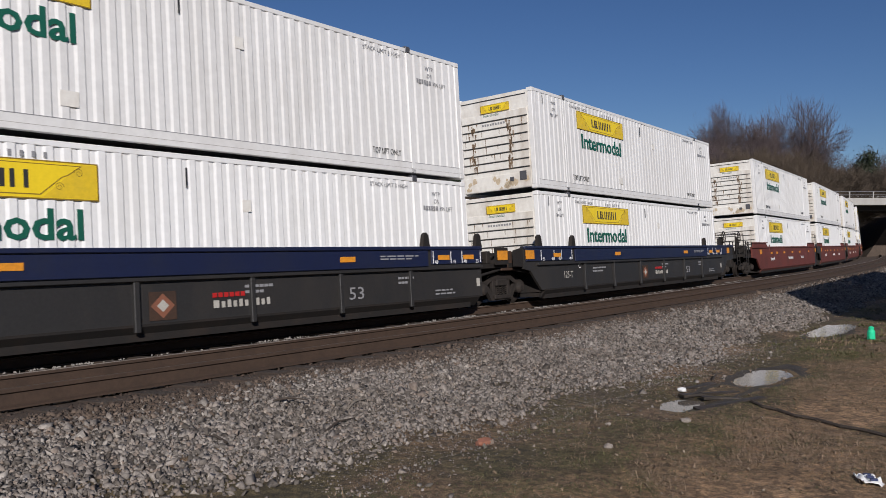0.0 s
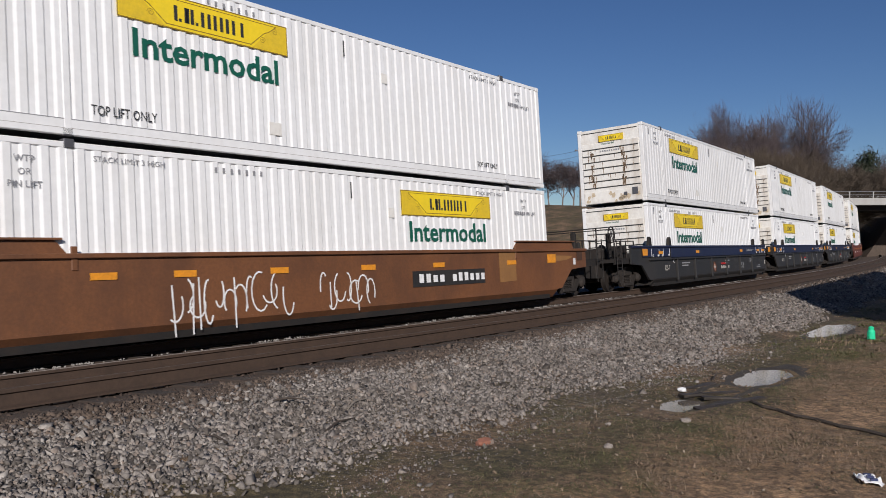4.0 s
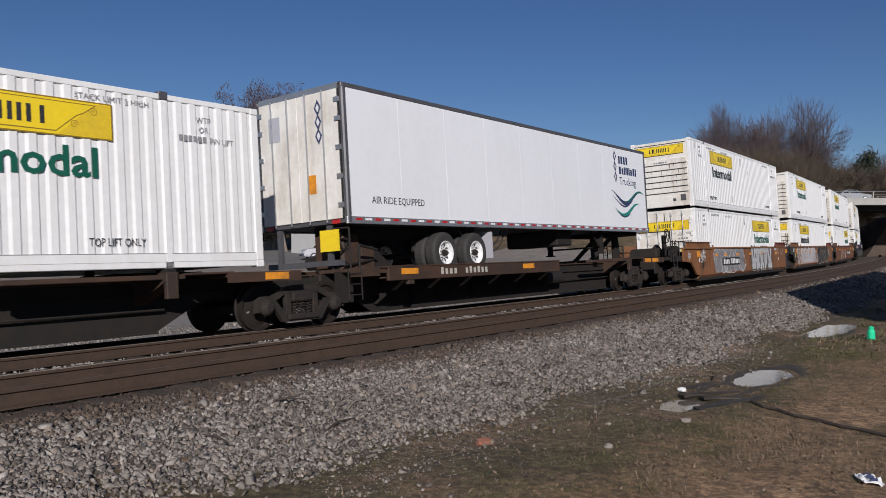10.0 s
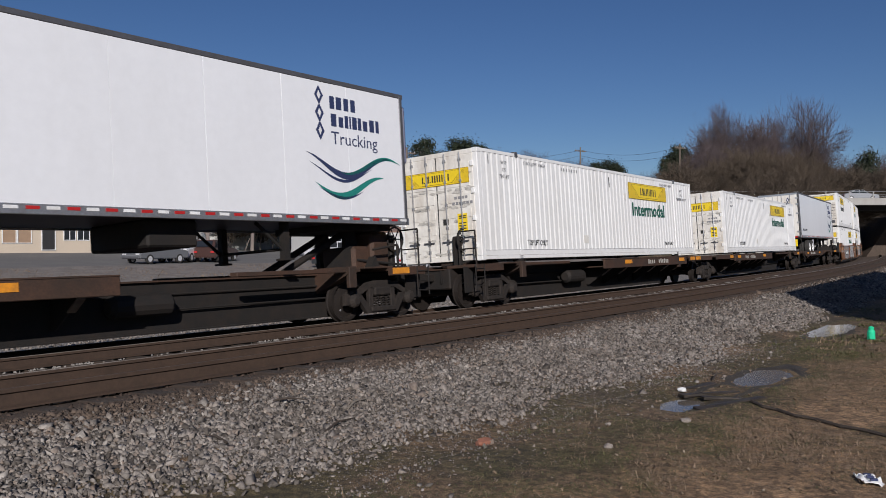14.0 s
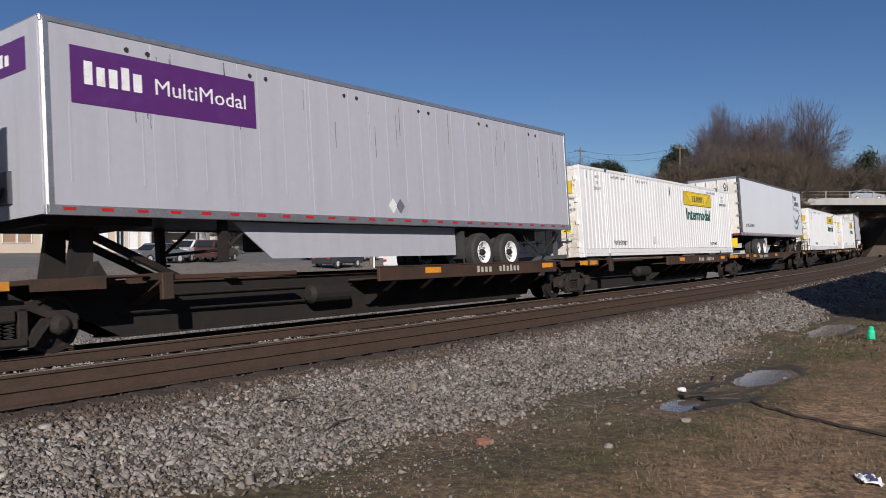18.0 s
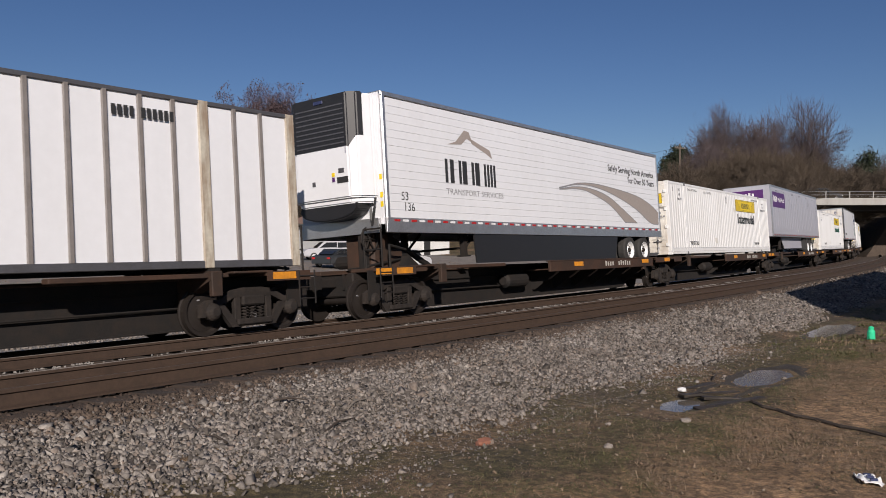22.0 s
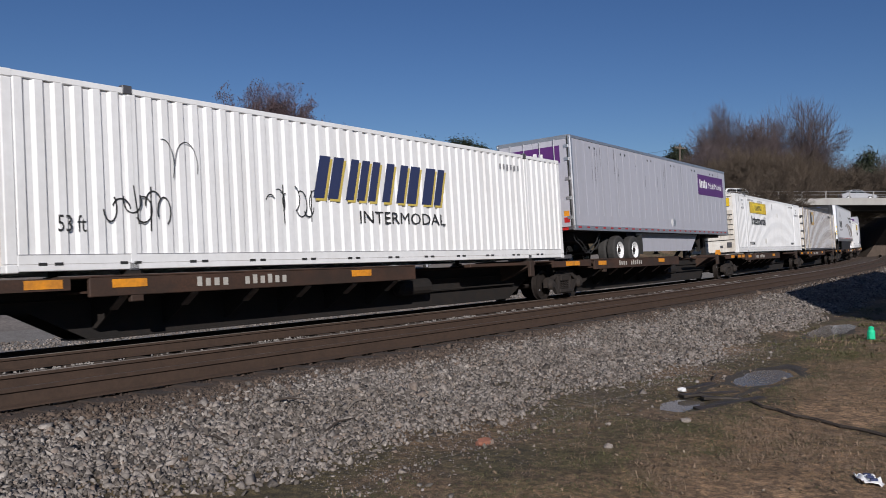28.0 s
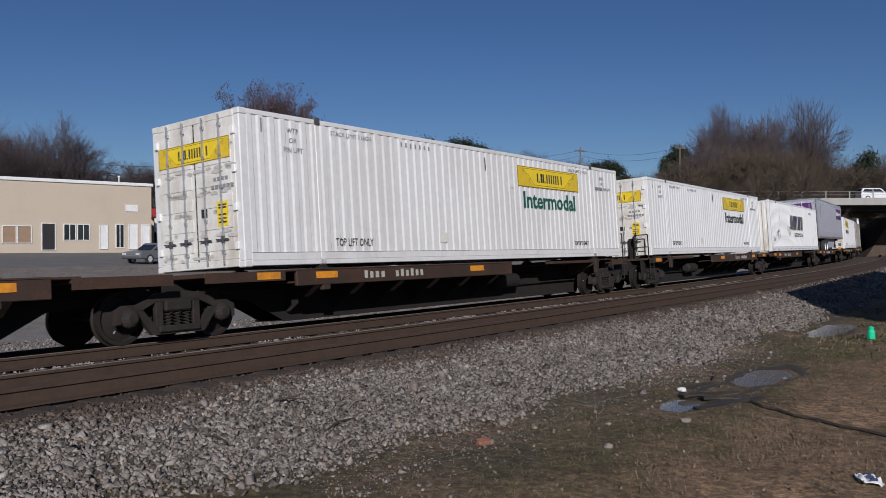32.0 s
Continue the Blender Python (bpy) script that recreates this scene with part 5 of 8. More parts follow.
            part("draft_sill", blk(min(e * 8.6, e * (reach + 0.1)), max(e * 8.6, e * (reach + 0.1)), -0.7, 0.7, 0.48, 1.0, bevel=0.03), FRAME, c)
            part("end_cabinet", blk(min(e * (reach - 0.5), e * (reach - 1.2)), max(e * (reach - 0.5), e * (reach - 1.2)), -0.6, 0.5, 1.1, 1.5, bevel=0.06), FRAME, c)
            for k in (-1, 1):
                ladder(c, e * (reach - 0.2), k * 1.42, 0.4, 1.75, 0.4, 5)
                part("step_beam", blk(min(e * 10.2, e * (reach - 0.05)), max(e * 10.2, e * (reach - 0.05)), k * 1.3 - 0.05, k * 1.3 + 0.05, 0.92, 1.12), FRAME, c)
            bm = bmesh.new()
            for yy in (-1.3, 1.3):
                for u in (0.1, 0.6, 1.1, 1.8):
                    rod(bm, (e * (reach - u), yy, 1.1), (e * (reach - u), yy, 1.72 + 0.4 * (u < 0.5)), 0.022, 6)
                for z in (1.42, 1.7):
                    rod(bm, (e * (reach - 0.1), yy, z), (e * (reach - 1.8), yy, z), 0.02, 6)
            rod(bm, (e * (reach - 0.1), -1.3, 2.1), (e * (reach - 0.1), 1.3, 2.1), 0.02, 6)
            part("handrail", bm, FRAME, c)
            if e < 0 or stripe:
                spoked_wheel(c, pose(e * (reach - 0.75), -0.95, 1.95))
            part("brake_stand", blk(e * (reach - 0.75) - 0.07, e * (reach - 0.75) + 0.07, -0.9, -0.75, 1.1, 1.98, bevel=0.02), FRAME, c)
            bm = bmesh.new()
            for i in range(9):
                yy = -1.25 + i * 0.31
                block(bm, e * (reach - 1.0) - 0.5, e * (reach - 1.0) + 0.5, yy, yy + 0.03, 1.1, 1.13)
            part("walkway_grating", bm, FRAME, c)
            part("air_tank", lathe(bmesh.new(), [(0.12, -0.45), (0.2, -0.38), (0.2, 0.38), (0.12, 0.45)], 14), FRAME, c, "", pose(e * (reach - 1.6), 0.4, 1.32))
            part("valve_box", blk(e * (reach - 1.45) - 0.25, e * (reach - 1.45) + 0.25, -1.1, -0.6, 1.1, 1.55, bevel=0.05), FRAME, c)
            part("brake_cylinder", lathe(bmesh.new(), [(0.1, -0.4), (0.15, -0.3), (0.15, 0.3), (0.06, 0.42)], 12, "z"), FRAME, c, "", pose(e * (reach - 1.1), -0.3, 1.4) @ Matrix.Rotation(1.2, 4, "Y"))
    refl = mesh_of(blk(-0.22, 0.22, -0.006, 0, 0, 0.11), "reflector", STRIPE)
    tall = mesh_of(blk(-0.24, 0.24, -0.006, 0, 0, 0.24), "reflector", STRIPE)
    for x in ((-7.4, -3.1, 3.6, 6.85, 7.85) if stripe else (-5.7, -4.25, -2.2, 0.25, 2.7, 5.9)):
        part("reflector", refl, None, c, "orange reflective strip", pose(x, y - (0.05 if stripe and abs(x) < 6.25 else 0.034 if stripe else 0.004), 1.22 if stripe else 1.05))
    for x in ((-9.0, 9.42) if stripe else (-7.83 if er < 10.4 else -8.3, 8.6 if ef < 10.4 else 8.05)):
        part("reflector", tall, None, c, "tall orange reflective strip", pose(x, y - (0.034 if stripe and x < 0 else 0.004), 1.18 if stripe else 1.06))
    return c, y


def spoked_wheel(parent, m):
    """Hand-brake wheel: a ring on five spokes."""
    bm = bmesh.new()
    rows = [[bm.verts.new(((0.27 + 0.02 * math.cos(j * math.pi / 3)) * math.cos(i * math.pi / 10), 0.02 * math.sin(j * math.pi / 3), (0.27 + 0.02 * math.cos(j * math.pi / 3)) * math.sin(i * math.pi / 10))) for j in range(6)] for i in range(20)]
    for i in range(20):
        for j in range(6):
            bm.faces.new((rows[i][j], rows[(i + 1) % 20][j], rows[(i + 1) % 20][(j + 1) % 6], rows[i][(j + 1) % 6]))
    for i in range(3):
        a = i * math.pi / 3
        rod(bm, (-0.27 * math.cos(a), 0, -0.27 * math.sin(a)), (0.27 * math.cos(a), 0, 0.27 * math.sin(a)), 0.014, 5)
    return part("brake_wheel", bm, FRAME, parent, "", m)


def bubble_shapes(parent, x, z, w, h, n, fill, edge, y, seed, th=0.085):
    """Fat sprayed strokes with a dark edge and a pale outer line; no letters in them."""
    rnd = random.Random(seed)
    be, bf, bo = bmesh.new(), bmesh.new(), bmesh.new()
    cw = w / n
    for i in range(n):
        x0 = x + i * cw
        j = [rnd.uniform(-0.05, 0.05) for _ in range(8)]
        ways = [[(0.75, 0.86), (0.3, 0.92), (0.18, 0.5), (0.2, 0.1)], [(0.2, 0.08), (0.22, 0.94), (0.72, 0.86), (0.7, 0.55), (0.3, 0.5)], [(0.5, 0.1), (0.52, 0.9)], [(0.12, 0.88), (0.88, 0.9)],
                [(0.3, 0.5), (0.8, 0.06)], [(0.15, 0.92), (0.45, 0.1), (0.85, 0.92)], [(0.2, 0.1), (0.8, 0.16)], [(0.25, 0.95), (0.2, 0.12), (0.75, 0.1), (0.82, 0.4)]]
        for pick in rnd.sample(range(8), 3):
            pts = [(x0 + (u + j[(k + pick) % 8]) * cw, z + (v + j[k % 8]) * h) for k, (u, v) in enumerate(ways[pick])]
            # round the corners and close the gaps between strokes
            fine = []
            for p, q in zip(pts, pts[1:]):
                fine += [(p[0] + (q[0] - p[0]) * t / 4, p[1] + (q[1] - p[1]) * t / 4) for t in range(4)]
            fine.append(pts[-1])
            for k in range(2):
                fine = [fine[0]] + [((a[0] + 2 * b[0] + c2[0]) / 4, (a[1] + 2 * b[1] + c2[1]) / 4) for a, b, c2 in zip(fine, fine[1:], fine[2:])] + [fine[-1]]
            for bm, wd, yy in ((bo, th + 0.1, y), (be, th + 0.07, y - 0.002), (bf, th, y - 0.004)):
                slash(bm, fine, yy, wd)
                for px, pz in fine:
                    v = [bm.verts.new((px + wd * math.cos(a), yy, pz + wd * math.sin(a))) for a in (0.4, 1.2, 2.0, 2.8, 3.6, 4.4, 5.2, 6.0)]
                    bm.faces.new(v[::-1])
    for nm, bm, m in (("graffiti_outline", bo, PALEINK), ("graffiti_edge", be, edge), ("graffiti", bf, fill)):
        tagged(part(nm, bm, m, parent), kind="stuff")


EMBLEM = material("faded_red_emblem", (0.22, 0.085, 0.05), 0.6, 0, (0.12, 0.06, 0.04), 0.5, 6)
PALEINK = material("pale_spray", (0.42, 0.40, 0.36), 0.6, 0, (0.3, 0.27, 0.24), 0.4, 3)
CHALK = material("white_spray", (0.62, 0.62, 0.63), 0.6, 0, (0.42, 0.42, 0.44), 0.5, 2.5, 9, 0, 1, (0.3, 1, 3))
SOOT = material("black_spray", (0.035, 0.034, 0.034), 0.6, 0, (0.09, 0.08, 0.07), 0.4, 2.5, 9, 0, 1, (0.3, 1, 3))


def well_marks(c, y, kind):
    """Stencils and spray paint on the near side of one well car."""
    yy = y - 0.003
    rnd = random.Random(9)
    if kind == "navy":
        letters(c, "53", 3.62, yy - 0.002, 0.46, 0.26, GREYINK, 0.46)
        bars(c, 0.3, yy, 0.5, [0.14] + [0.09] * 9, 0.13, 0.035, PALEINK, cut=0.03)
        bars(c, 0.3, yy, 0.68, [0.09] * 6, 0.08, 0.03, REDTAPE)
        letters(c, "125-T", -7.0, yy, 0.6, 0.2, PALEINK, 0.6)
        letters(c, "C", -6.0, yy, 0.86, 0.16, WHITEINK)
        part("emblem", plated([(0, -0.2), (0.22, 0), (0, 0.2), (-0.22, 0)], yy - 0.004, yy), EMBLEM, c, "faded reddish diamond emblem", pose(-0.67, 0, 0.6))
        part("emblem_core", plated([(0, -0.1), (0.11, 0), (0, 0.1), (-0.11, 0)], yy - 0.006, yy - 0.004), PALEINK, c, "", pose(-0.67, 0, 0.6))
        part("patch", blk(0, 0.5, -0.003, 0, 0, 0.46), SPINE, c, "faded brown patch", pose(-0.92, yy, 0.37))
        part("placard", blk(8.18, 8.32, -0.004, 0, 0, 0.2), PALEINK, c, "small pale placard", pose(0, yy, 0.55))
        bars(c, 6.5, yy, 0.5, [0.2, 0.14, 0.1, 0.1], 0.035, 0.04, GREYINK)
        bars(c, 6.5, yy, 0.42, [0.16, 0.2, 0.2, 0.08], 0.035, 0.04, GREYINK)
        bars(c, 4.6, -1.494, 1.31, [0.16, 0.3, 0.22, 0.28, 0.12], 0.03, 0.05, GREYINK)
        bars(c, 4.6, -1.494, 1.25, [0.26, 0.2, 0.24, 0.2], 0.03, 0.05, GREYINK)
        for x, n in ((-5.0, 9), (1.0, 6), (5.2, 5)):
            bars(c, x, yy, 0.82, [0.09] * n, 0.05, 0.02, GREYINK)
            bars(c, x, yy, 0.72, [0.09] * (n - 2), 0.05, 0.02, GREYINK)
    elif kind == "orange":
        p = part("number_patch", blk(0, 2.9, -0.004, 0, 0, 0.36), CHARCOAL, c, "black patch with white blocks", pose(1.7, yy, 0.62))
        bars(p, 0.22, -0.004, 0.09, [0.2, 0.2, 0.2, 0.2, -0.25, 0.18, 0.18, 0.18, 0.18, 0.18, 0.18], 0.2, 0.06, WHITEINK, cut=0.05)
        scrawl(c, -4.6, 0.3, 2.7, 0.75, 21, WHITEINK, yy - 0.004, 0.016, 12)
        scrawl(c, -1.2, 0.35, 1.6, 0.6, 22, WHITEINK, yy - 0.004, 0.016, 7)
        tan = material("ochre_paint_patch", (0.26, 0.13, 0.045), 0.6, 0, (0.18, 0.085, 0.035), 0.5, 2, 16)
        part("paint_patch", plated([(5.3, 0.6), (6.1, 0.62), (6.1, 1.42), (5.3, 1.42)], yy, yy + 0.002), tan, c, "square of paler paint")
        part("paint_patch", plated([(8.32, 1.1), (8.9, 1.12), (9.3, 1.2), (9.3, 1.24), (8.32, 1.26)], yy, yy + 0.002), tan, c, "streak of paler paint")
        part("placard", blk(9.36, 9.5, -0.004, 0, 0, 0.19), CHALK, c, "small pale placard", pose(0, yy, 0.98))
        part("grime_patch", blk(9.6, 9.95, -0.003, 0, 0, 0.26), SPINE, c, "", pose(0, yy, 1.1))
    elif kind == "silver":
        gm = material("silver_spray", (0.43, 0.42, 0.42), 0.5, 0, (0.56, 0.55, 0.56), 0.6, 1.6, 8, 0, 1, (0.6, 1, 1.6))
        pk = material("pink_spray", (0.42, 0.27, 0.24), 0.6, 0, (0.48, 0.40, 0.38), 0.6, 1.6, 8)
        top = [(x, 1.40 - 0.16 * abs(math.sin(x * 2.1)) * rnd.uniform(0.4, 1.0)) for x in np.linspace(-0.2, -6.1, 34)]
        low = [(x, 0.36 + 0.1 * rnd.random()) for x in np.linspace(-5.7, -0.4, 18)]
        part("spray_field", plated([(-6.0, 0.31), (0.75, 0.31), (0.7, 0.46), (-0.6, 0.6), (-6.2, 0.75)], yy - 0.001, yy), pk, c, "pink sprayed band")
        part("spray_field", plated(low + [(-0.3, 0.75), (-0.15, 1.1)] + top + [(-6.25, 1.0)], yy - 0.003, yy), gm, c, "pale silver sprayed panel")
        for i, x in enumerate((-5.9, -5.0, -4.1, -3.2, -2.3, -1.4, -0.7)):
            scrawl(c, x, 0.42, 0.8, 0.9, 40 + i, pk if i % 2 else TRAILER_GREY, yy - 0.005, 0.02, 4)
        for i in range(14):
            scrawl(c, rnd.uniform(-6, -0.9), rnd.uniform(0.4, 0.9), 0.5, 0.4, 80 + i, (TRAILER_GREY, CHALK, pk)[i % 3], yy - 0.006, 0.012, 3)
        scrawl(c, -0.9, 0.35, 0.9, 0.24, 55, BLACKINK, yy - 0.007, 0.01, 7)
        letters(c, "C", -3.05, yy - 0.006, 0.85, 0.22, BLACKINK)
        part("spray_field", plated([(0.85, 0.32), (2.4, 0.31), (5.6, 0.5), (6.3, 0.6), (6.35, 1.2), (5.2, 1.36), (0.95, 1.4)], yy - 0.001, yy), SOOT, c, "black sprayed panel")
        bubble_shapes(c, 0.95, 0.3, 5.2, 1.05, 4, SOOT, material("brown_shade_spray", (0.12, 0.10, 0.085), 0.6), yy - 0.003, 66, 0.12)
        scrawl(c, 6.2, 0.75, 0.7, 0.5, 67, TRAILER_GREY, yy - 0.004, 0.025, 8)
        scrawl(c, 0.1, 0.3, 0.7, 0.7, 68, PALEINK, yy - 0.003, 0.03, 4)
        for i in range(5):
            scrawl(c, -7.6, 0.32 + i * 0.22, 1.45, 0.26, 33 + i, WHITEINK, yy - 0.004, 0.010, 15)
        part("spray_field", plated([(-8.05, 0.55), (-7.6, 0.5), (-7.6, 0.85), (-8.0, 0.9)], yy - 0.001, yy), SOOT, c, "dark smudge")
        letters(c, "125 T", -9.02, yy - 0.003, 1.13, 0.2, WHITEINK, 0.58)
        part("placard", blk(-8.4, -8.22, -0.004, 0, 0, 0.24), YELLOWISH, c, "small yellow-green placard", pose(0, yy, 0.78))
        part("placard", blk(-8.6, -8.4, -0.004, 0, 0, 0.12), CHALK, c, "crooked pale tag", pose(0, yy, 0.3, 0, 20, 0))
    elif kind == "tag":
        gm = material("grey_spray", (0.20, 0.195, 0.205), 0.55, 0, (0.115, 0.10, 0.095), 0.5, 1.5, 8, 0, 1, (2.5, 1, 0.25))
        part("spray_field", plated([(-5.95, 0.31), (-1.0, 0.31), (-0.9, 0.5), (-1.15, 0.8), (-0.95, 1.2), (-1.1, 1.42), (-6.15, 1.42), (-6.2, 0.95)], yy - 0.001, yy), gm, c, "grey sprayed panel")
        for i in range(6):
            x = -5.9 + i * 0.82
            for k in (0, 1, 0, 1):
                a0, sp = rnd.uniform(0, 6), rnd.uniform(1.2, 2.6)
                bm = bmesh.new()
                slash(bm, [(x + 0.35 + (0.34 + 0.3 * k) * math.cos(a0 + sp * q / 16) + 0.15 * math.sin(q * 0.5 + i), 0.82 + (0.5 + 0.06 * k) * math.sin(a0 + sp * q / 16)) for q in range(17)], yy - 0.004, 0.016)
                tagged(part("graffiti", bm, CHALK if k else PALEINK, c), kind="stuff")
        p = part("number_patch", blk(0, 3.0, -0.004, 0, 0, 0.36), CHARCOAL, c, "black patch with white blocks", pose(-4.85, yy - 0.004, 0.62))
        bars(p, 0.2, -0.004, 0.07, [0.2, 0.2, 0.2, 0.2, -0.25, 0.2, 0.2, 0.2, 0.2, 0.2, 0.2], 0.24, 0.05, WHITEINK, cut=0.05)
        letters(c, "B", -1.38, yy - 0.006, 0.72, 0.22, BLACKINK)
        part("spray_field", plated([(0.3, 0.31), (2.0, 0.305), (4.3, 0.31), (4.9, 0.6), (4.85, 1.36), (0.6, 1.42), (0.25, 1.1)], yy - 0.001, yy), SOOT, c, "black sprayed shade")
        bubble_shapes(c, 0.45, 0.36, 4.3, 0.98, 5, CHALK, SOOT, yy - 0.003, 78, 0.145)
        for i in range(3):
            scrawl(c, -8.0, 0.62 + 0.2 * i, 0.62, 0.32, 71 + i, (SOOT, CHALK, CHALK)[i], yy - 0.004, 0.018, 7)
        for x, w in ((5.75, 1.0), (7.0, 0.9)):
            scrawl(c, x, 1.0, w, 0.3, int(x * 10), PALEINK, yy - 0.002, 0.010, 7)
        part("paint_patch", plated([(5.5, 1.25), (6.35, 1.25), (6.35, 1.36), (5.5, 1.36)], yy, yy + 0.001), TRAILER_GREY, c, "smear of grey paint")
        part("placard", blk(6.35, 6.5, -0.004, 0, 0, 0.16), CHALK, c, "small pale placard", pose(0, yy, 0.7))
        part("placard", blk(-8.15, -8.0, -0.004, 0, 0, 0.16), CHALK, c, "small pale placard", pose(-0.15, yy, 0.86))
        scrawl(c, -9.7, 1.0, 0.3, 0.35, 79, CHALK, yy - 0.004, 0.02, 3)
    else:
        for x, n in ((-6, 6), (-1, 8), (3, 5)):
            bars(c, x, yy, 0.7, [0.14] * n, 0.16, 0.04, WHITEINK, cut=0.04)


YELLOWISH = material("yellow_green_placard", (0.5, 0.52, 0.12), 0.6, 0, (0.3, 0.3, 0.1), 0.4, 8)


# paler grey that paints the highlight on each strut end
STRUT_HIGHLIGHT = material("strut_highlight_grey", (0.15, 0.125, 0.105), 0.6, 0.2, (0.05, 0.035, 0.025), 0.6, 5)


def spine_car(plat, seed, hitch=0, ends=(9.1, 9.1), coupled=(False, False)):
    """Skeleton car: a deep centre beam, a wheel deck along one half (plat = +1 or -1) and cross arms."""
    c = thing("spine_car", "rust-brown skeleton flat car with orange reflective strips", "railway car", "spine cars of the train")
    rnd = random.Random(seed)
    er, ef = ends
    for k in (-1, 1):
        part("centre_beam", plated([(-er, 0.66), (-7.3, 0.6), (-6.4, 0.14), (6.4, 0.14), (7.3, 0.6), (ef, 0.66), (ef, 1.0), (-er, 1.0)], k * 0.36 - 0.02, k * 0.36 + 0.02), FRAME, c)
    part("beam_top", blk(-er, ef, -0.45, 0.45, 1.0, 1.03), SPINE, c)
    part("beam_bottom", blk(-6.4, 6.4, -0.45, 0.45, 0.11, 0.14), FRAME, c)
    for k in (-1, 1):
        a, b = (-0.9, 6.9) if plat > 0 else (-6.9, 0.9)
        part("deck_beam", blk(a, b, k * 1.34 - 0.04, k * 1.34 + 0.04, 0.80, 1.10, bevel=0.012), SPINE, c)
        part("deck_lip", blk(a, b, k * 1.32 - 0.07, k * 1.32 + 0.07, 1.095, 1.125, bevel=0.006), SPINE, c)
        part("wheel_deck", blk(a, b, min(k * 0.46, k * 1.28), max(k * 0.46, k * 1.29), 0.86, 0.895), SPINE, c, "rusty chequer-plate wheel deck")
        for i in range(6):
            x = a + 0.6 + i * (b - a - 1.2) / 5
            part("outrigger", plated([(k * 0.38, 0.3), (k * 0.5, 0.3), (k * 1.29, 0.8), (k * 1.29, 0.86), (k * 0.38, 0.86)], x - 0.012, x + 0.012, "x"), FRAME, c)
            part("outrigger_flange", plated([(k * 1.0, 0.58), (k * 1.3, 0.772), (k * 1.3, 0.8), (k * 1.0, 0.61)], x - 0.07, x + 0.07, "x"), STRUT_HIGHLIGHT, c, "strut end painted pale as a highlight")
        u, v = (-6.4, -3.2) if plat > 0 else (3.2, 6.4)
        part("side_ledge", blk(u, v, k * 1.2 - 0.1, k * 1.2 + 0.1, 1.02, 1.10, bevel=0.01), SPINE, c)
        for x in (-6.1, 6.1):
            part("container_arm", plated([(k * 0.36, 0.6), (k * 1.34, 0.98), (k * 1.34, 1.14), (k * 0.36, 1.14)], x - 0.13, x + 0.13, "x"), SPINE, c, "cross arm under the container corner")
            part("arm_foot", blk(x - 0.11, x + 0.11, k * 1.32 - 0.05, k * 1.32 + 0.05, 0.7, 1.13, bevel=0.012), SPINE, c)
        for e, reach in ((-1, er), (1, ef)):
            lo, hi = sorted((e * 7.2, e * (reach - 0.15)))
            part("end_deck", blk(lo, hi, min(k * 0.46, k * 1.36), max(k * 0.46, k * 1.36), 1.02, 1.1, bevel=0.01), SPINE, c)
    for e, reach in ((-1, er), (1, ef)):
        lo, hi = sorted((e * 7.2, e * (reach - 0.15)))
        part("end_sill", blk(lo, hi, -1.39, -1.36, 0.92, 1.1), SPINE, c)
        for x in (e * 7.6, e * 8.3):
            if rnd.random() < 0.5:
                part("reflector", blk(x - 0.28, x + 0.28, -1.396, -1.391, 0.95, 1.08), STRIPE, c, "orange reflective strip")
        part("deck_plate", blk(e * 6.9 - 0.45, e * 6.9 + 0.45, -1.38, -0.4, 1.08, 1.12, bevel=0.01), SPINE, c)
    refl = mesh_of(blk(-0.3, 0.3, -0.006, 0, 0, 0.13), "reflector", STRIPE)
    for i in range(2):
        x = plat * (0.9 + i * 5.3) + plat * rnd.uniform(-0.2, 0.2)
        part("reflector", refl, None, c, "orange reflective strip", pose(x, -1.384, 0.93))
    bars(c, plat * 3.9 - 1.1, -1.386, 0.89, [0.12, 0.12, 0.13, 0.13, -0.3, 0.12, 0.12, 0.12, 0.12, 0.12, 0.12], 0.16, 0.055, PALEINK, "marking", cut=0.03)
    tx = -plat * 1.7
    part("air_tank", lathe(bmesh.new(), [(0.12, -0.6), (0.2, -0.52), (0.2, 0.52), (0.12, 0.6)], 14), FRAME, c, "rusty air tank beside the beam", pose(tx, -0.62, 0.62) @ Matrix.Rotation(math.pi / 2, 4, "Z"))
    part("pipe", rods([((-er + 0.4, -0.42, 0.78), (ef - 0.4, -0.42, 0.78)), ((-plat * 1.2, -0.48, 0.5), (-plat * 6.5, -0.48, 0.52))], 0.022, 6), FRAME, c)
    # corner pedestals that carry a container
    if not hitch:
        for x in (-6.1, 6.1):
            for k in (-1, 1):
                part("pedestal", blk(x - 0.12, x + 0.12, k * 1.2 - 0.1, k * 1.2 + 0.1, 1.12, 1.19), FRAME, c)
        # folded hitch
        h = -plat * 6.6
        part("folded_hitch", blk(h - 0.9, h + 0.9, -0.3, 0.3, 1.03, 1.17, bevel=0.03), FRAME, c)
    else:
        h = hitch * 7.1
        bm = bmesh.new()
        for k in (-0.42, 0.42):
            plate(bm, [(h - 0.22, 1.03), (h + 0.22, 1.03), (h + 0.16 - hitch * 0.1, 1.96), (h - 0.16 - hitch * 0.1, 1.96)], k - 0.06, k + 0.06)
        for k in (-0.3, 0.3):
            rod(bm, (h - hitch * 0.15, k, 1.9), (h - hitch * 2.0, k, 1.05), 0.075, 8)
        block(bm, h - 0.5, h + 0.5, -0.5, 0.5, 1.93, 2.03)
        bmesh.ops.recalc_face_normals(bm, faces=bm.faces[:])
        part("hitch_stand", bm, FRAME, c, "black trailer hitch stand")
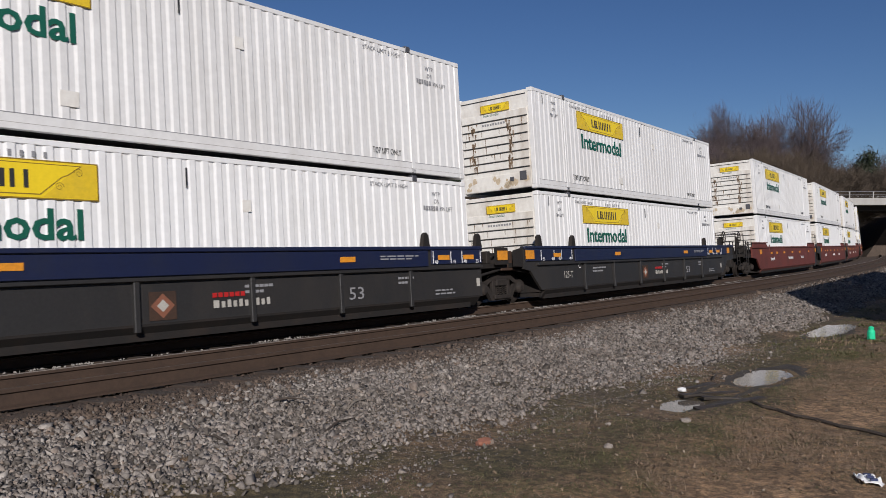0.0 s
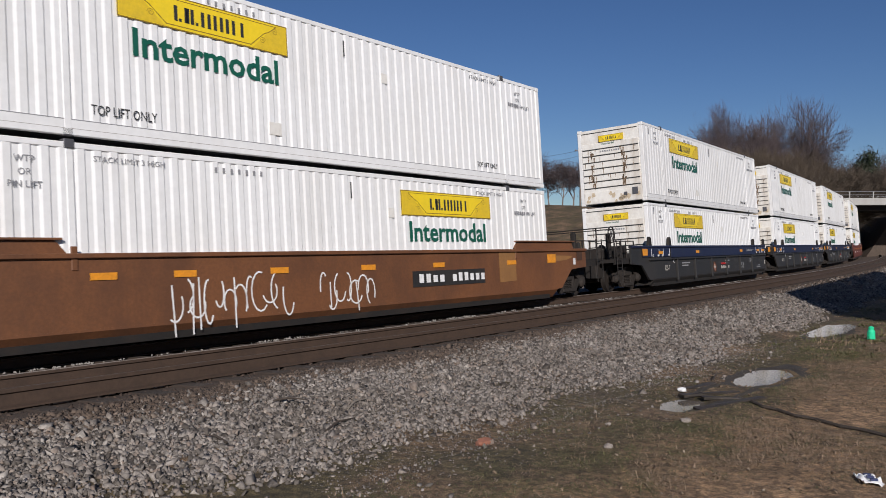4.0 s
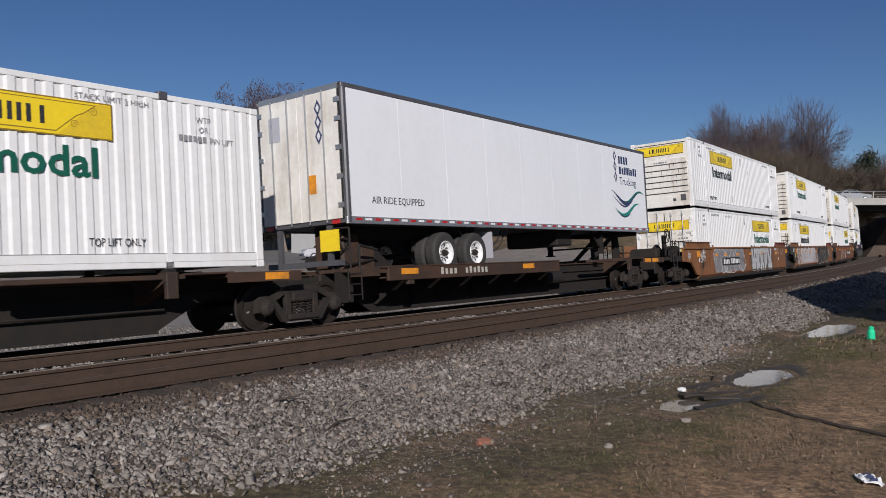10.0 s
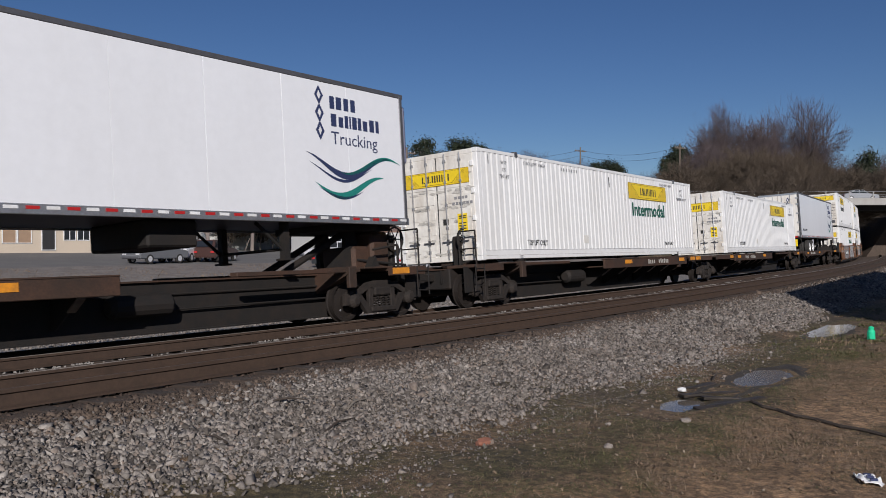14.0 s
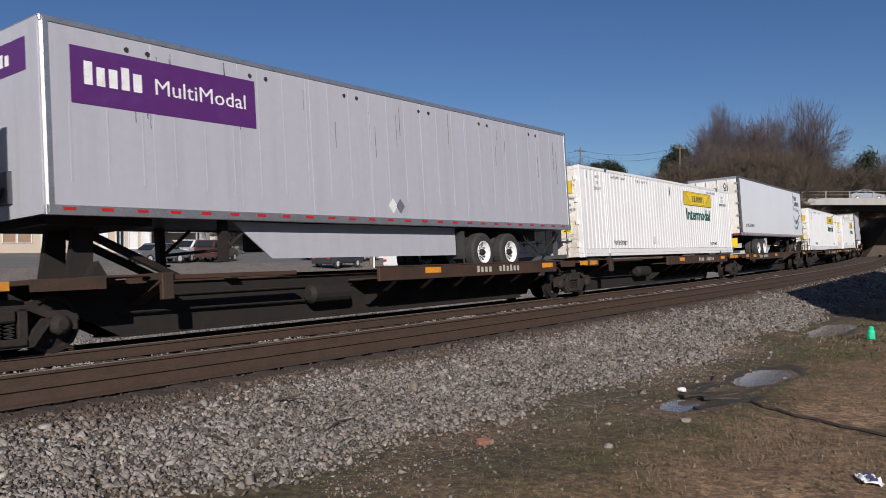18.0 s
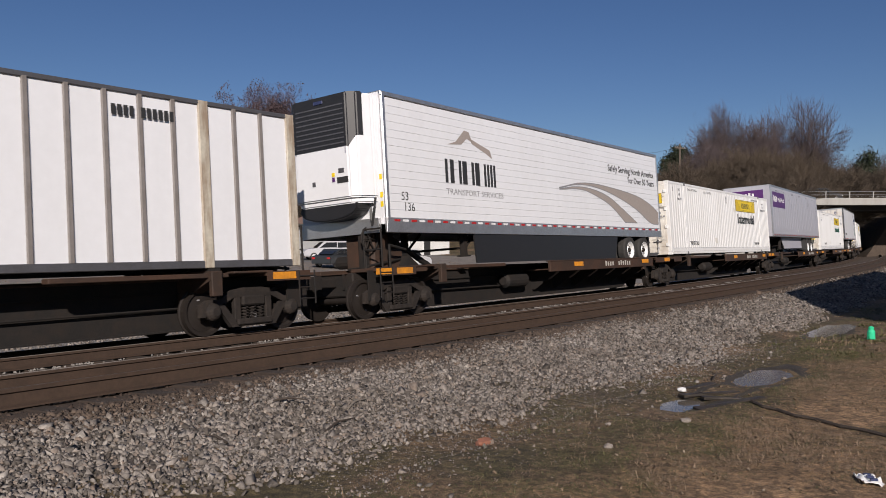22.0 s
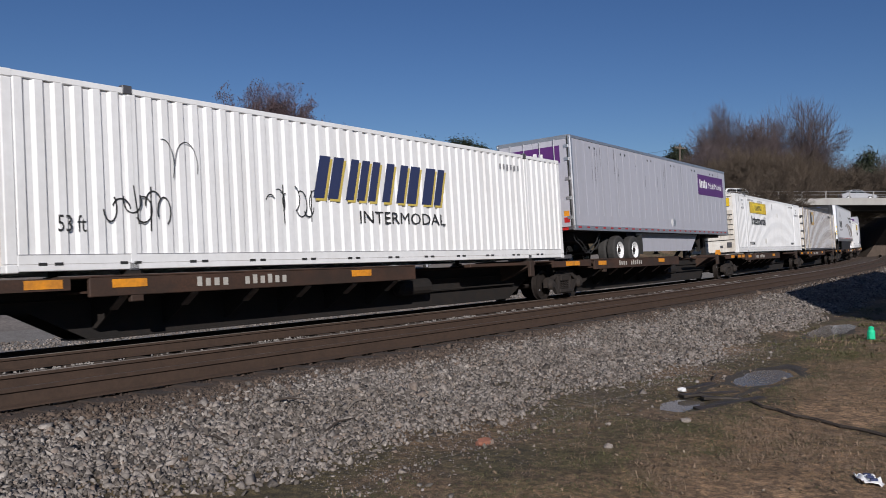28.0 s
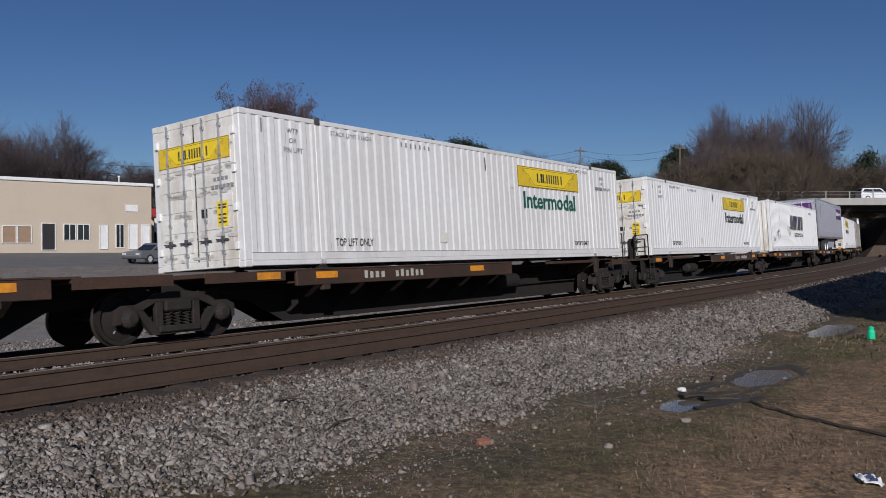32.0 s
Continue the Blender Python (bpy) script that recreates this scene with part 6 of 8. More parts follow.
        part("hitch_foot", plated([(h - 0.25, 1.1), (h + 0.05, 1.1), (h - 0.1, 1.35)], -1.2, -1.0), STRIPE if seed == 10 else FRAME, c, "hitch foot")
    for e, reach, cp in ((-1, er, coupled[0]), (1, ef, coupled[1])):
        if cp:
            coupler(c, e * (reach + 0.5), e)
            bm = bmesh.new()
            x = e * (reach - 0.25)
            for yy in (-1.3, -0.8):
                rod(bm, (x, yy, 1.1), (x, yy, 1.95), 0.022, 6)
            rod(bm, (x, -1.3, 1.95), (x, -0.8, 1.95), 0.022, 6)
            rod(bm, (x, -1.3, 1.5), (x, -0.8, 1.5), 0.018, 6)
            part("handrail", bm, FRAME, c)
            ladder(c, x, -1.4, 0.45, 1.1, 0.4, 3)
            spoked_wheel(c, pose(x - e * 0.2, -0.8, 1.75))
            part("brake_stand", blk(x - e * 0.2 - 0.08, x - e * 0.2 + 0.08, -0.72, -0.5, 1.05, 1.85, bevel=0.03), FRAME, c)
            part("end_cabinet", blk(min(x - e * 0.35, x - e * 0.95), max(x - e * 0.35, x - e * 0.95), -0.75, 0.1, 1.05, 1.92, bevel=0.07), SPINE, c, "rusty brown brake cabinet")
            part("end_cabinet", blk(min(x - e * 0.95, x - e * 1.5), max(x - e * 0.95, x - e * 1.5), -0.7, 0.3, 1.05, 1.6, bevel=0.07), SPINE, c, "rusty brown brake cabinet")
            part("chain_guide", plated([(x - e * 0.95, 1.6), (x - e * 1.5, 1.6), (x - e * 2.2, 1.12), (x - e * 1.6, 1.1)], -0.62, -0.5), FRAME, c)
            part("side_step", plated([(x - 0.25, 0.4), (x + 0.25, 0.4), (x + 0.25, 1.05), (x - 0.25, 1.05)], -1.1, -1.06), FRAME, c)
            part("draft_sill", blk(min(x + e * 0.2, x - e * 1.9), max(x + e * 0.2, x - e * 1.9), -0.6, 0.6, 0.5, 1.02, bevel=0.03), FRAME, c)
            part("brake_cylinder", lathe(bmesh.new(), [(0.08, -0.4), (0.15, -0.32), (0.15, 0.3), (0.06, 0.4)], 12), FRAME, c, "", pose(x - e * 0.7, 0.3, 1.28))
            part("pipe", rods([((x, -0.9, 1.15), (x - e * 1.4, -0.7, 1.3)), ((x, -0.3, 1.1), (x - e * 1.6, -0.3, 1.2)), ((x - e * 0.5, -1.1, 1.1), (x - e * 0.5, -1.1, 1.6)), ((x - e * 0.5, -1.1, 1.6), (x - e * 1.2, -1.0, 1.5))], 0.03, 6), FRAME, c)
    return c


WHEEL_R = 0.43


def bogie(dusty=TRUCKMAT):
    """Two-axle truck: cast side frames with springs, bolster, two wheelsets that turn."""
    c = thing("bogie", "dusty cast-iron two-axle railway truck", "railway truck", "trucks under the train")
    for k in (-1, 1):
        y0, y1 = sorted((k * 0.95, k * 1.05))
        # upper arch over both axle boxes, lower tie under the springs, two columns
        arch = [(-1.16, 0.34), (-1.16, 0.56), (-1.0, 0.64), (-0.74, 0.64), (-0.46, 0.79), (-0.2, 0.83), (0.2, 0.83), (0.46, 0.79), (0.74, 0.64), (1.0, 0.64), (1.16, 0.56), (1.16, 0.34),
                (1.06, 0.34), (1.02, 0.48), (0.78, 0.5), (0.44, 0.66), (-0.44, 0.66), (-0.78, 0.5), (-1.02, 0.48), (-1.06, 0.34)]
        f = part("side_frame", plated(arch, y0, y1), dusty, c)
        part("lower_tie", plated([(-0.8, 0.52), (-0.66, 0.54), (-0.42, 0.26), (0.42, 0.26), (0.66, 0.54), (0.8, 0.52), (0.5, 0.13), (-0.5, 0.13)], y0, y1), dusty, f)
        for x in (-0.36, 0.36):
            part("column", blk(x - 0.07, x + 0.07, y0, y1, 0.2, 0.7, bevel=0.012), dusty, f)
        sp = bmesh.new()
        for x in (-0.18, 0.0, 0.18):
            q = [Vector((x + 0.065 * math.cos(i * 0.9), k * 1.0 + 0.065 * math.sin(i * 0.9), 0.27 + i * 0.0075)) for i in range(32)]
            for u, v in zip(q, q[1:]):
                rod(sp, u, v, 0.014, 4)
        part("spring", sp, dusty, f)
        part("spring_seat", blk(-0.4, 0.4, min(k * 0.9, k * 1.1), max(k * 0.9, k * 1.1), 0.16, 0.27, bevel=0.02), dusty, f)
        for x in (-0.9, 0.9):
            cap = lathe(bmesh.new(), [(0.15, -0.1), (0.16, 0.0), (0.13, 0.05), (0.08, 0.09)], 14)
            part("bearing_cap", cap, dusty, c, "", pose(x, k * 1.06, WHEEL_R) @ Matrix.Diagonal((1, k, 1, 1)))
            part("brake_shoe", blk(x - math.copysign(0.5, x) - 0.04, x - math.copysign(0.5, x) + 0.04, k * 0.75 - 0.06, k * 0.75 + 0.06, 0.3, 0.6), FRAME, c)
    part("bolster", blk(-0.26, 0.26, -1.08, 1.08, 0.5, 0.68, bevel=0.03), dusty, c)
    part("brake_beam", rods([((-0.45, -0.7, 0.4), (-0.45, 0.7, 0.4)), ((0.45, -0.7, 0.4), (0.45, 0.7, 0.4)), ((-0.45, -0.1, 0.4), (0.45, -0.1, 0.3))], 0.035, 6), FRAME, c)
    part("centre_plate", lathe(bmesh.new(), [(0.24, 0.66), (0.24, 0.86)], 16, "z"), FRAME, c)
    for x in (-0.9, 0.9):
        bm = bmesh.new()
        lathe(bm, [(0.08, -1.12), (0.08, -0.80), (0.17, -0.80), (0.17, -0.78), (WHEEL_R - 0.09, -0.75), (WHEEL_R - 0.06, -0.80), (WHEEL_R, -0.80), (WHEEL_R, -0.69), (WHEEL_R + 0.028, -0.68), (WHEEL_R + 0.028, -0.655), (0.12, -0.67), (0.09, -0.62),
                   (0.09, 0.62), (0.12, 0.67), (WHEEL_R + 0.028, 0.655), (WHEEL_R + 0.028, 0.68), (WHEEL_R, 0.69), (WHEEL_R, 0.80), (WHEEL_R - 0.06, 0.80), (WHEEL_R - 0.09, 0.75), (0.17, 0.78), (0.17, 0.80), (0.08, 0.80), (0.08, 1.12)], 28)
        ws = part("wheelset", bm, WHEELSTEEL, c, "", pose(x, 0, WHEEL_R))
        dots = bmesh.new()
        for i in range(2):
            a = i * 2.1
            block(dots, 0.24 * math.cos(a) - 0.025, 0.24 * math.cos(a) + 0.025, -0.782, -0.765, 0.24 * math.sin(a) - 0.012, 0.24 * math.sin(a) + 0.012)
        part("chalk_mark", dots, GREYINK, ws)
    return c


# ---- the train, front to rear: (kind, centre along the train) ----
CARGO, ROLLING, TRUCKS = [], [], []          # (thing, centre, half of its bearing length, height)
UPPER, LOWER, FLAT, DECK = 3.213, 0.235, 1.19, 1.13
nose_l = box_container(-1)
nose_dull = box_container(-1, shell=DULL_WHITE)
nose_big = box_container(-1, True, BLACKINK)
nose_r = box_container(1)
nose_r_dull = box_container(1, shell=DULL_WHITE)
nose_r_dark = box_container(1, False, BLACKINK)
used = set()


def load(proto, at, up, half=6.5):
    """Place a load on the train; the first use takes the prototype itself."""
    ob = proto if proto not in used else copy_thing(proto, Matrix())
    used.add(proto)
    CARGO.append((ob, at, half, up))
    return ob


WELLS = [(116.5, "red", (11.4, 9.85)), (91.2, "red", (9.85, 11.4)), (71.5, "red", (9.85, 9.85)), (52.05, "red", (11.4, 9.85)), (28.05, "navy", (9.85, 11.4)), (8.3, "navy", (9.85, 9.85)), (-11.4, "navy", (11.4, 9.85)),
         (-35.3, "orange", (9.85, 11.4)), (-54.98, "silver", (9.85, 9.85)), (-74.65, "tag", (11.4, 9.85))]
for at, kind, ends in WELLS:
    paint, stripe, lab = {"red": (REDBROWN, None, "dark red well car of the train"), "navy": (CHARCOAL, BLUE, "charcoal well car with a navy blue band"), "orange": (ORANGE, None, "orange-brown well car with white scrawls"),
                          "silver": (RUST, None, "rust-brown well car covered with silver graffiti"), "tag": (RUST, None, "rust-brown well car with grey and white graffiti")}[kind]
    w, yy = well_car(paint, ends, int(at * 7), stripe, "well_car", lab)
    well_marks(w, yy, kind)
    ROLLING.append((w, at, 9.2, 0.0))
    upper = {"tag": nose_big, "navy": nose_dull, "red": nose_dull}.get(kind, nose_l)
    load(upper, at, UPPER)
    load({"tag": nose_r, "orange": nose_r, "silver": nose_big}.get(kind, nose_l), at, LOWER)
for at in (101.3, 81.3, 61.9, 42.3, 37.7, 18.2, -1.55, -21.1, -25.6, -45.2, -64.8, -84.35):
    TRUCKS.append(at)

tr_plain, tr_grey_l, tr_grey_r, tr_reefer = trailer(1, "plain"), trailer(-1, "grey"), trailer(1, "grey"), trailer(-1, "reefer")
swift, ribbox = swift_container(), rib_container()
SPINES = [(-96.05, tr_plain, -1, (True, False)), (-114.4, nose_r, -1, (False, False)), (-135.3, nose_r, 1, (True, False)),
          (-154.3, tr_plain, -1, (False, True)), (-172.35, nose_r, 1, (False, False)), (-189.25, tr_grey_l, 1, (False, False)), (-206.45, nose_r_dark, 1, (False, False)), (-223.6, tr_reefer, 1, (True, False)),
          (-242.3, ribbox, -1, (False, True)), (-259.85, nose_big, -1, (False, False)), (-277.6, tr_grey_r, -1, (False, False)), (-294.5, swift, -1, (False, False)), (-313.2, nose_r_dark, 1, (True, False)),
          (-332.1, nose_r_dull, -1, (False, True)), (-350.6, None, 1, (False, False))]
JOINTS = [-86.6, -105.2, -124.9, -144.8, -163.3, -180.9, -197.9, -214.8, -233.0, -251.1, -268.8, -286.0, -304.0, -322.7, -341.4, -359.8]
for i, (at, proto, plat, cp) in enumerate(SPINES):
    lo, hi = JOINTS[i + 1], JOINTS[i]
    ef = hi - at - (0.9 if cp[1] else 0.15)
    er = at - lo - (0.9 if cp[0] else 0.15)
    hitch = 0
    if proto in (tr_plain, tr_grey_r):
        hitch = 1
    elif proto in (tr_grey_l, tr_reefer):
        hitch = -1
    s = spine_car(plat, i, hitch, (er, ef), cp)
    ROLLING.append((s, at, 8.6, 0.0))
    if proto:
        load(proto, at, DECK if hitch else FLAT, 7.0)
for at in (-88.9, -105.2, -124.9, -142.5, -147.0, -163.3, -180.7, -197.9, -214.8, -231.0, -235.2, -251.5, -268.8, -286.0, -304.0, -320.6, -324.8, -341.4):
    TRUCKS.append(at)
first_bogie = bogie()
BOGIES = [(first_bogie if i == 0 else copy_thing(first_bogie, Matrix()), at) for i, at in enumerate(TRUCKS)]
ROAD = []                                     # vehicles that cross the bridge: (thing, rows)


def motions():
    """Key all that moves: the train along its line, and the wheels that roll."""
    times = [0.5 * i for i in range(65)]
    for ob, at, half, up in CARGO + ROLLING:
        walk(ob, [(t, seat(at + run(t), half, up)) for t in times])
    for ob, at in BOGIES:
        walk(ob, [(t, seat(at + run(t), 0.9)) for t in times])
        # the wheels turn from when the truck comes near until it is far off
        ts = [i / FPS for i in range(0, 32 * FPS + 1) if -12 < at + run(i / FPS) < 34]
        if not ts:
            ts = [0.0]
        keys = sorted({0.0, *ts, 32.0})
        for ws in [p for p in ob.children if p.name.startswith("wheelset")]:
            x = ws.matrix_basis.translation.x
            s0 = run(ts[0])
            walk(ws, [(t, pose(x, 0, WHEEL_R) @ Matrix.Rotation((run(min(max(t, ts[0]), ts[-1])) - s0) / WHEEL_R, 4, "Y")) for t in keys])
    for ob, rows in ROAD:
        walk(ob, rows)


# ---- loose stone, soil and grass beside the line ----
def solid_mesh(name, verts, faces, mat):
    """A mesh from arrays: verts (n, 3), faces (m, 3 or 4)."""
    me = bpy.data.meshes.new(name)
    k = faces.shape[1]
    me.vertices.add(len(verts))
    me.vertices.foreach_set("co", np.ascontiguousarray(verts, dtype=np.float32).ravel())
    me.loops.add(faces.size)
    me.loops.foreach_set("vertex_index", np.ascontiguousarray(faces, dtype=np.int32).ravel())
    me.polygons.add(len(faces))
    me.polygons.foreach_set("loop_start", np.arange(0, faces.size, k, dtype=np.int32))
    me.update(calc_edges=True)
    me.materials.append(mat)
    return me


ICO_V = np.array(list(itertools.product((-0.8, 0.8), repeat=3)))
ICO_F = np.array([(0, 1, 3), (0, 3, 2), (4, 6, 7), (4, 7, 5), (0, 4, 5), (0, 5, 1), (2, 3, 7), (2, 7, 6), (0, 2, 6), (0, 6, 4), (1, 5, 7), (1, 7, 3)])


def pebbles(name, pts, sizes, rng, mat, flat=0.65):
    """Angular stones of the given sizes at the given places, in one mesh."""
    n = len(pts)
    v = np.repeat(ICO_V[None], n, 0)
    v = v * rng.uniform(0.5, 1.3, (n, len(ICO_V), 1)) + rng.uniform(-0.32, 0.32, (n, len(ICO_V), 3))
    v = v * np.stack([rng.uniform(0.75, 1.3, n), rng.uniform(0.6, 1.0, n), rng.uniform(0.4, 0.8, n) * flat / 0.65], 1)[:, None, :]
    q = rng.normal(size=(n, 4))
    q[:, 1:3] *= 0.8
    q /= np.linalg.norm(q, axis=1, keepdims=True)
    w, x, y, z = q.T
    rot = np.stack([np.stack([1 - 2 * (y * y + z * z), 2 * (x * y - z * w), 2 * (x * z + y * w)], 1), np.stack([2 * (x * y + z * w), 1 - 2 * (x * x + z * z), 2 * (y * z - x * w)], 1),
                    np.stack([2 * (x * z - y * w), 2 * (y * z + x * w), 1 - 2 * (x * x + y * y)], 1)], 1)
    v = np.einsum("nij,nkj->nki", rot, v) * sizes[:, None, None] + pts[:, None, :]
    f = ICO_F[None] + (np.arange(n) * len(ICO_V))[:, None, None]
    return solid_mesh(name, v.reshape(-1, 3), f.reshape(-1, 3), mat)


def on_bed(s, lat, up):
    """Places on the canted bed (arrays along and across)."""
    a = np.maximum(s - S0, 0) / R
    px = np.where(s <= S0, s, S0 + R * np.sin(a))
    py = np.where(s <= S0, D, D + R * (1 - np.cos(a)))
    lx, ly = -np.sin(a), np.cos(a)
    c, sn = math.cos(CANT), math.sin(CANT)
    return np.stack([px + lx * (lat * c + up * sn), py + ly * (lat * c + up * sn), -lat * sn + up * c], 1)


BED_C = [-9.3, -8.4, -7.2, -6.3, -5.8, -5.0, -3.0, -0.9, 0.9, 2.0, 3.2, 6.5]
BED_U = [-0.83, -0.72, -0.50, -0.30, -0.235, -0.215, -0.22, -0.225, -0.23, -0.25, -0.55, -1.0]
rng = np.random.default_rng(4)
sets = []
for s_lo, s_hi, per, size in ((0.0, 8.0, 1550, 0.0205), (8.0, 16.0, 1150, 0.0215), (16.0, 34.0, 520, 0.028), (34.0, 75.0, 130, 0.05)):
    n = int((s_hi - s_lo) * 3.5 * per)
    s = rng.uniform(s_lo, s_hi, n)
    lat = rng.uniform(-9.4, -5.55, n)
    # thins out into the grass and against the ties
    edge = -8.08 - 0.3 * np.clip((s - 5) / 3, 0, 1) + 0.12 * np.sin(s * 0.9) + 0.12 * np.sin(s * 2.3 + 1)
    keep = rng.random(n) < np.clip((lat - edge) / 0.45 + 0.15, 0.012, 1) * np.clip((-5.55 - lat) / 0.35, 0.0, 1)
    s, lat = s[keep], lat[keep]
    up = np.interp(lat, BED_C, BED_U)
    p = on_bed(s, lat, up)
    lowz = np.array([ground_z(a, b) for a, b in p[:, :2]]) if s_lo < 16 else p[:, 2]
    p[:, 2] = np.maximum(p[:, 2], lowz) + rng.uniform(-0.3, 0.45, len(s)) * size
    sets.append((p, size * rng.lognormal(0, 0.3, len(s))))
gp, gs = np.concatenate([a for a, b in sets]), np.concatenate([b for a, b in sets])
ga = np.array([track_xy(a, b) for a, b in gp[:, :2]])
dusty = ga[:, 1] + rng.normal(0, 0.2, len(gp)) + 0.12 * np.sin(ga[:, 0] * 1.7) > -6.16
DUSTY = material("rail_dust_on_stone", (0.13, 0.094, 0.071), 0.95, 0, (0.07, 0.05, 0.038), 0.5, 5, 40, 0.3, 40, None, 0.2, 0, 0.55)
tagged(new("dusty_gravel", pebbles("dusty_gravel", gp[dusty], gs[dusty] * 0.9, rng, DUSTY)), "brown rail-dusted stones along the near rail", "gravel", kind="stuff")
gravel = new("ballast_gravel", pebbles("ballast_gravel", gp[~dusty], gs[~dusty], rng, STONE))
tagged(gravel, "loose angular grey ballast stones sloping down from the tracks", "gravel", kind="stuff")
n = 16000
s = rng.uniform(-1, 45, n) ** 1.0
lat = rng.uniform(-6.0, -2.2, n)
p = on_bed(s, lat, np.interp(lat, BED_C, BED_U) - 0.004)
BROWNSTONE = material("rust_dusted_stone", (0.078, 0.051, 0.037), 0.95, 0, (0.045, 0.031, 0.023), 0.5, 8, 30, 0.3, 40, None, 0.2, 0, 0.5)
tagged(new("bed_stones", pebbles("bed_stones", p, rng.uniform(0.014, 0.032, n), rng, BROWNSTONE)), "rust-dusted stones between the ties", "gravel", kind="stuff")
# pale chips strewn along the far track's near rail
n = 2600
s = rng.uniform(-1, 50, n)
keep = np.sin(s * 1.3) + np.sin(s * 3.1 + 1) + 0.6 * np.sin(s * 0.4) + rng.normal(0, 0.7, n) > 0.5
s = s[keep]
p = on_bed(s, -1.02 + rng.normal(0, 0.05, len(s)), np.full(len(s), -0.2))
tagged(new("pale_chips", pebbles("pale_chips", p, rng.uniform(0.012, 0.026, len(s)), rng, material("pale_chip", (0.27, 0.25, 0.23), 0.9, 0, (0.2, 0.18, 0.165), 0.5, 6))), "pale stone chips strewn along the rail", "gravel", kind="stuff")
# stones on the far shoulder
n = 26000
s = rng.uniform(0, 60, n)
lat = rng.uniform(4.2, 13.0, n)
p = on_bed(s, lat, np.interp(lat, BED_C, BED_U))
p[:, 2] = np.array([max(z, ground_z(a, b)) for a, b, z in p])
tagged(new("shoulder_stones", pebbles("shoulder_stones", p, rng.uniform(0.025, 0.06, n), rng, STONE)), "pale stones on the far shoulder of the line", "gravel", kind="stuff")


def bed_top(x, y):
    """Height of the stone bed under plan places (arrays)."""
    lat = np.where(x <= S0, y - D, R - np.hypot(x - S0, D + R - y))
    return np.where(lat > -9.3, -lat * math.sin(CANT) + np.interp(lat, BED_C, BED_U) * math.cos(CANT), -9.0)


def blades(name, n, area, rng, mat, length, lean, width=0.0035, green=False, tuft=12):
    """Grass: tufts of single curved blades as two-triangle strips."""
    x0, x1, y0, y1 = area
    m0 = n // tuft
    cx, cy = rng.uniform(x0, x1, m0), rng.uniform(y0, y1, m0)
    size = rng.lognormal(0, 0.45, m0)
    x = np.repeat(cx, tuft) + rng.normal(0, 0.035, m0 * tuft) * np.repeat(size, tuft)
    y = np.repeat(cy, tuft) + rng.normal(0, 0.035, m0 * tuft) * np.repeat(size, tuft)
    tall = np.repeat(size, tuft)
    n = len(x)
    keep = np.ones(n, bool)
    for px, py, rx, ry in PUDDLES:
        keep &= ((x - px) / rx) ** 2 + ((y - py) / ry) ** 2 > 1.0
    keep &= ~((x > 8.3) & (x < 12.9) & (y > 2.95) & (y < 3.9) & (rng.random(n) < 0.85))
    patch = np.sin(cx * 1.9 + 0.7 * np.sin(cy * 2.3)) + np.sin(cy * 2.7 + 1.3 * np.sin(cx * 1.1)) + 0.8 * np.sin(cx * 5.1 + 2 * np.sin(cy * 4.3))
    bare = rng.random(m0) < 0.55 + 0.3 * patch
    edge = 4.35 + 0.3 * np.sin(cx * 0.9) + 0.2 * np.sin(cx * 2.1)
    bare &= rng.random(m0) < np.clip((edge + 0.3 - cy) / 1.1, 0, 1)
    # green keeps to the wet strip by the gravel and to odd patches, dry straw to the rest
    wet = cy + 0.55 * np.sin(cx * 0.8 + 0.9) * np.sin(cy * 1.3 + cx * 0.4) + 0.3 * np.sin(cx * 2.7 - cy * 2.1) > 2.55 - 0.04 * np.maximum(cx - 10, 0)
    bare &= (wet if green else ~wet) | (rng.random(m0) < 0.2)
    keep &= np.repeat(bare, tuft)
    x, y, tall = x[keep], y[keep], tall[keep]
    z = np.maximum(np.array([ground_z(a, b) for a, b in zip(x, y)]), bed_top(x, y))
    m = len(x)
    a, l = rng.uniform(0, 6.283, m), length * rng.uniform(0.5, 1.4, m) * np.clip(tall, 0.5, 2.4)
    k = np.minimum(1.15, lean * rng.uniform(0.55, 1.2, m))
    dx, dy = np.cos(a), np.sin(a)
    wx, wy = -dy * width, dx * width
    base = np.stack([x, y, z - 0.004], 1)
    mid = base + np.stack([dx * l * k * 0.4, dy * l * k * 0.4, l * 0.36 * np.sqrt(np.maximum(0.08, 1 - (k * 0.6) ** 2))], 1)
    tip = base + np.stack([dx * l * k, dy * l * k, l * np.sqrt(np.maximum(0.02, 1 - k ** 2))], 1)
    w = np.stack([wx, wy, np.zeros(m)], 1)
    v = np.stack([base - w, base + w, mid + w * 0.8, mid - w * 0.8, tip], 1).reshape(-1, 3)
    i = (np.arange(m) * 5)[:, None]
    f = np.concatenate([i + np.array([[0, 1, 2]]), i + np.array([[0, 2, 3]]), i + np.array([[3, 2, 4]])])
    return solid_mesh(name, v, f, mat)


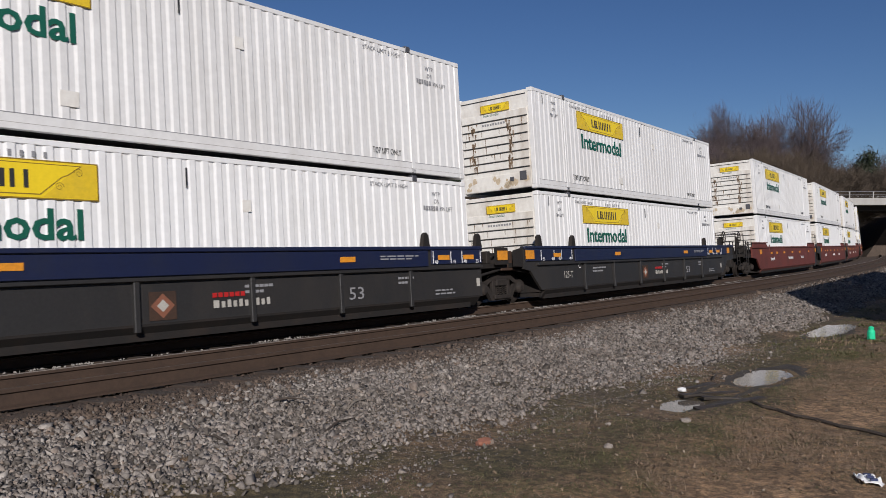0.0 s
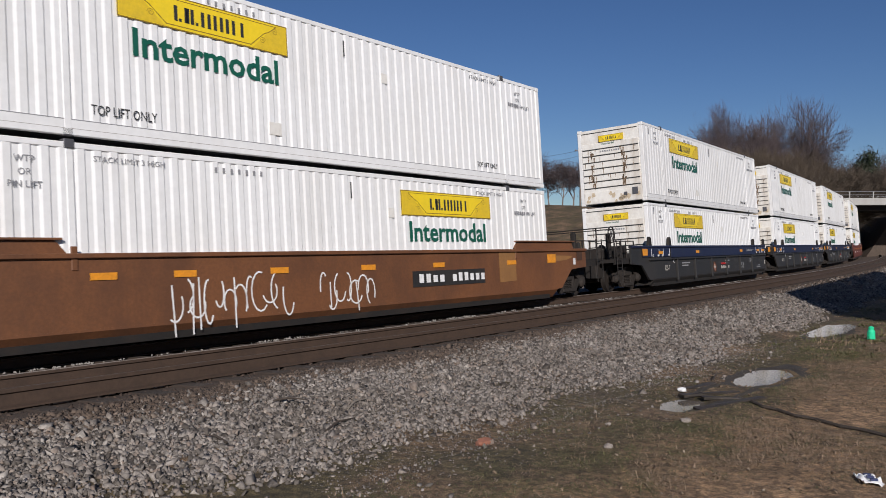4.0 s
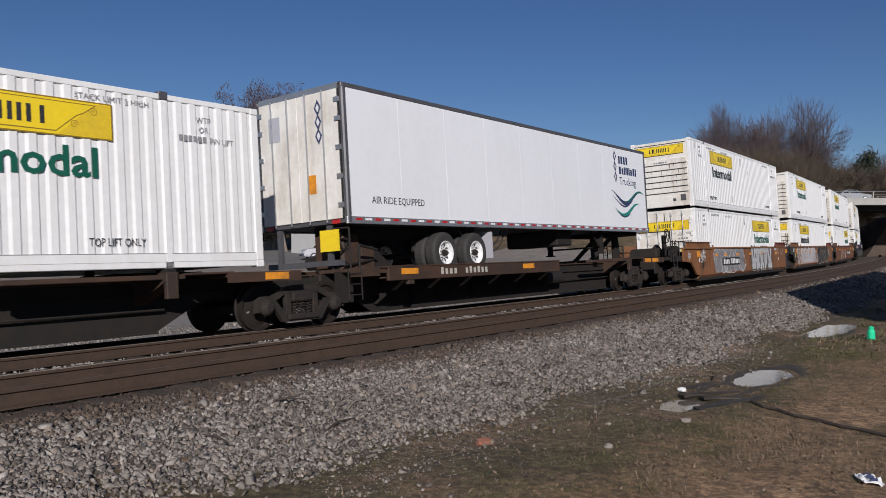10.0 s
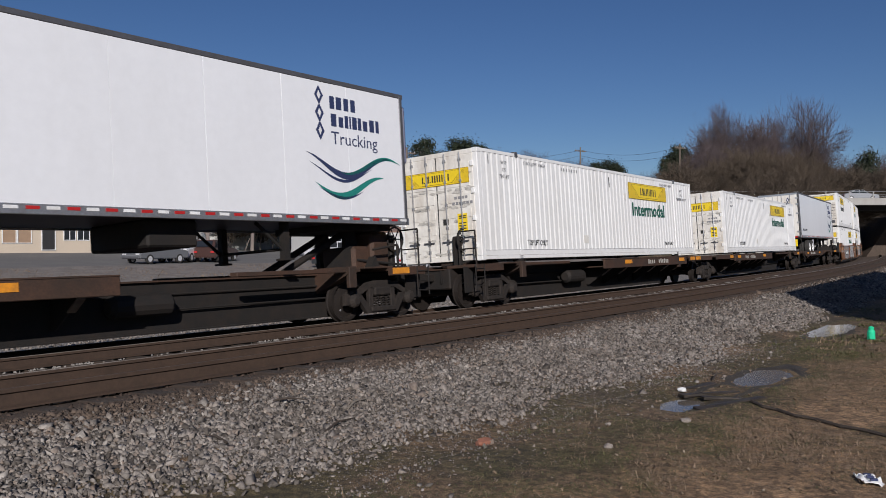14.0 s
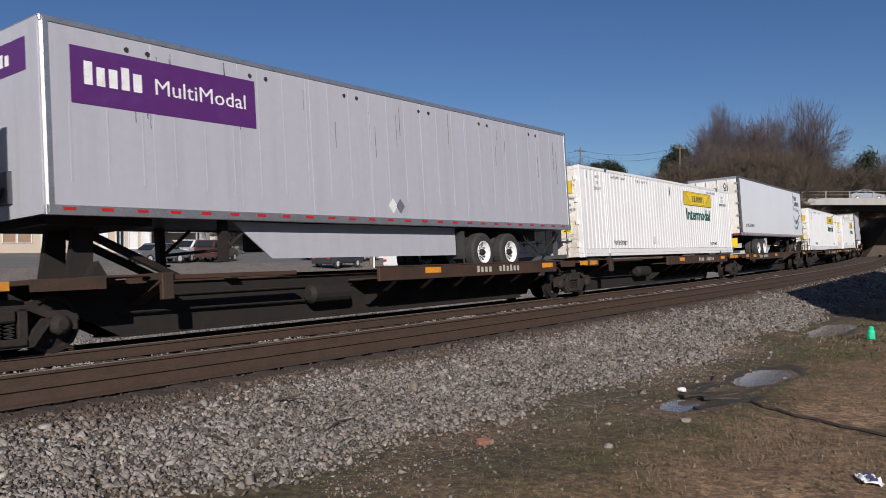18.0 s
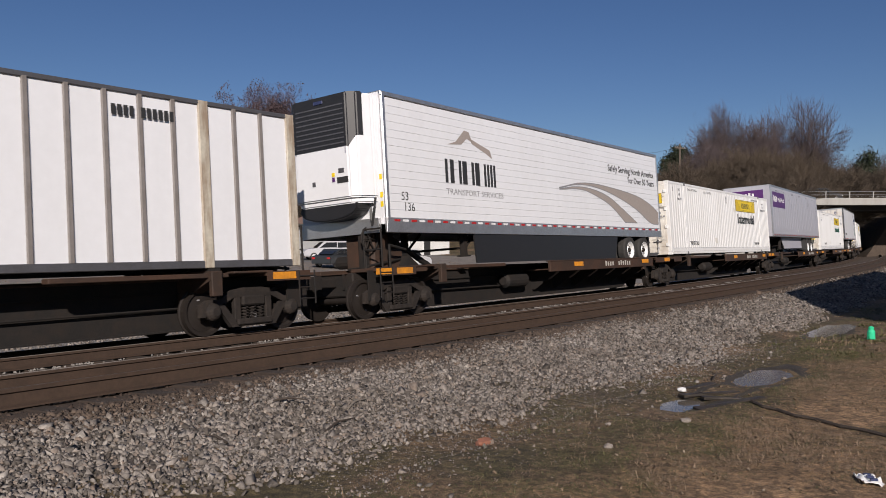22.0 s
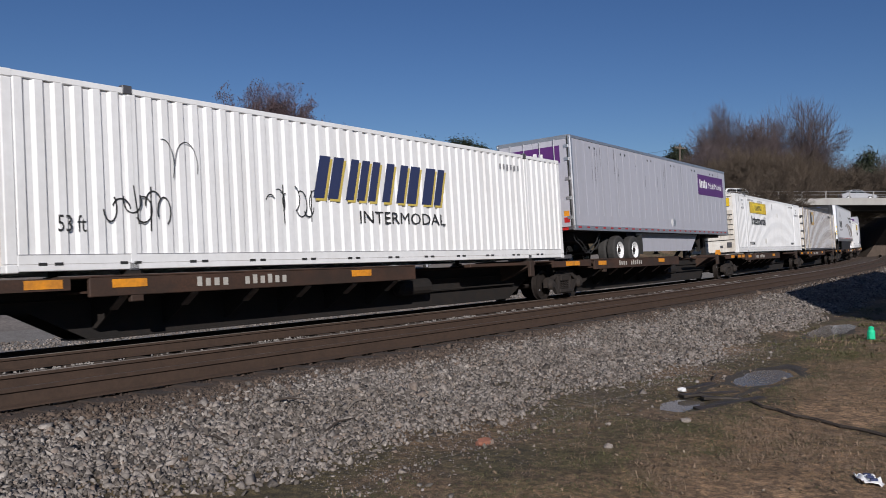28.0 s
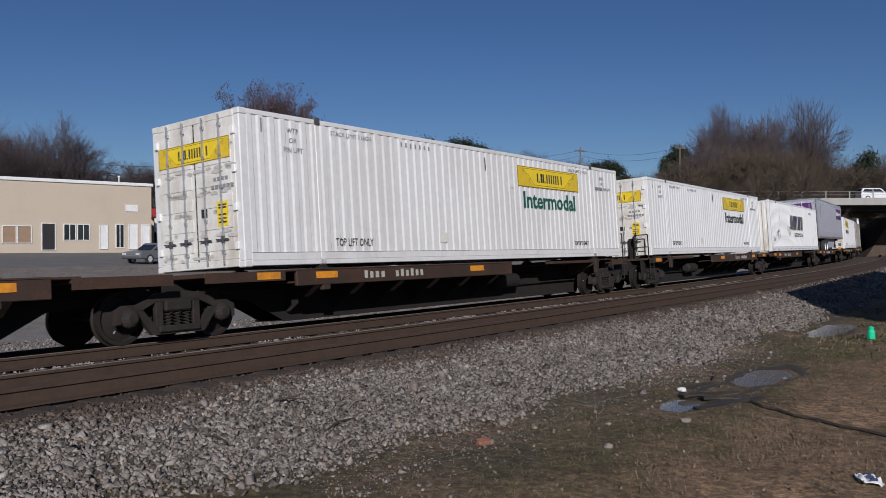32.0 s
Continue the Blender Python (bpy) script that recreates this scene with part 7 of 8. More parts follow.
def grass_mat(name, stops):
    m = bpy.data.materials.new(name)
    m.use_nodes = True
    nt = m.node_tree
    b = nt.nodes["Principled BSDF"]
    b.inputs["Roughness"].default_value = 0.8
    g = nt.nodes.new("ShaderNodeNewGeometry")
    big = noise_tex(nt, 5.0, 4, 0.65)
    ad = nt.nodes.new("ShaderNodeMath")
    ad.operation = "MULTIPLY_ADD"
    ad.inputs[1].default_value = 0.55
    nt.links.new(g.outputs["Random Per Island"], ad.inputs[0])
    sb = nt.nodes.new("ShaderNodeMath")
    sb.operation = "MULTIPLY_ADD"
    sb.inputs[1].default_value, sb.inputs[2].default_value = 1.4, -0.5
    nt.links.new(big, sb.inputs[0])
    nt.links.new(sb.outputs[0], ad.inputs[2])
    nt.links.new(ramp(nt, ad.outputs[0], stops), b.inputs["Base Color"])
    return m


DRY = grass_mat("dry_grass", [(0.0, (0.09, 0.065, 0.04)), (0.25, (0.15, 0.11, 0.065)), (0.5, (0.24, 0.165, 0.105)), (0.8, (0.36, 0.255, 0.17)), (1.0, (0.15, 0.095, 0.065))])
MOSSY = grass_mat("winter_green_grass", [(0.0, (0.05, 0.055, 0.018)), (0.4, (0.085, 0.085, 0.032)), (0.7, (0.13, 0.115, 0.05)), (1.0, (0.2, 0.15, 0.09))])
tagged(new("grass", blades("grass", 420000, (4.2, 16.0, -0.6, 4.6), rng, DRY, 0.032, 1.35, 0.0034)), "thin dry brown and green winter grass", "grass", kind="stuff")
tagged(new("green_grass", blades("green_grass", 260000, (4.2, 16.0, 0.4, 4.8), rng, MOSSY, 0.026, 1.3, 0.0036, True)), "short mossy green grass by the wet edge", "grass", kind="stuff")
tagged(new("far_grass", blades("far_grass", 42000, (14.0, 32.0, 0.6, 5.2), rng, DRY, 0.05, 0.9, 0.009)), "thin dry winter grass further along", "grass", kind="stuff")
tagged(new("far_green_grass", blades("far_green_grass", 42000, (14.0, 32.0, 0.6, 5.2), rng, MOSSY, 0.045, 0.9, 0.009, True)), "short green grass further along", "grass", kind="stuff")
LEAF = grass_mat("fallen_leaf", [(0.0, (0.09, 0.055, 0.035)), (0.6, (0.16, 0.11, 0.07)), (1.0, (0.33, 0.27, 0.21))])
n = 700
lx, ly = rng.uniform(4.4, 15, n), rng.uniform(-0.4, 5.4, n)
lz = np.array([ground_z(a, b) for a, b in zip(lx, ly)]) + 0.012
tagged(new("fallen_leaves", pebbles("fallen_leaves", np.stack([lx, ly, lz], 1), rng.uniform(0.008, 0.022, n), rng, LEAF, 0.25)), "small brown dead leaves in the grass", "leaves", kind="stuff")

n = 6000
gx2, gy2 = rng.uniform(4.2, 15, n), rng.normal(4.5, 0.4, n)
gz2 = np.maximum(np.array([ground_z(a, b) for a, b in zip(gx2, gy2)]), bed_top(gx2, gy2)) + 0.003
tagged(new("grit", pebbles("grit", np.stack([gx2, gy2, gz2], 1), rng.uniform(0.004, 0.010, n), rng, STONE)), "fine grit where the gravel runs out", "gravel", kind="stuff")

# ---- puddles, litter and odd things on the soil ----
water = bpy.data.materials.new("still_water")
water.use_nodes = True
_b = water.node_tree.nodes["Principled BSDF"]
_b.inputs["Base Color"].default_value = (0.14, 0.12, 0.10, 1)
_b.inputs["Roughness"].default_value = 0.09
_b.inputs["IOR"].default_value = 1.33
_b.inputs["Specular IOR Level"].default_value = 0.4
for i, (px, py, rx, ry) in enumerate(PUDDLES):
    bm = bmesh.new()
    rnd = random.Random(i)
    ring = [bm.verts.new((px + rx * 1.6 * math.cos(a) * rnd.uniform(0.85, 1.1), py + ry * 1.6 * math.sin(a) * rnd.uniform(0.85, 1.1), -0.152)) for a in np.linspace(0, 2 * math.pi, 26)[:-1]]
    bm.faces.new(ring)
    tagged(new("puddle", mesh_of(bm, "puddle", water)), "shallow rain puddle on bare soil, mirroring the train", "puddle", kind="structure")


MUD = material("wet_mud", (0.04, 0.032, 0.024), 0.75, 0, (0.075, 0.06, 0.044), 0.5, 5, 30, 0.6, 14, None, 0.3)
for i, (px, py, rx, ry) in enumerate(((10.0, 3.36, 1.5, 0.34), (11.5, 3.3, 1.5, 0.55), (17.9, 3.95, 1.8, 0.5))):
    rnd = random.Random(50 + i)
    bm = bmesh.new()
    hub = bm.verts.new((px, py, ground_z(px, py) - 0.03))
    rims = []
    for k in range(3):
        rims.append([bm.verts.new((px + rx * (k + 1) / 3 * math.cos(a) * q, py + ry * (k + 1) / 3 * math.sin(a) * q, ground_z(px + rx * (k + 1) / 3 * math.cos(a) * q, py + ry * (k + 1) / 3 * math.sin(a) * q) + (-0.03, 0.008, -0.006)[k]))
                     for a, q in ((j * math.pi / 18, 1 + 0.3 * noise.noise(Vector((j * 0.6, i * 7.0, 0)))) for j in range(36))])
    for j in range(36):
        bm.faces.new((hub, rims[0][j], rims[0][(j + 1) % 36]))
        for k in range(2):
            bm.faces.new((rims[k][j], rims[k + 1][j], rims[k + 1][(j + 1) % 36], rims[k][(j + 1) % 36]))
    tagged(new("mud_patch", mesh_of(bm, "mud_patch", MUD)), "dark wet mud round the puddles", "mud", kind="structure")


def rest_at(x, y, up=0.0, turn=0.0):
    return pose(x, y, ground_z(x, y) + up, 0, 0, turn)


def lump(name, label, cat, at, size, mat, seed, flat=(1, 1, 0.6)):
    bm = bmesh.new()
    bmesh.ops.create_icosphere(bm, subdivisions=2, radius=1.0)
    rnd = random.Random(seed)
    off = Vector((rnd.uniform(0, 50), rnd.uniform(0, 50), 0))
    for v in bm.verts:
        v.co *= 1 + 0.45 * noise.noise(v.co * 1.4 + off)
        v.co = Vector((v.co.x * flat[0], v.co.y * flat[1], v.co.z * flat[2])) * size
    ob = tagged(new(name, mesh_of(bm, name, mat)), label, cat)
    ob.matrix_basis = at
    return ob


lump("brick_fragment", "broken orange-red brick lying in the gravel", "brick", rest_at(6.05, 4.2, 0.02), 0.095, material("broken_brick", (0.27, 0.11, 0.07), 0.9, 0, (0.24, 0.1, 0.06), 0.5, 12, 40, 0.4, 30), 3, (1.1, 0.7, 0.4))
lump("white_stone", "small bright white stone at the edge of the gravel", "stone", rest_at(8.2, 4.46, 0.01), 0.03, WHITE, 5)
lump("white_stone", "small pale stone beside the puddle", "stone", rest_at(9.6, 3.75, 0.03), 0.05, WHITE, 6)
for i, (x, y) in enumerate(((7.3, 3.6), (6.5, 3.2), (7.9, 3.05), (11.6, 3.1), (22.0, 5.2), (20.5, 5.6))):
    lump("field_stone", "grey stone half sunk in the soil", "stone", rest_at(x, y, 0.01), 0.03 + 0.01 * (i % 3), STONE, 20 + i)
WETWOOD = material("wet_wood", (0.03, 0.024, 0.019), 0.6, 0, (0.08, 0.06, 0.045), 0.5, 6, 40, 0.4, 30)
for bx0, by0, ln, turn, tilt in ((9.68, 3.44, 0.42, -30, 2), (9.25, 3.05, 0.52, -24, -1.5), (10.1, 3.72, 0.3, -12, 1), (9.5, 3.22, 0.25, -50, 3)):
    bm = bmesh.new()
    block(bm, -ln, ln, -0.06, 0.06, 0.0, 0.035)
    bmesh.ops.subdivide_edges(bm, edges=bm.edges[:], cuts=3)
    for v in bm.verts:
        v.co += Vector((0.04, 0.03, 0.014)) * noise.noise(v.co * 5 + Vector((bx0, 0, 0)))
    tagged(new("old_board", mesh_of(bm, "old_board", WETWOOD)), "wet dark old board lying in the mud", "board", "old boards by the puddles").matrix_basis = pose(bx0, by0, -0.135, 0, tilt, turn)
bm = bmesh.new()
pts = [(9.35, 2.85), (9.12, 2.66), (9.08, 2.5), (8.86, 2.27), (8.79, 2.05), (8.6, 1.78), (8.55, 1.6), (8.40, 1.3), (8.36, 1.05)]
for a, b in zip(pts, pts[1:]):
    rod(bm, (*a, ground_z(*a) + 0.02), (*b, ground_z(*b) + 0.02), 0.02, 6, 0.017)
tagged(new("fallen_branch", mesh_of(bm, "fallen_branch", material("dark_bark", (0.04, 0.03, 0.024), 0.9, 0, (0.08, 0.06, 0.045), 0.5, 6, 40, 0.4, 30))), "thin dark fallen branch on the dry grass", "branch")
for i, (x, y, l, a) in enumerate(((5.9, 5.75, 0.42, 20), (5.4, 6.3, 0.35, -60), (4.3, 5.6, 0.3, 80), (5.2, 5.35, 0.5, 15), (10.6, 3.72, 0.5, 8))):
    bm = bmesh.new()
    rod(bm, (0, 0, 0), (l * 0.5, 0.02, 0.03), 0.011, 6)
    rod(bm, (l * 0.5, 0.02, 0.03), (l, -0.02, 0.02), 0.010, 6, 0.006)
    rod(bm, (l * 0.5, 0.02, 0.03), (l * 0.7, 0.12, 0.05), 0.006, 5, 0.004)
    lat_here = track_xy(x, y)[1]
    zz = max(ground_z(x, y), -lat_here * math.sin(CANT) + float(np.interp(lat_here, BED_C, BED_U)))
    tagged(new("stick", mesh_of(bm, "stick", material("grey_stick", (0.2, 0.17, 0.14), 0.9) if i == 0 else bpy.data.materials["dark_bark"])), "dry stick lying on the ballast", "stick", "dry sticks").matrix_basis = pose(x, y, zz + 0.035, 0, 0, a)
bm = bmesh.new()
bmesh.ops.create_grid(bm, x_segments=9, y_segments=6, size=0.5)
for v in bm.verts:
    v.co = Vector((v.co.x * 0.24, v.co.y * 0.14, 0.03 + 0.05 * noise.noise(v.co * 4)))
paper = thing("litter_paper", "crumpled white and blue wrapper on the grass", "litter", "", rest_at(6.72, 1.2, 0.0, 30))
bmesh.ops.solidify(bm, geom=bm.faces[:], thickness=0.004)
part("sheet", bm, WHITE, paper)
bm = bmesh.new()
for k in range(3):
    block(bm, -0.10 + 0.07 * k, -0.075 + 0.07 * k, -0.03, 0.02, 0.04, 0.055)
part("print", bm, NAVYINK, paper)
mk = thing("marker_post", "small bright green plastic marker standing by a puddle", "marker", "", rest_at(16.9, 2.98))
GREENP = material("green_plastic", (0.02, 0.55, 0.28), 0.35, 0, (0.03, 0.4, 0.22), 0.3, 8, 20)
part("body", lathe(bmesh.new(), [(0.05, 0), (0.072, 0.02), (0.068, 0.16), (0.05, 0.2)], 14, "z"), GREENP, mk)
part("cap", lathe(bmesh.new(), [(0.04, 0.2), (0.05, 0.215), (0.05, 0.24), (0.02, 0.255)], 14, "z"), GREENP, mk)

# ---- trees ----
BARK = material("winter_bark", (0.16, 0.13, 0.115), 0.9, 0, (0.24, 0.205, 0.18), 0.5, 1.2, 12, 0.3, 8, (1, 1, 0.3), 0.2)
TWIG = material("twig_brown", (0.105, 0.08, 0.082), 0.9, 0, (0.08, 0.06, 0.062), 0.4, 0.7, 4, 0, 1, None, 0.15, 0.35)
OLIVETWIG = material("thicket_brown", (0.105, 0.078, 0.055), 0.9, 0, (0.07, 0.052, 0.04), 0.4, 0.7, 4, 0, 1, None, 0.15, 0.4)
REDTWIG = material("reddish_twig", (0.16, 0.10, 0.10), 0.9, 0, (0.12, 0.075, 0.075), 0.4, 0.7, 4, 0, 1, None, 0.15, 0.3)
SPRAY = material("dead_leaf_red_brown", (0.085, 0.056, 0.062), 0.85, 0, (0.075, 0.05, 0.054), 0.5, 0.6, 3, 0, 1, None, 0.15, 0, 0.35)
NEEDLE = material("pine_needles", (0.028, 0.042, 0.018), 0.8, 0, (0.05, 0.055, 0.03), 0.5, 0.5, 4, 0, 1, None, 0.25, 0, 0.55)


def limb_mesh(name, segs, sides, mat):
    """Tapered bars, from rows of (x, y, z, x, y, z, r, r)."""
    a = np.asarray(segs)
    p0, p1, r0, r1 = a[:, :3], a[:, 3:6], a[:, 6], a[:, 7]
    d = p1 - p0
    d = d / np.maximum(np.linalg.norm(d, axis=1, keepdims=True), 1e-6)
    ref = np.where(np.abs(d[:, 2:3]) > 0.9, np.array([[1.0, 0, 0]]), np.array([[0, 0, 1.0]]))
    u = np.cross(d, ref)
    u /= np.linalg.norm(u, axis=1, keepdims=True)
    w = np.cross(d, u)
    ang = np.arange(sides) * 2 * np.pi / sides
    ring = u[:, None] * np.cos(ang)[None, :, None] + w[:, None] * np.sin(ang)[None, :, None]
    v = np.concatenate([p0[:, None] + ring * r0[:, None, None], p1[:, None] + ring * r1[:, None, None]], 1)
    base = (np.arange(len(a)) * 2 * sides)[:, None, None]
    i = np.arange(sides)
    f = np.stack([i, (i + 1) % sides, sides + (i + 1) % sides, sides + i], 1)[None] + base
    return solid_mesh(name, v.reshape(-1, 3), f.reshape(-1, 4), mat)


def grow(seed, height, spread=0.55, levels=5, fork=3, bole=0.28, thick=0.022, twig=0.016, lift=0.07):
    """Skeleton of a broad-leaved tree in winter: thick limbs, fine twigs, twig ends."""
    rnd = random.Random(seed)
    thick_s, fine_s, tips = [], [], []

    def shoot(p, d, length, r, lev):
        n = 3 if lev < 2 else 2
        q = p
        for i in range(n):
            d = (d + Vector((rnd.gauss(0, 0.15), rnd.gauss(0, 0.15), lift if lev < 2 else 0.5 * lift))).normalized()
            e = q + d * length / n
            r2 = r * (0.86 if lev == 0 else 0.78)
            (thick_s if lev < 2 else fine_s).append((*q, *e, r, r2))
            q, r = e, r2
            if lev >= levels:
                continue
            if i == n - 1 or (lev >= 1 and rnd.random() < 0.85) or (lev == 0 and i == n - 2):
                for k in range(fork if i == n - 1 else 2):
                    a = rnd.uniform(0, 6.283)
                    side = Vector((math.cos(a), math.sin(a), 0))
                    side = (side - d * side.dot(d)).normalized()
                    nd = (d * (1 - spread * 0.6) + side * spread * rnd.uniform(0.6, 1.25) + Vector((0, 0, 0.14 if lev < 2 else 0.03))).normalized()
                    shoot(q, nd, length * rnd.uniform(0.55, 0.82), max(twig, r * rnd.uniform(0.5, 0.72)), lev + 1)
        if lev >= levels:
            tips.append((q, d.copy()))
    shoot(Vector((0, 0, -0.3)), Vector((rnd.gauss(0, 0.04), rnd.gauss(0, 0.04), 1)), height * bole, height * thick, 0)
    top = max(s[5] for s in fine_s)
    k = height / top
    return [tuple(c * k if i < 6 else c for i, c in enumerate(s)) for s in thick_s], [tuple(c * k if i < 6 else c for i, c in enumerate(s)) for s in fine_s], [(t * k, g) for t, g in tips]


def leaf_cloud(name, centres, rng, n_each, spread, size, mat, slim=0.5):
    """Many small leaves or sprays as single turned quads round the given places."""
    c = np.repeat(np.asarray([tuple(t) for t in centres]), n_each, 0)
    c = c + rng.normal(0, spread, c.shape)
    m = len(c)
    a = rng.normal(size=(m, 3))
    a /= np.linalg.norm(a, axis=1, keepdims=True)
    b = np.cross(a, rng.normal(size=(m, 3)))
    b /= np.linalg.norm(b, axis=1, keepdims=True)
    s = size * rng.uniform(0.5, 1.4, (m, 1))
    v = np.stack([c - a * s, c + b * s * slim, c + a * s, c - b * s * slim], 1).reshape(-1, 3)
    f = np.arange(m * 4).reshape(m, 4)
    return solid_mesh(name, v, f, mat)


def twig_sprays(name, tips, rng, n_each, length, width, mat, splay=0.45):
    """Fine twigs that fan out from the limb ends along their growth, as slim three-sided spikes."""
    p = np.repeat(np.asarray([tuple(q) for q, g in tips]), n_each, 0)
    d = np.repeat(np.asarray([tuple(g) for q, g in tips]), n_each, 0) + rng.normal(0, splay, (len(p), 3)) + np.array([0, 0, 0.18])
    d /= np.linalg.norm(d, axis=1, keepdims=True)
    p = p - d * rng.uniform(0, 0.5, (len(p), 1)) * length
    e = p + d * length * rng.uniform(0.5, 1.3, (len(p), 1))
    return limb_mesh(name, np.concatenate([p, e, np.full((len(p), 1), width), np.full((len(p), 1), width * 0.4)], 1), 3, mat)


def tree_proto(kind, seed, height):
    if kind == "bare":
        t, f, tips = grow(seed, height, 0.52, 5, 3, 0.25, 0.015, 0.014, 0.085)
        parts = [("trunk", limb_mesh("trunk", t, 6, BARK)), ("crown", limb_mesh("crown", f, 3, TWIG)), ("outer_crown", twig_sprays("outer_crown", tips, rng, 3, 0.8, 0.006, TWIG, 0.35))]
        lab = "leafless hardwood tree with a fine brown crown"
    elif kind == "open":
        t, f, tips = grow(seed, height, 0.45, 4, 2, 0.3, 0.02, 0.02)
        parts = [("trunk", limb_mesh("trunk", t, 6, BARK)), ("crown", limb_mesh("crown", f, 3, BARK))]
        lab = "small leafless tree with sparse crooked limbs"
    elif kind == "red":
        t, f, tips = grow(seed, height, 0.42, 5, 2, 0.36, 0.017, 0.02)
        tips = [q for q, g in tips if q.z > height * 0.62 or (q.z > height * 0.5 and q.x * q.x + q.y * q.y > 6)]
        parts = [("trunk", limb_mesh("trunk", t, 6, BARK)), ("crown", limb_mesh("crown", f, 3, REDTWIG)), ("foliage", leaf_cloud("foliage", tips, rng, 22, 0.24, 0.095, SPRAY))]
        lab = "tall tree with thin reddish-brown winter foliage"
    elif kind == "brush":
        t, f, tips = grow(seed, height, 0.62, 5, 3, 0.12, 0.010, 0.009, 0.1)
        parts = [("trunk", limb_mesh("trunk", t, 5, BARK)), ("crown", limb_mesh("crown", f, 3, OLIVETWIG)), ("outer_crown", twig_sprays("outer_crown", tips, rng, 7, 0.6, 0.009, OLIVETWIG, 0.6))]
        lab = "leafless brown thicket on the bank"
    else:
        rnd = random.Random(seed)
        t = [(0, 0, -0.3, 0, 0, height * 0.55, 0.2, 0.13), (0, 0, height * 0.55, 0.1, 0, height * 0.97, 0.13, 0.04)]
        tips = []
        for i in range(34):
            z = height * (0.2 + 0.77 * i / 34)
            a, l = rnd.uniform(0, 6.28), height * 0.2 * math.sin(math.pi * (0.3 + 0.66 * i / 34)) * rnd.uniform(0.6, 1.2)
            e = (l * math.cos(a), l * math.sin(a), z + 0.15 * l)
            t.append((0, 0, z, *e, 0.06, 0.02))
            tips += [Vector(e), Vector(e) * 0.7 + Vector((0, 0, z * 0.3))]
        parts = [("trunk", limb_mesh("trunk", t, 6, BARK)), ("crown", leaf_cloud("crown", tips, rng, 120, 0.6, 0.17, NEEDLE))]
        lab = "dark green pine with an uneven clumped crown"
    ob = thing("tree" if kind != "brush" else "shrub", lab, "tree" if kind != "brush" else "shrub", {"bare": "leafless trees", "red": "tall reddish trees", "pine": "pines", "brush": "bank thickets", "open": "small bare trees"}[kind])
    for nm, me in parts:
        part(nm, me, None, ob)
    return ob, height


CF, CX, YAW = 1446.5, 784, radians(37.645)


def spot(px, d):
    """Plan place at a bearing (as a column of a 1568-wide view) and a depth."""
    r = (px - CX) / CF * d
    return d * math.cos(YAW) + r * math.sin(YAW), d * math.sin(YAW) - r * math.cos(YAW)


PROTO = {k: [tree_proto(k, sd + i, h) for i in range(m)] for k, sd, h, m in (("bare", 10, 15.0, 5), ("red", 40, 17.0, 2), ("open", 60, 8.0, 1), ("brush", 70, 6.0, 3), ("pine", 90, 14.0, 2))}
planted = set()


def plant(kind, px, d, top, seed, wide=1.0):
    """A tree at a bearing and depth; top: the row of the view that its crown reaches."""
    rnd = random.Random(seed)
    ob, h = PROTO[kind][seed % len(PROTO[kind])]
    x, y = spot(px, d)
    z = ground_z(x, y)
    k = max(2.0, (434 - top) / CF * d + 1.674 - z) / h
    w = k * wide
    m = pose(x, y, z - 0.1, 0, 0, rnd.uniform(0, 360)) @ Matrix.Diagonal((w * rnd.uniform(0.9, 1.1), w * rnd.uniform(0.9, 1.1), k, 1))
    if ob in planted:
        copy_thing(ob, Matrix()).matrix_basis = m
    else:
        planted.add(ob)
        ob.matrix_basis = m


rt = random.Random(2)
# beyond the lot
for i, (px, d, top) in enumerate(((-30, 112, 200), (20, 106, 212), (58, 112, 200), (88, 110, 208), (112, 118, 240), (5, 120, 215))):
    plant("bare", px, d, top, i, 0.9)
for i in range(9):
    plant("bare", 140 + i * 23, 135 + rt.uniform(-8, 8), 288 + rt.uniform(-10, 12), 10 + i, 1.1)
plant("red", 446, 85, 150, 0, 0.72)
plant("red", 508, 87, 154, 1, 0.66)
plant("open", 368, 66, 246, 0)
for i in range(7):
    plant("brush", 405 + i * 26, 96 + rt.uniform(-4, 4), 326 + rt.uniform(-12, 14), i)
# wooded rise behind the houses
for i in range(15):
    plant("bare" if i % 3 else "pine", 560 + i * 21 + rt.uniform(-8, 8), 128 + rt.uniform(-12, 12), (292 if i < 4 else 262) + rt.uniform(-8, 14), 30 + i)
for i in range(30):
    plant("bare" if i % 5 < 3 else "pine", 552 + i * 11 + rt.uniform(-6, 6), 122 + rt.uniform(-8, 14), (300 if i < 6 else 280) + rt.uniform(-10, 22), 300 + i, 0.9)
for i in range(24):
    plant("brush", 556 + i * 13 + rt.uniform(-6, 6), 108 + rt.uniform(-5, 5), 336 + rt.uniform(-14, 14), 340 + i)
for i, (px, top) in enumerate(((752, 246), (808, 247), (828, 250), (846, 258), (1056, 289), (1076, 285), (1090, 290))):
    plant("pine", px, 140, top, 50 + i, 1.5)
for i in range(15):
    plant("bare", 862 + i * 22 + rt.uniform(-6, 6), 150 + rt.uniform(-10, 10), 262 + max(0, i - 2) * 4.0 + rt.uniform(-6, 8), 60 + i)
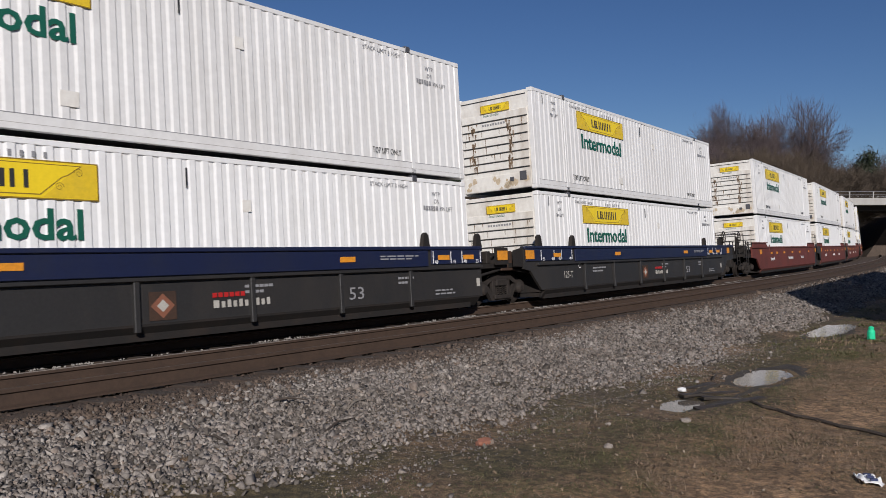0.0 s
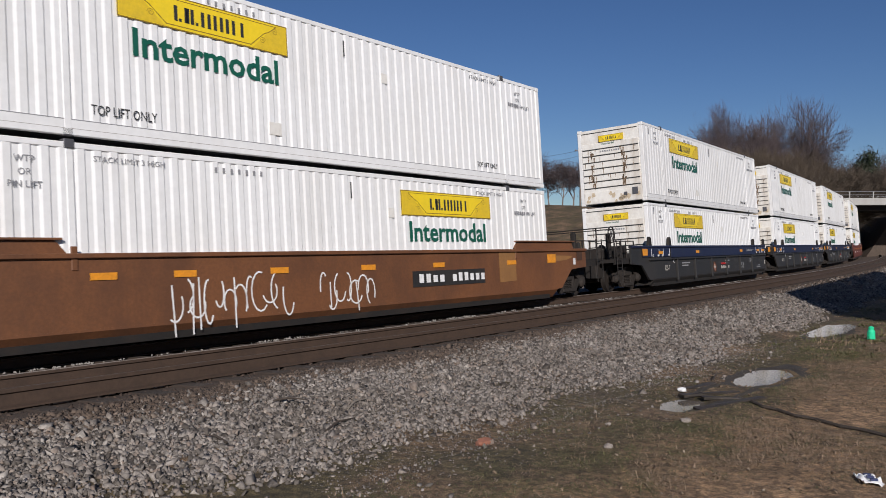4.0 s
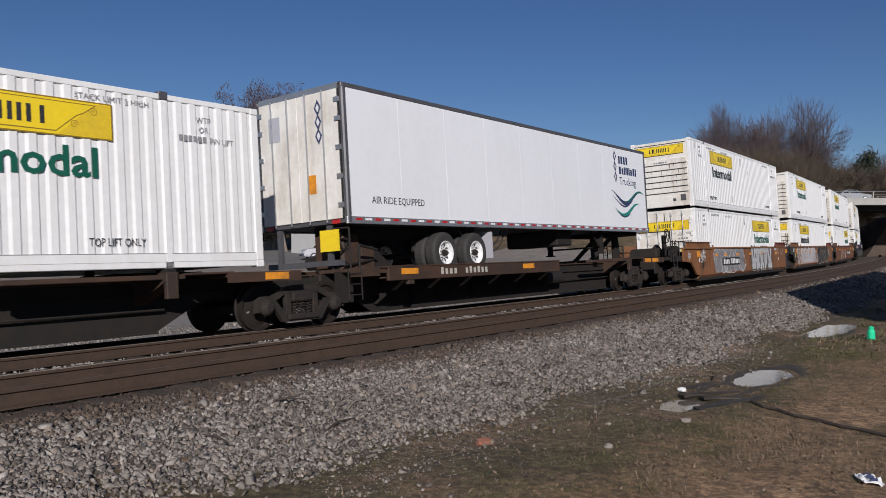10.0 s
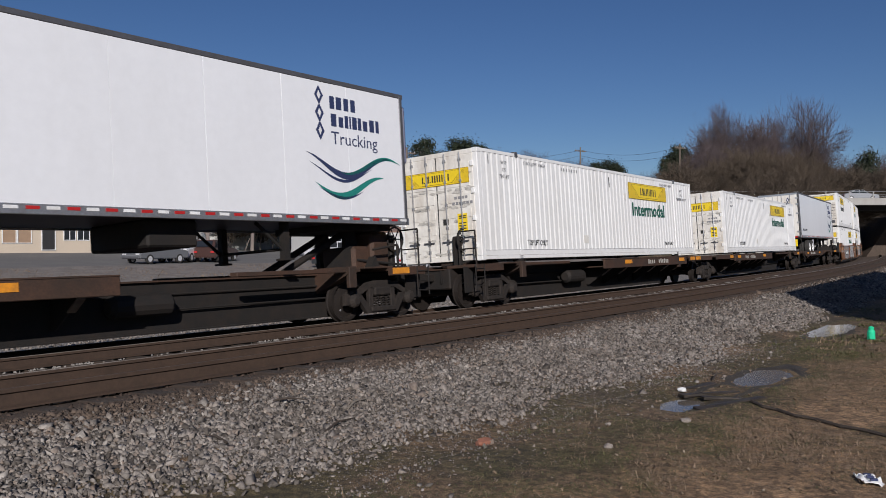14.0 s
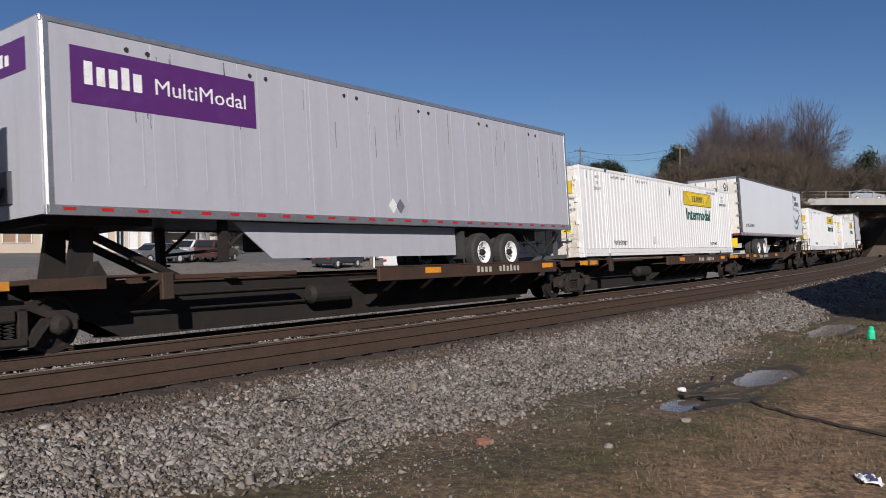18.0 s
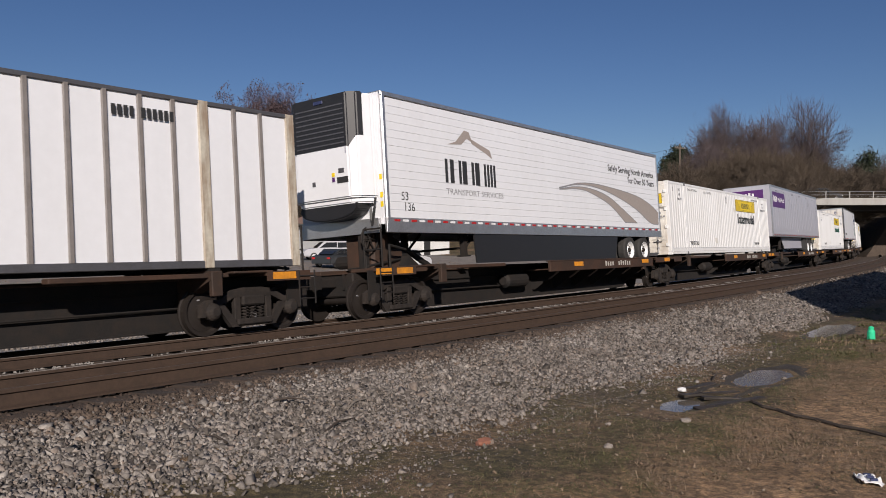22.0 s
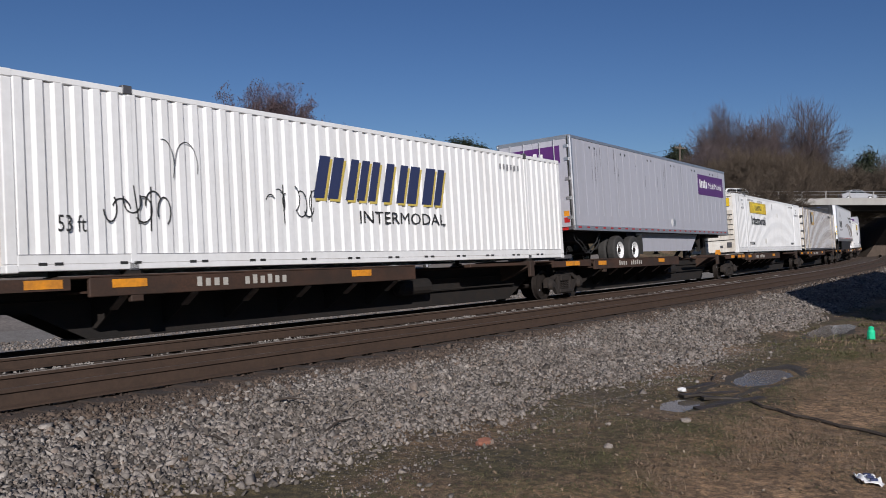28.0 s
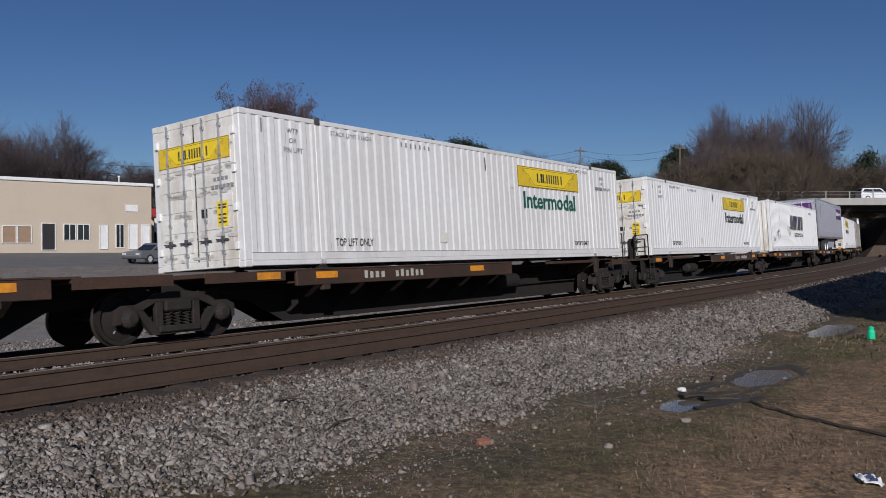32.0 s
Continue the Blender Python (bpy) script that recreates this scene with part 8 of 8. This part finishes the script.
# wooded bank on the inside of the curve
for i, (px, d, top, wd) in enumerate(((1222, 125, 268, 0.7), (1240, 130, 242, 0.7), (1258, 135, 214, 0.6), (1276, 132, 192, 0.62), (1297, 138, 180, 0.55), (1316, 128, 195, 0.65), (1336, 140, 190, 0.65), (1354, 132, 188, 0.6), (1372, 138, 206, 0.55),
                                      (1403, 134, 176, 0.55), (1420, 130, 178, 0.55), (1450, 140, 250, 0.5), (1290, 122, 238, 0.7), (1340, 120, 245, 0.7), (1262, 121, 258, 0.7))):
    plant("bare", px, d, top, 80 + i, wd)
for i in range(26):
    plant("brush", 1226 + i * 9 + rt.uniform(-6, 6), 112 + rt.uniform(-5, 10), (292 if i < 18 else 306) + rt.uniform(-25, 22), 110 + i)
for i, (px, top) in enumerate(((1178, 284), (1187, 272), (1198, 259), (1210, 262))):
    plant("pine", px, 138, top, 140 + i)
# beyond the bridge
for i in range(16):
    plant("pine" if i % 5 == 4 else "bare", 1484 + i * 12, 175 + rt.uniform(-15, 25), (268 if i > 1 else 290) + rt.uniform(-8, 12), 150 + i, 0.8)
for i in range(14):
    plant("brush", 1470 + i * 11, 150 + rt.uniform(-10, 20), 312 + rt.uniform(-15, 15), 170 + i)

# ---- road bridge over the line ----
CONC = material("weathered_concrete", (0.34, 0.33, 0.31), 0.9, 0, (0.2, 0.19, 0.18), 0.5, 0.5, 10, 0.2, 20, (1, 1, 0.3), 0.12)
# earth colour kept dark to paint in the bridge's shade
EARTH = material("shade_darkened_earth", (0.075, 0.055, 0.042), 0.95, 0, (0.045, 0.034, 0.028), 0.6, 0.6, 6, 0.6, 6, None, 0.3)
bx, by = spot(1540, 103)
BRIDGE = pose(bx, by, 0, 0, 0, math.degrees(YAW) - 90)        # local x runs to the right along the deck, y away
bridge = thing("road_bridge", "pale concrete road bridge with a post-and-rail parapet over the tracks", "bridge", "", BRIDGE)
part("deck", blk(-30, 60, 0.6, 10.4, 7.0, 7.35), CONC, bridge)
for k, y in ((0, 0.0), (1, 10.4)):
    part("edge_beam", blk(-30, 60, y, y + 0.6, 6.6, 7.5, bevel=0.04), CONC, bridge)
    pm = mesh_of(blk(-0.06, 0.06, y + 0.2, y + 0.32, 7.5, 8.35), "parapet_post", CONC)
    for i in range(30):
        part("parapet_post", pm, None, bridge, "", pose(-29.5 + i * 3.0, 0, 0))
    part("parapet_rail", rods([((-30, y + 0.26, 8.3), (60, y + 0.26, 8.3)), ((-30, y + 0.26, 7.9), (60, y + 0.26, 7.9))], 0.03, 6), ALLOY, bridge)
for i in range(5):
    part("girder", blk(-30, 60, 1.3 + i * 2.0, 1.7 + i * 2.0, 6.0, 7.0), FRAME, bridge)
for x in (-9.2, 14.0):
    part("pier_cap", blk(x - 0.6, x + 0.6, 0.9, 10.0, 5.2, 6.0, bevel=0.05), CONC, bridge)
    for y in (2.2, 5.5, 8.8):
        part("pier_column", lathe(bmesh.new(), [(0.5, -1.5), (0.5, 5.2)], 16, "z"), CONC, bridge, "", pose(x, y, 0))
part("abutment", plated([(-30, -1), (-13.5, -1), (-11.5, 6.0), (-14, 6.4), (-14, 7.0), (-30, 7.0)], -0.5, 11.0), CONC, bridge)
# earth bank beyond the bridge, right of the line
bank = bmesh.new()
for k in range(1):
    plate(bank, [(4.5, -1.0), (9.0, 5.5), (60.0, 9.0), (60.0, -1.0)], 10.9, 60.0)
bmesh.ops.recalc_face_normals(bank, faces=bank.faces[:])
eb = tagged(new("earth_bank", mesh_of(bank, "earth_bank", EARTH)), "earth bank beyond the bridge, coloured dark for its shade", "bank", kind="structure")
eb.matrix_basis = BRIDGE


# ---- vehicles ----
GLASS = material("dark_car_glass", (0.02, 0.022, 0.025), 0.08, 0, None, 0, 1, 4, 0, 1, None, 0.02, 0, 0, 0.8)


def car(colour, label, kind="saloon", m=None, name="parked_car"):
    """A small motor car, nose towards +x, about 4.6 m long."""
    c = thing(name, label, "car", "", m)
    paint = material("car_paint", colour, 0.3, 0.1, tuple(v * 0.7 for v in colour), 0.2, 2, 20, 0, 1, None, 0.03)
    body = [(-2.25, 0.32), (2.25, 0.32), (2.3, 0.6), (2.15, 0.78), (1.1, 0.92), (-1.7, 0.96), (-2.28, 0.85)] if kind == "saloon" else [(-2.2, 0.32), (2.2, 0.32), (2.25, 0.65), (2.05, 0.9), (1.15, 1.02), (-2.2, 1.04)]
    cabin = [(1.05, 0.92), (0.35, 1.40), (-0.85, 1.42), (-1.65, 0.96)] if kind == "saloon" else [(1.1, 1.0), (0.45, 1.6), (-1.95, 1.62), (-2.18, 1.04)]
    bm = plated(body, -0.88, 0.88)
    bmesh.ops.bevel(bm, geom=bm.edges[:], offset=0.06, segments=2, affect="EDGES")
    part("body", bm, paint, c)
    bm = plated(cabin, -0.74, 0.74)
    bmesh.ops.bevel(bm, geom=bm.edges[:], offset=0.05, segments=2, affect="EDGES")
    part("cabin", bm, paint, c)
    cx = sum(p[0] for p in cabin) / 4
    win = [(cx + (x - cx) * 0.86, 0.99 + (z - 0.96) * 0.78 if z > 1.2 else z + 0.06) for x, z in cabin]
    for k in (-1, 1):
        half = sum(p[0] for p in win) / 4
        for side in (0, 1):
            cut = [(max(x, half + 0.04) if side else min(x, half - 0.04), z) for x, z in win]
            part("window", plated(cut, k * 0.75 - 0.006, k * 0.75 + 0.006), GLASS, c, "dark side window")
    a, b = cabin[0], cabin[1]
    part("windscreen", plated([(a[0] + 0.0, a[1] + 0.07), (b[0] + 0.04, b[1] - 0.06), (b[0] + 0.07, b[1] - 0.06), (a[0] + 0.03, a[1] + 0.07)], -0.62, 0.62), GLASS, c)
    a, b = cabin[3], cabin[2]
    part("rear_window", plated([(a[0] - 0.02, a[1] + 0.08), (b[0] - 0.04, b[1] - 0.07), (b[0] - 0.07, b[1] - 0.07), (a[0] - 0.05, a[1] + 0.08)], -0.6, 0.6), GLASS, c)
    for x in (-1.38, 1.4):
        for k in (-1, 1):
            w = part("wheel", lathe(bmesh.new(), [(0.2, -0.1), (0.31, -0.1), (0.32, 0.0), (0.31, 0.1), (0.2, 0.1)], 18), TYRE, c, "", pose(x, k * 0.8, 0.32))
            part("rim", lathe(bmesh.new(), [(0.2, -0.105), (0.08, -0.09), (0.08, 0.09), (0.2, 0.105)], 14), RIM, w)
    for k in (-1, 1):
        part("headlight", blk(2.2, 2.29, k * 0.62 - 0.17, k * 0.62 + 0.17, 0.6, 0.72, bevel=0.02), RIM, c)
        part("tail_lamp", blk(-2.3, -2.2, k * 0.66 - 0.14, k * 0.66 + 0.14, 0.66, 0.8, bevel=0.02), REDTAPE, c)
    part("bumper", blk(2.2, 2.33, -0.8, 0.8, 0.34, 0.5, bevel=0.03), DARKGREY, c)
    return c


def park(px, d, turn, colour, label, kind="saloon"):
    x, y = spot(px, d)
    return car(colour, label, kind, pose(x, y, ground_z(x, y), 0, 0, turn))


park(276, 57, -168, (0.16, 0.165, 0.175), "grey saloon car parked on the lot")
park(334, 61, -150, (0.7, 0.7, 0.7), "white hatchback parked on the lot", "hatch")
park(383, 62, 30, (0.06, 0.03, 0.025), "dark maroon van parked on the lot", "hatch")
park(598, 62, 12, (0.035, 0.04, 0.045), "black saloon car parked before the houses")
park(580, 70, 150, (0.5, 0.5, 0.52), "silver hatchback parked before the houses", "hatch")
park(722, 64, 8, (0.72, 0.72, 0.72), "white hatchback parked by the utility pole", "hatch")
park(640, 72, -160, (0.05, 0.05, 0.055), "dark hatchback parked beside the porch", "hatch")


def cross(stops, colour, label, kind, lane):
    """A car that goes over the bridge; stops: (seconds, bearing as a column of the view)."""
    ob = car(colour, label, kind, None, "moving_car")
    ts, cols = [a for a, b in stops], [b for a, b in stops]
    rows = []
    for i in range(65):
        px = float(np.interp(i * 0.5, ts, cols))
        rows.append((i * 0.5, BRIDGE @ pose((px - 1531) / CF * 107.4, lane, 7.36)))
    ROAD.append((ob, rows))


cross([(7.0, 1225), (8.6, 1495), (9.5, 1525), (11, 1534), (13, 1541), (17, 1542), (18, 1552), (19, 1620), (21, 1850)], (0.3, 0.31, 0.33), "silver car waiting and then driving on over the bridge", "saloon", 4.4)
cross([(14.8, 1225), (16.5, 1441), (21, 1450), (22, 1477), (23, 1503), (24, 1570), (26, 1850)], (0.04, 0.042, 0.05), "dark car waiting and then driving on over the bridge", "hatch", 4.4)
cross([(24.0, 1225), (25.5, 1375), (27.5, 1511), (28.4, 1557), (30.5, 1800)], (0.4, 0.4, 0.42), "pale grey car driving over the bridge", "saloon", 4.4)
cross([(26.6, 1225), (28.7, 1383), (29.6, 1434), (30.5, 1491), (31.6, 1547), (32, 1570)], (0.75, 0.75, 0.75), "white car driving over the bridge", "hatch", 4.4)

# ---- buildings beyond the lot ----
STUCCO = material("tan_stucco", (0.50, 0.42, 0.33), 0.9, 0, (0.42, 0.35, 0.28), 0.4, 0.4, 10, 0.15, 20, None, 0.06)
TRIM = material("white_trim", (0.72, 0.72, 0.71), 0.6, 0, (0.5, 0.5, 0.5), 0.3, 1, 10)
BOARD = material("boarded_window", (0.30, 0.20, 0.13), 0.8, 0, (0.2, 0.14, 0.1), 0.4, 2, 20)
REDROOF = material("red_metal_roof", (0.36, 0.035, 0.035), 0.5, 0, (0.25, 0.05, 0.04), 0.4, 1, 20)
SHINGLE = material("brown_shingle", (0.22, 0.14, 0.11), 0.9, 0, (0.15, 0.10, 0.08), 0.5, 2, 30, 0.4, 30)
SIDING = material("white_siding", (0.62, 0.62, 0.60), 0.7, 0, (0.48, 0.47, 0.45), 0.35, 1, 10, 0.1, 20)

HALL = pose(30.41, 68.64, 1.28, 0, 0, -9.48)
hall = thing("low_commercial_building", "long tan stucco commercial building with a white roof edge", "building", "", HALL)
part("wall", blk(-42, 12.55, 0, 22, -1.2, 5.72), STUCCO, hall)
part("roof_edge", blk(-42.1, 12.7, -0.12, 22.1, 5.7, 5.98, bevel=0.03), TRIM, hall, "white roof edge")


def opening(parent, x0, x1, z0, z1, kind):
    t = 0.06
    w = part("window" if kind in ("board", "glass") else "door", blk(x0, x1, -0.03, 0.02, z0, z1), {"board": BOARD, "glass": GLASS, "dark": CHARCOAL, "white": TRIM}[kind], parent, "boarded-up window" if kind == "board" else "")
    fr = bmesh.new()
    for a in ((x0 - t, x0, z0 - t, z1 + t), (x1, x1 + t, z0 - t, z1 + t), (x0, x1, z1, z1 + t), (x0, x1, z0 - t, z0)):
        block(fr, a[0], a[1], -0.08, 0.01, a[2], a[3])
    part("frame", fr, TRIM, w)
    if kind == "glass":
        part("mullion", blk((x0 + x1) / 2 - 0.03, (x0 + x1) / 2 + 0.03, -0.06, -0.03, z0, z1), TRIM, w)
    return w


for x0, x1, z0, z1, k in ((0.2, 1.17, 0.6, 1.95, "board"), (1.35, 2.33, 0.6, 1.95, "board"), (3.2, 4.2, 0.02, 2.2, "dark"), (4.95, 5.85, 0.85, 2.15, "glass"), (6.07, 7.0, 0.85, 2.15, "glass"),
                          (7.95, 8.55, 0.1, 2.1, "white"), (9.35, 10.0, 0.2, 2.2, "glass"), (10.5, 11.2, 0.1, 2.2, "white"), (11.65, 12.3, 0.1, 2.2, "white"),
                          (-1.9, -0.9, 0.6, 1.95, "board"), (-4.3, -3.3, 0.02, 2.2, "dark"), (-6.4, -5.4, 0.85, 2.15, "glass")):
    opening(hall, x0, x1, z0, z1, k)
sg = part("wall_sign", blk(10.2, 11.28, -0.06, -0.002, 3.4, 4.0), TRIM, hall, "blank white wall sign")
part("vent_cap", lathe(bmesh.new(), [(0.05, 0), (0.05, 0.6), (0.12, 0.62), (0.12, 0.7)], 8, "z"), TRIM, hall, "", pose(10.0, 1.0, 5.9))

x, y = spot(315, 86)
shed = thing("red_roofed_shed", "small tan shop with a red metal roof and a front canopy", "building", "", pose(x, y, ground_z(x, y) - 0.05, 0, 0, -14))
part("wall", blk(-2.4, 2.4, 1.2, 7, -0.6, 3.6), STUCCO, shed)
part("canopy_front", blk(-2.5, 2.5, -0.2, -0.02, 2.0, 3.7), TRIM, shed, "pale canopy fascia")
part("roof", plated([(-0.5, 3.6), (7.2, 3.9), (3.4, 4.6), (0.6, 4.4)], -2.7, 2.7, "x"), REDROOF, shed, "red metal roof")
for k in (-2.3, 2.3):
    part("post", blk(k - 0.08, k + 0.08, 0.1, 0.26, -0.4, 2.1), FRAME, shed)

x, y = spot(632, 80)
house = thing("hip_roofed_house", "white house with a brown hip roof and a front porch", "house", "", pose(x, y, ground_z(x, y), 0, 0, -20))
part("wall", blk(-3.8, 3.8, 0, 7.5, -0.8, 3.3), SIDING, house)
bm = bmesh.new()
e = [bm.verts.new(p) for p in ((-4.4, -0.6, 3.25), (4.4, -0.6, 3.25), (4.4, 8.1, 3.25), (-4.4, 8.1, 3.25), (-1.0, 3.7, 5.4), (1.0, 3.7, 5.4))]
for f in ((0, 1, 5, 4), (1, 2, 5), (2, 3, 4, 5), (3, 0, 4), (3, 2, 1, 0)):
    bm.faces.new([e[i] for i in f])
part("roof", bm, SHINGLE, house, "brown shingle hip roof")
part("fascia", blk(-4.4, 4.4, -0.66, -0.6, 3.1, 3.28), TRIM, house)
part("porch_roof", plated([(-2.6, 2.35), (0.05, 2.9), (0.05, 3.05), (-2.6, 2.5)], 0.4, 4.6, "x"), SHINGLE, house)
for k in (0.5, 2.0, 3.4, 4.5):
    part("porch_post", blk(k - 0.08, k + 0.08, -2.5, -2.34, -0.3, 2.4), TRIM, house)
part("porch_floor", blk(0.4, 4.6, -2.6, 0, -0.6, 0.25), TRIM, house)
part("porch_steps", plated([(-4.2, -0.5), (-2.6, 0.25), (-2.6, -0.5)], 1.6, 3.0, "x"), TRIM, house)
opening(house, -2.6, -1.7, 0.9, 2.3, "glass")
opening(house, -1.2, -0.4, 0.9, 2.3, "glass")
opening(house, 2.2, 3.1, 0.25, 2.3, "dark")
x, y = spot(742, 90)
ann = thing("white_outbuilding", "low white outbuilding with a flat roof", "building", "", pose(x, y, ground_z(x, y), 0, 0, -15))
part("wall", blk(-4.2, 4.2, 0, 6, -0.8, 3.6), SIDING, ann)
part("roof", blk(-4.4, 4.4, -0.3, 6.2, 3.6, 3.8), TRIM, ann)
opening(ann, -2.0, -1.1, 0.9, 2.2, "glass")
opening(ann, 0.6, 1.5, 0.0, 2.1, "dark")
x, y = spot(440, 100)
far = thing("low_grey_house", "low grey house behind the trees", "house", "", pose(x, y, ground_z(x, y), 0, 0, -15))
part("wall", blk(-5, 5, 0, 7, -0.8, 2.9), SIDING, far)
part("roof", plated([(-0.5, 2.85), (7.5, 2.85), (3.5, 4.5)], -5.4, 5.4, "x"), SHINGLE, far)
opening(far, -3.0, -2.0, 0.9, 2.1, "glass")
opening(far, 1.0, 2.0, 0.9, 2.1, "glass")
part("chimney", blk(1.5, 2.2, 3.0, 3.7, 3.5, 5.2), STUCCO, far)

# unseen block off to the right, added to shadow the line's foot
sb = thing("trackside_warehouse", "unseen plain tan block added to cast a shadow on the line", "building")
part("wall", plated([(10.4, -6.9), (10.75, -6.0), (15.93, -2.82), (38.55, -1.39), (41.0, -14.0), (14.0, -18.0)], -0.8, 7.0, "z"), STUCCO, sb)

# ---- poles and wires ----
POLE = material("grey_pole_wood", (0.16, 0.125, 0.10), 0.9, 0, (0.1, 0.08, 0.065), 0.5, 2, 30, 0.3, 20, (1, 1, 0.2))


def utility_pole(px, d, top, cans=0, lamp=False, arm=True):
    x, y = spot(px, d)
    z0 = ground_z(x, y)
    h = (434 - top) / CF * d + 1.674 - z0
    c = thing("utility_pole", "weathered wooden utility pole" + (" with two grey transformers" if cans else ""), "pole", "utility poles", pose(x, y, z0, 0, 0, -20))
    part("mast", lathe(bmesh.new(), [(0.16, -0.5), (0.15, 0.0), (0.10, h)], 10, "z"), POLE, c)
    if arm:
        part("cross_arm", blk(-1.1, 1.1, -0.06, 0.06, h - 0.7, h - 0.56), POLE, c)
        for k in (-1.0, -0.5, 0.5, 1.0):
            part("insulator", lathe(bmesh.new(), [(0.05, h - 0.56), (0.06, h - 0.45), (0.03, h - 0.40)], 8, "z"), ALLOY, c, "", pose(k, 0, 0))
    for k in range(cans):
        part("transformer", lathe(bmesh.new(), [(0.2, h - 3.6), (0.24, h - 3.5), (0.24, h - 2.7), (0.16, h - 2.6)], 14, "z"), ALLOY, c, "grey transformer can", pose(-0.4 + 0.8 * k, 0, 0))
    if lamp:
        part("lamp_arm", rods([((0, 0, h - 0.6), (-1.3, 0, h - 0.3))], 0.035), ALLOY, c)
        part("lamp_head", blk(-1.75, -1.2, -0.14, 0.14, h - 0.36, h - 0.2, bevel=0.05), ALLOY, c)
    return (x, y, z0 + h - 0.45)


tops = [utility_pole(657, 66, 250, 0, True, False), utility_pole(720, 92, 262, 2), utility_pole(1027, 132, 262), utility_pole(1203, 118, 256), utility_pole(-120, 88, 258)]
x, y = spot(662, 64)
fp = thing("flag_pole", "plain white metal pole", "pole", "", pose(x, y, ground_z(x, y)))
part("mast", lathe(bmesh.new(), [(0.07, 0), (0.045, 7.1)], 8, "z"), TRIM, fp)
part("ball", lathe(bmesh.new(), [(0.02, 7.1), (0.08, 7.16), (0.08, 7.22), (0.02, 7.28)], 8, "z"), ALLOY, fp)


def wire(a, b, sag):
    bm = bmesh.new()
    pts = [Vector(a).lerp(Vector(b), i / 14) - Vector((0, 0, sag * 4 * (i / 14) * (1 - i / 14))) for i in range(15)]
    for p, q in zip(pts, pts[1:]):
        rod(bm, p, q, 0.018, 4)
    tagged(new("power_line", mesh_of(bm, "power_line", BLACKINK)), "sagging black power line between poles", "cable", "power lines")


for dz in (0.0, -0.9):
    wire((tops[4][0], tops[4][1], tops[4][2] + dz), (tops[1][0], tops[1][1], tops[1][2] + dz - 0.4), 1.6)
    wire((tops[1][0], tops[1][1], tops[1][2] + dz), (tops[2][0], tops[2][1], tops[2][2] + dz), 1.2)
    wire((tops[2][0], tops[2][1], tops[2][2] + dz), (tops[3][0], tops[3][1], tops[3][2] + dz), 1.0)

# dry weeds on the bank before the lot
n = 2600
wx, wy = rng.uniform(8, 62, n), rng.uniform(34, 47, n)
wz = np.array([ground_z(a, b) for a, b in zip(wx, wy)])
hh = rng.uniform(0.04, 0.2, n) * (0.4 + 0.6 * (np.sin(wx * 0.7) > 0))
segs = np.stack([wx, wy, wz - 0.05, wx + rng.normal(0, 0.15, n), wy + rng.normal(0, 0.15, n), wz + hh, np.full(n, 0.014), np.full(n, 0.006)], 1)
tagged(new("dry_weeds", limb_mesh("dry_weeds", segs, 3, DRY)), "low dry weeds along the edge of the lot", "weeds", kind="stuff")


motions()
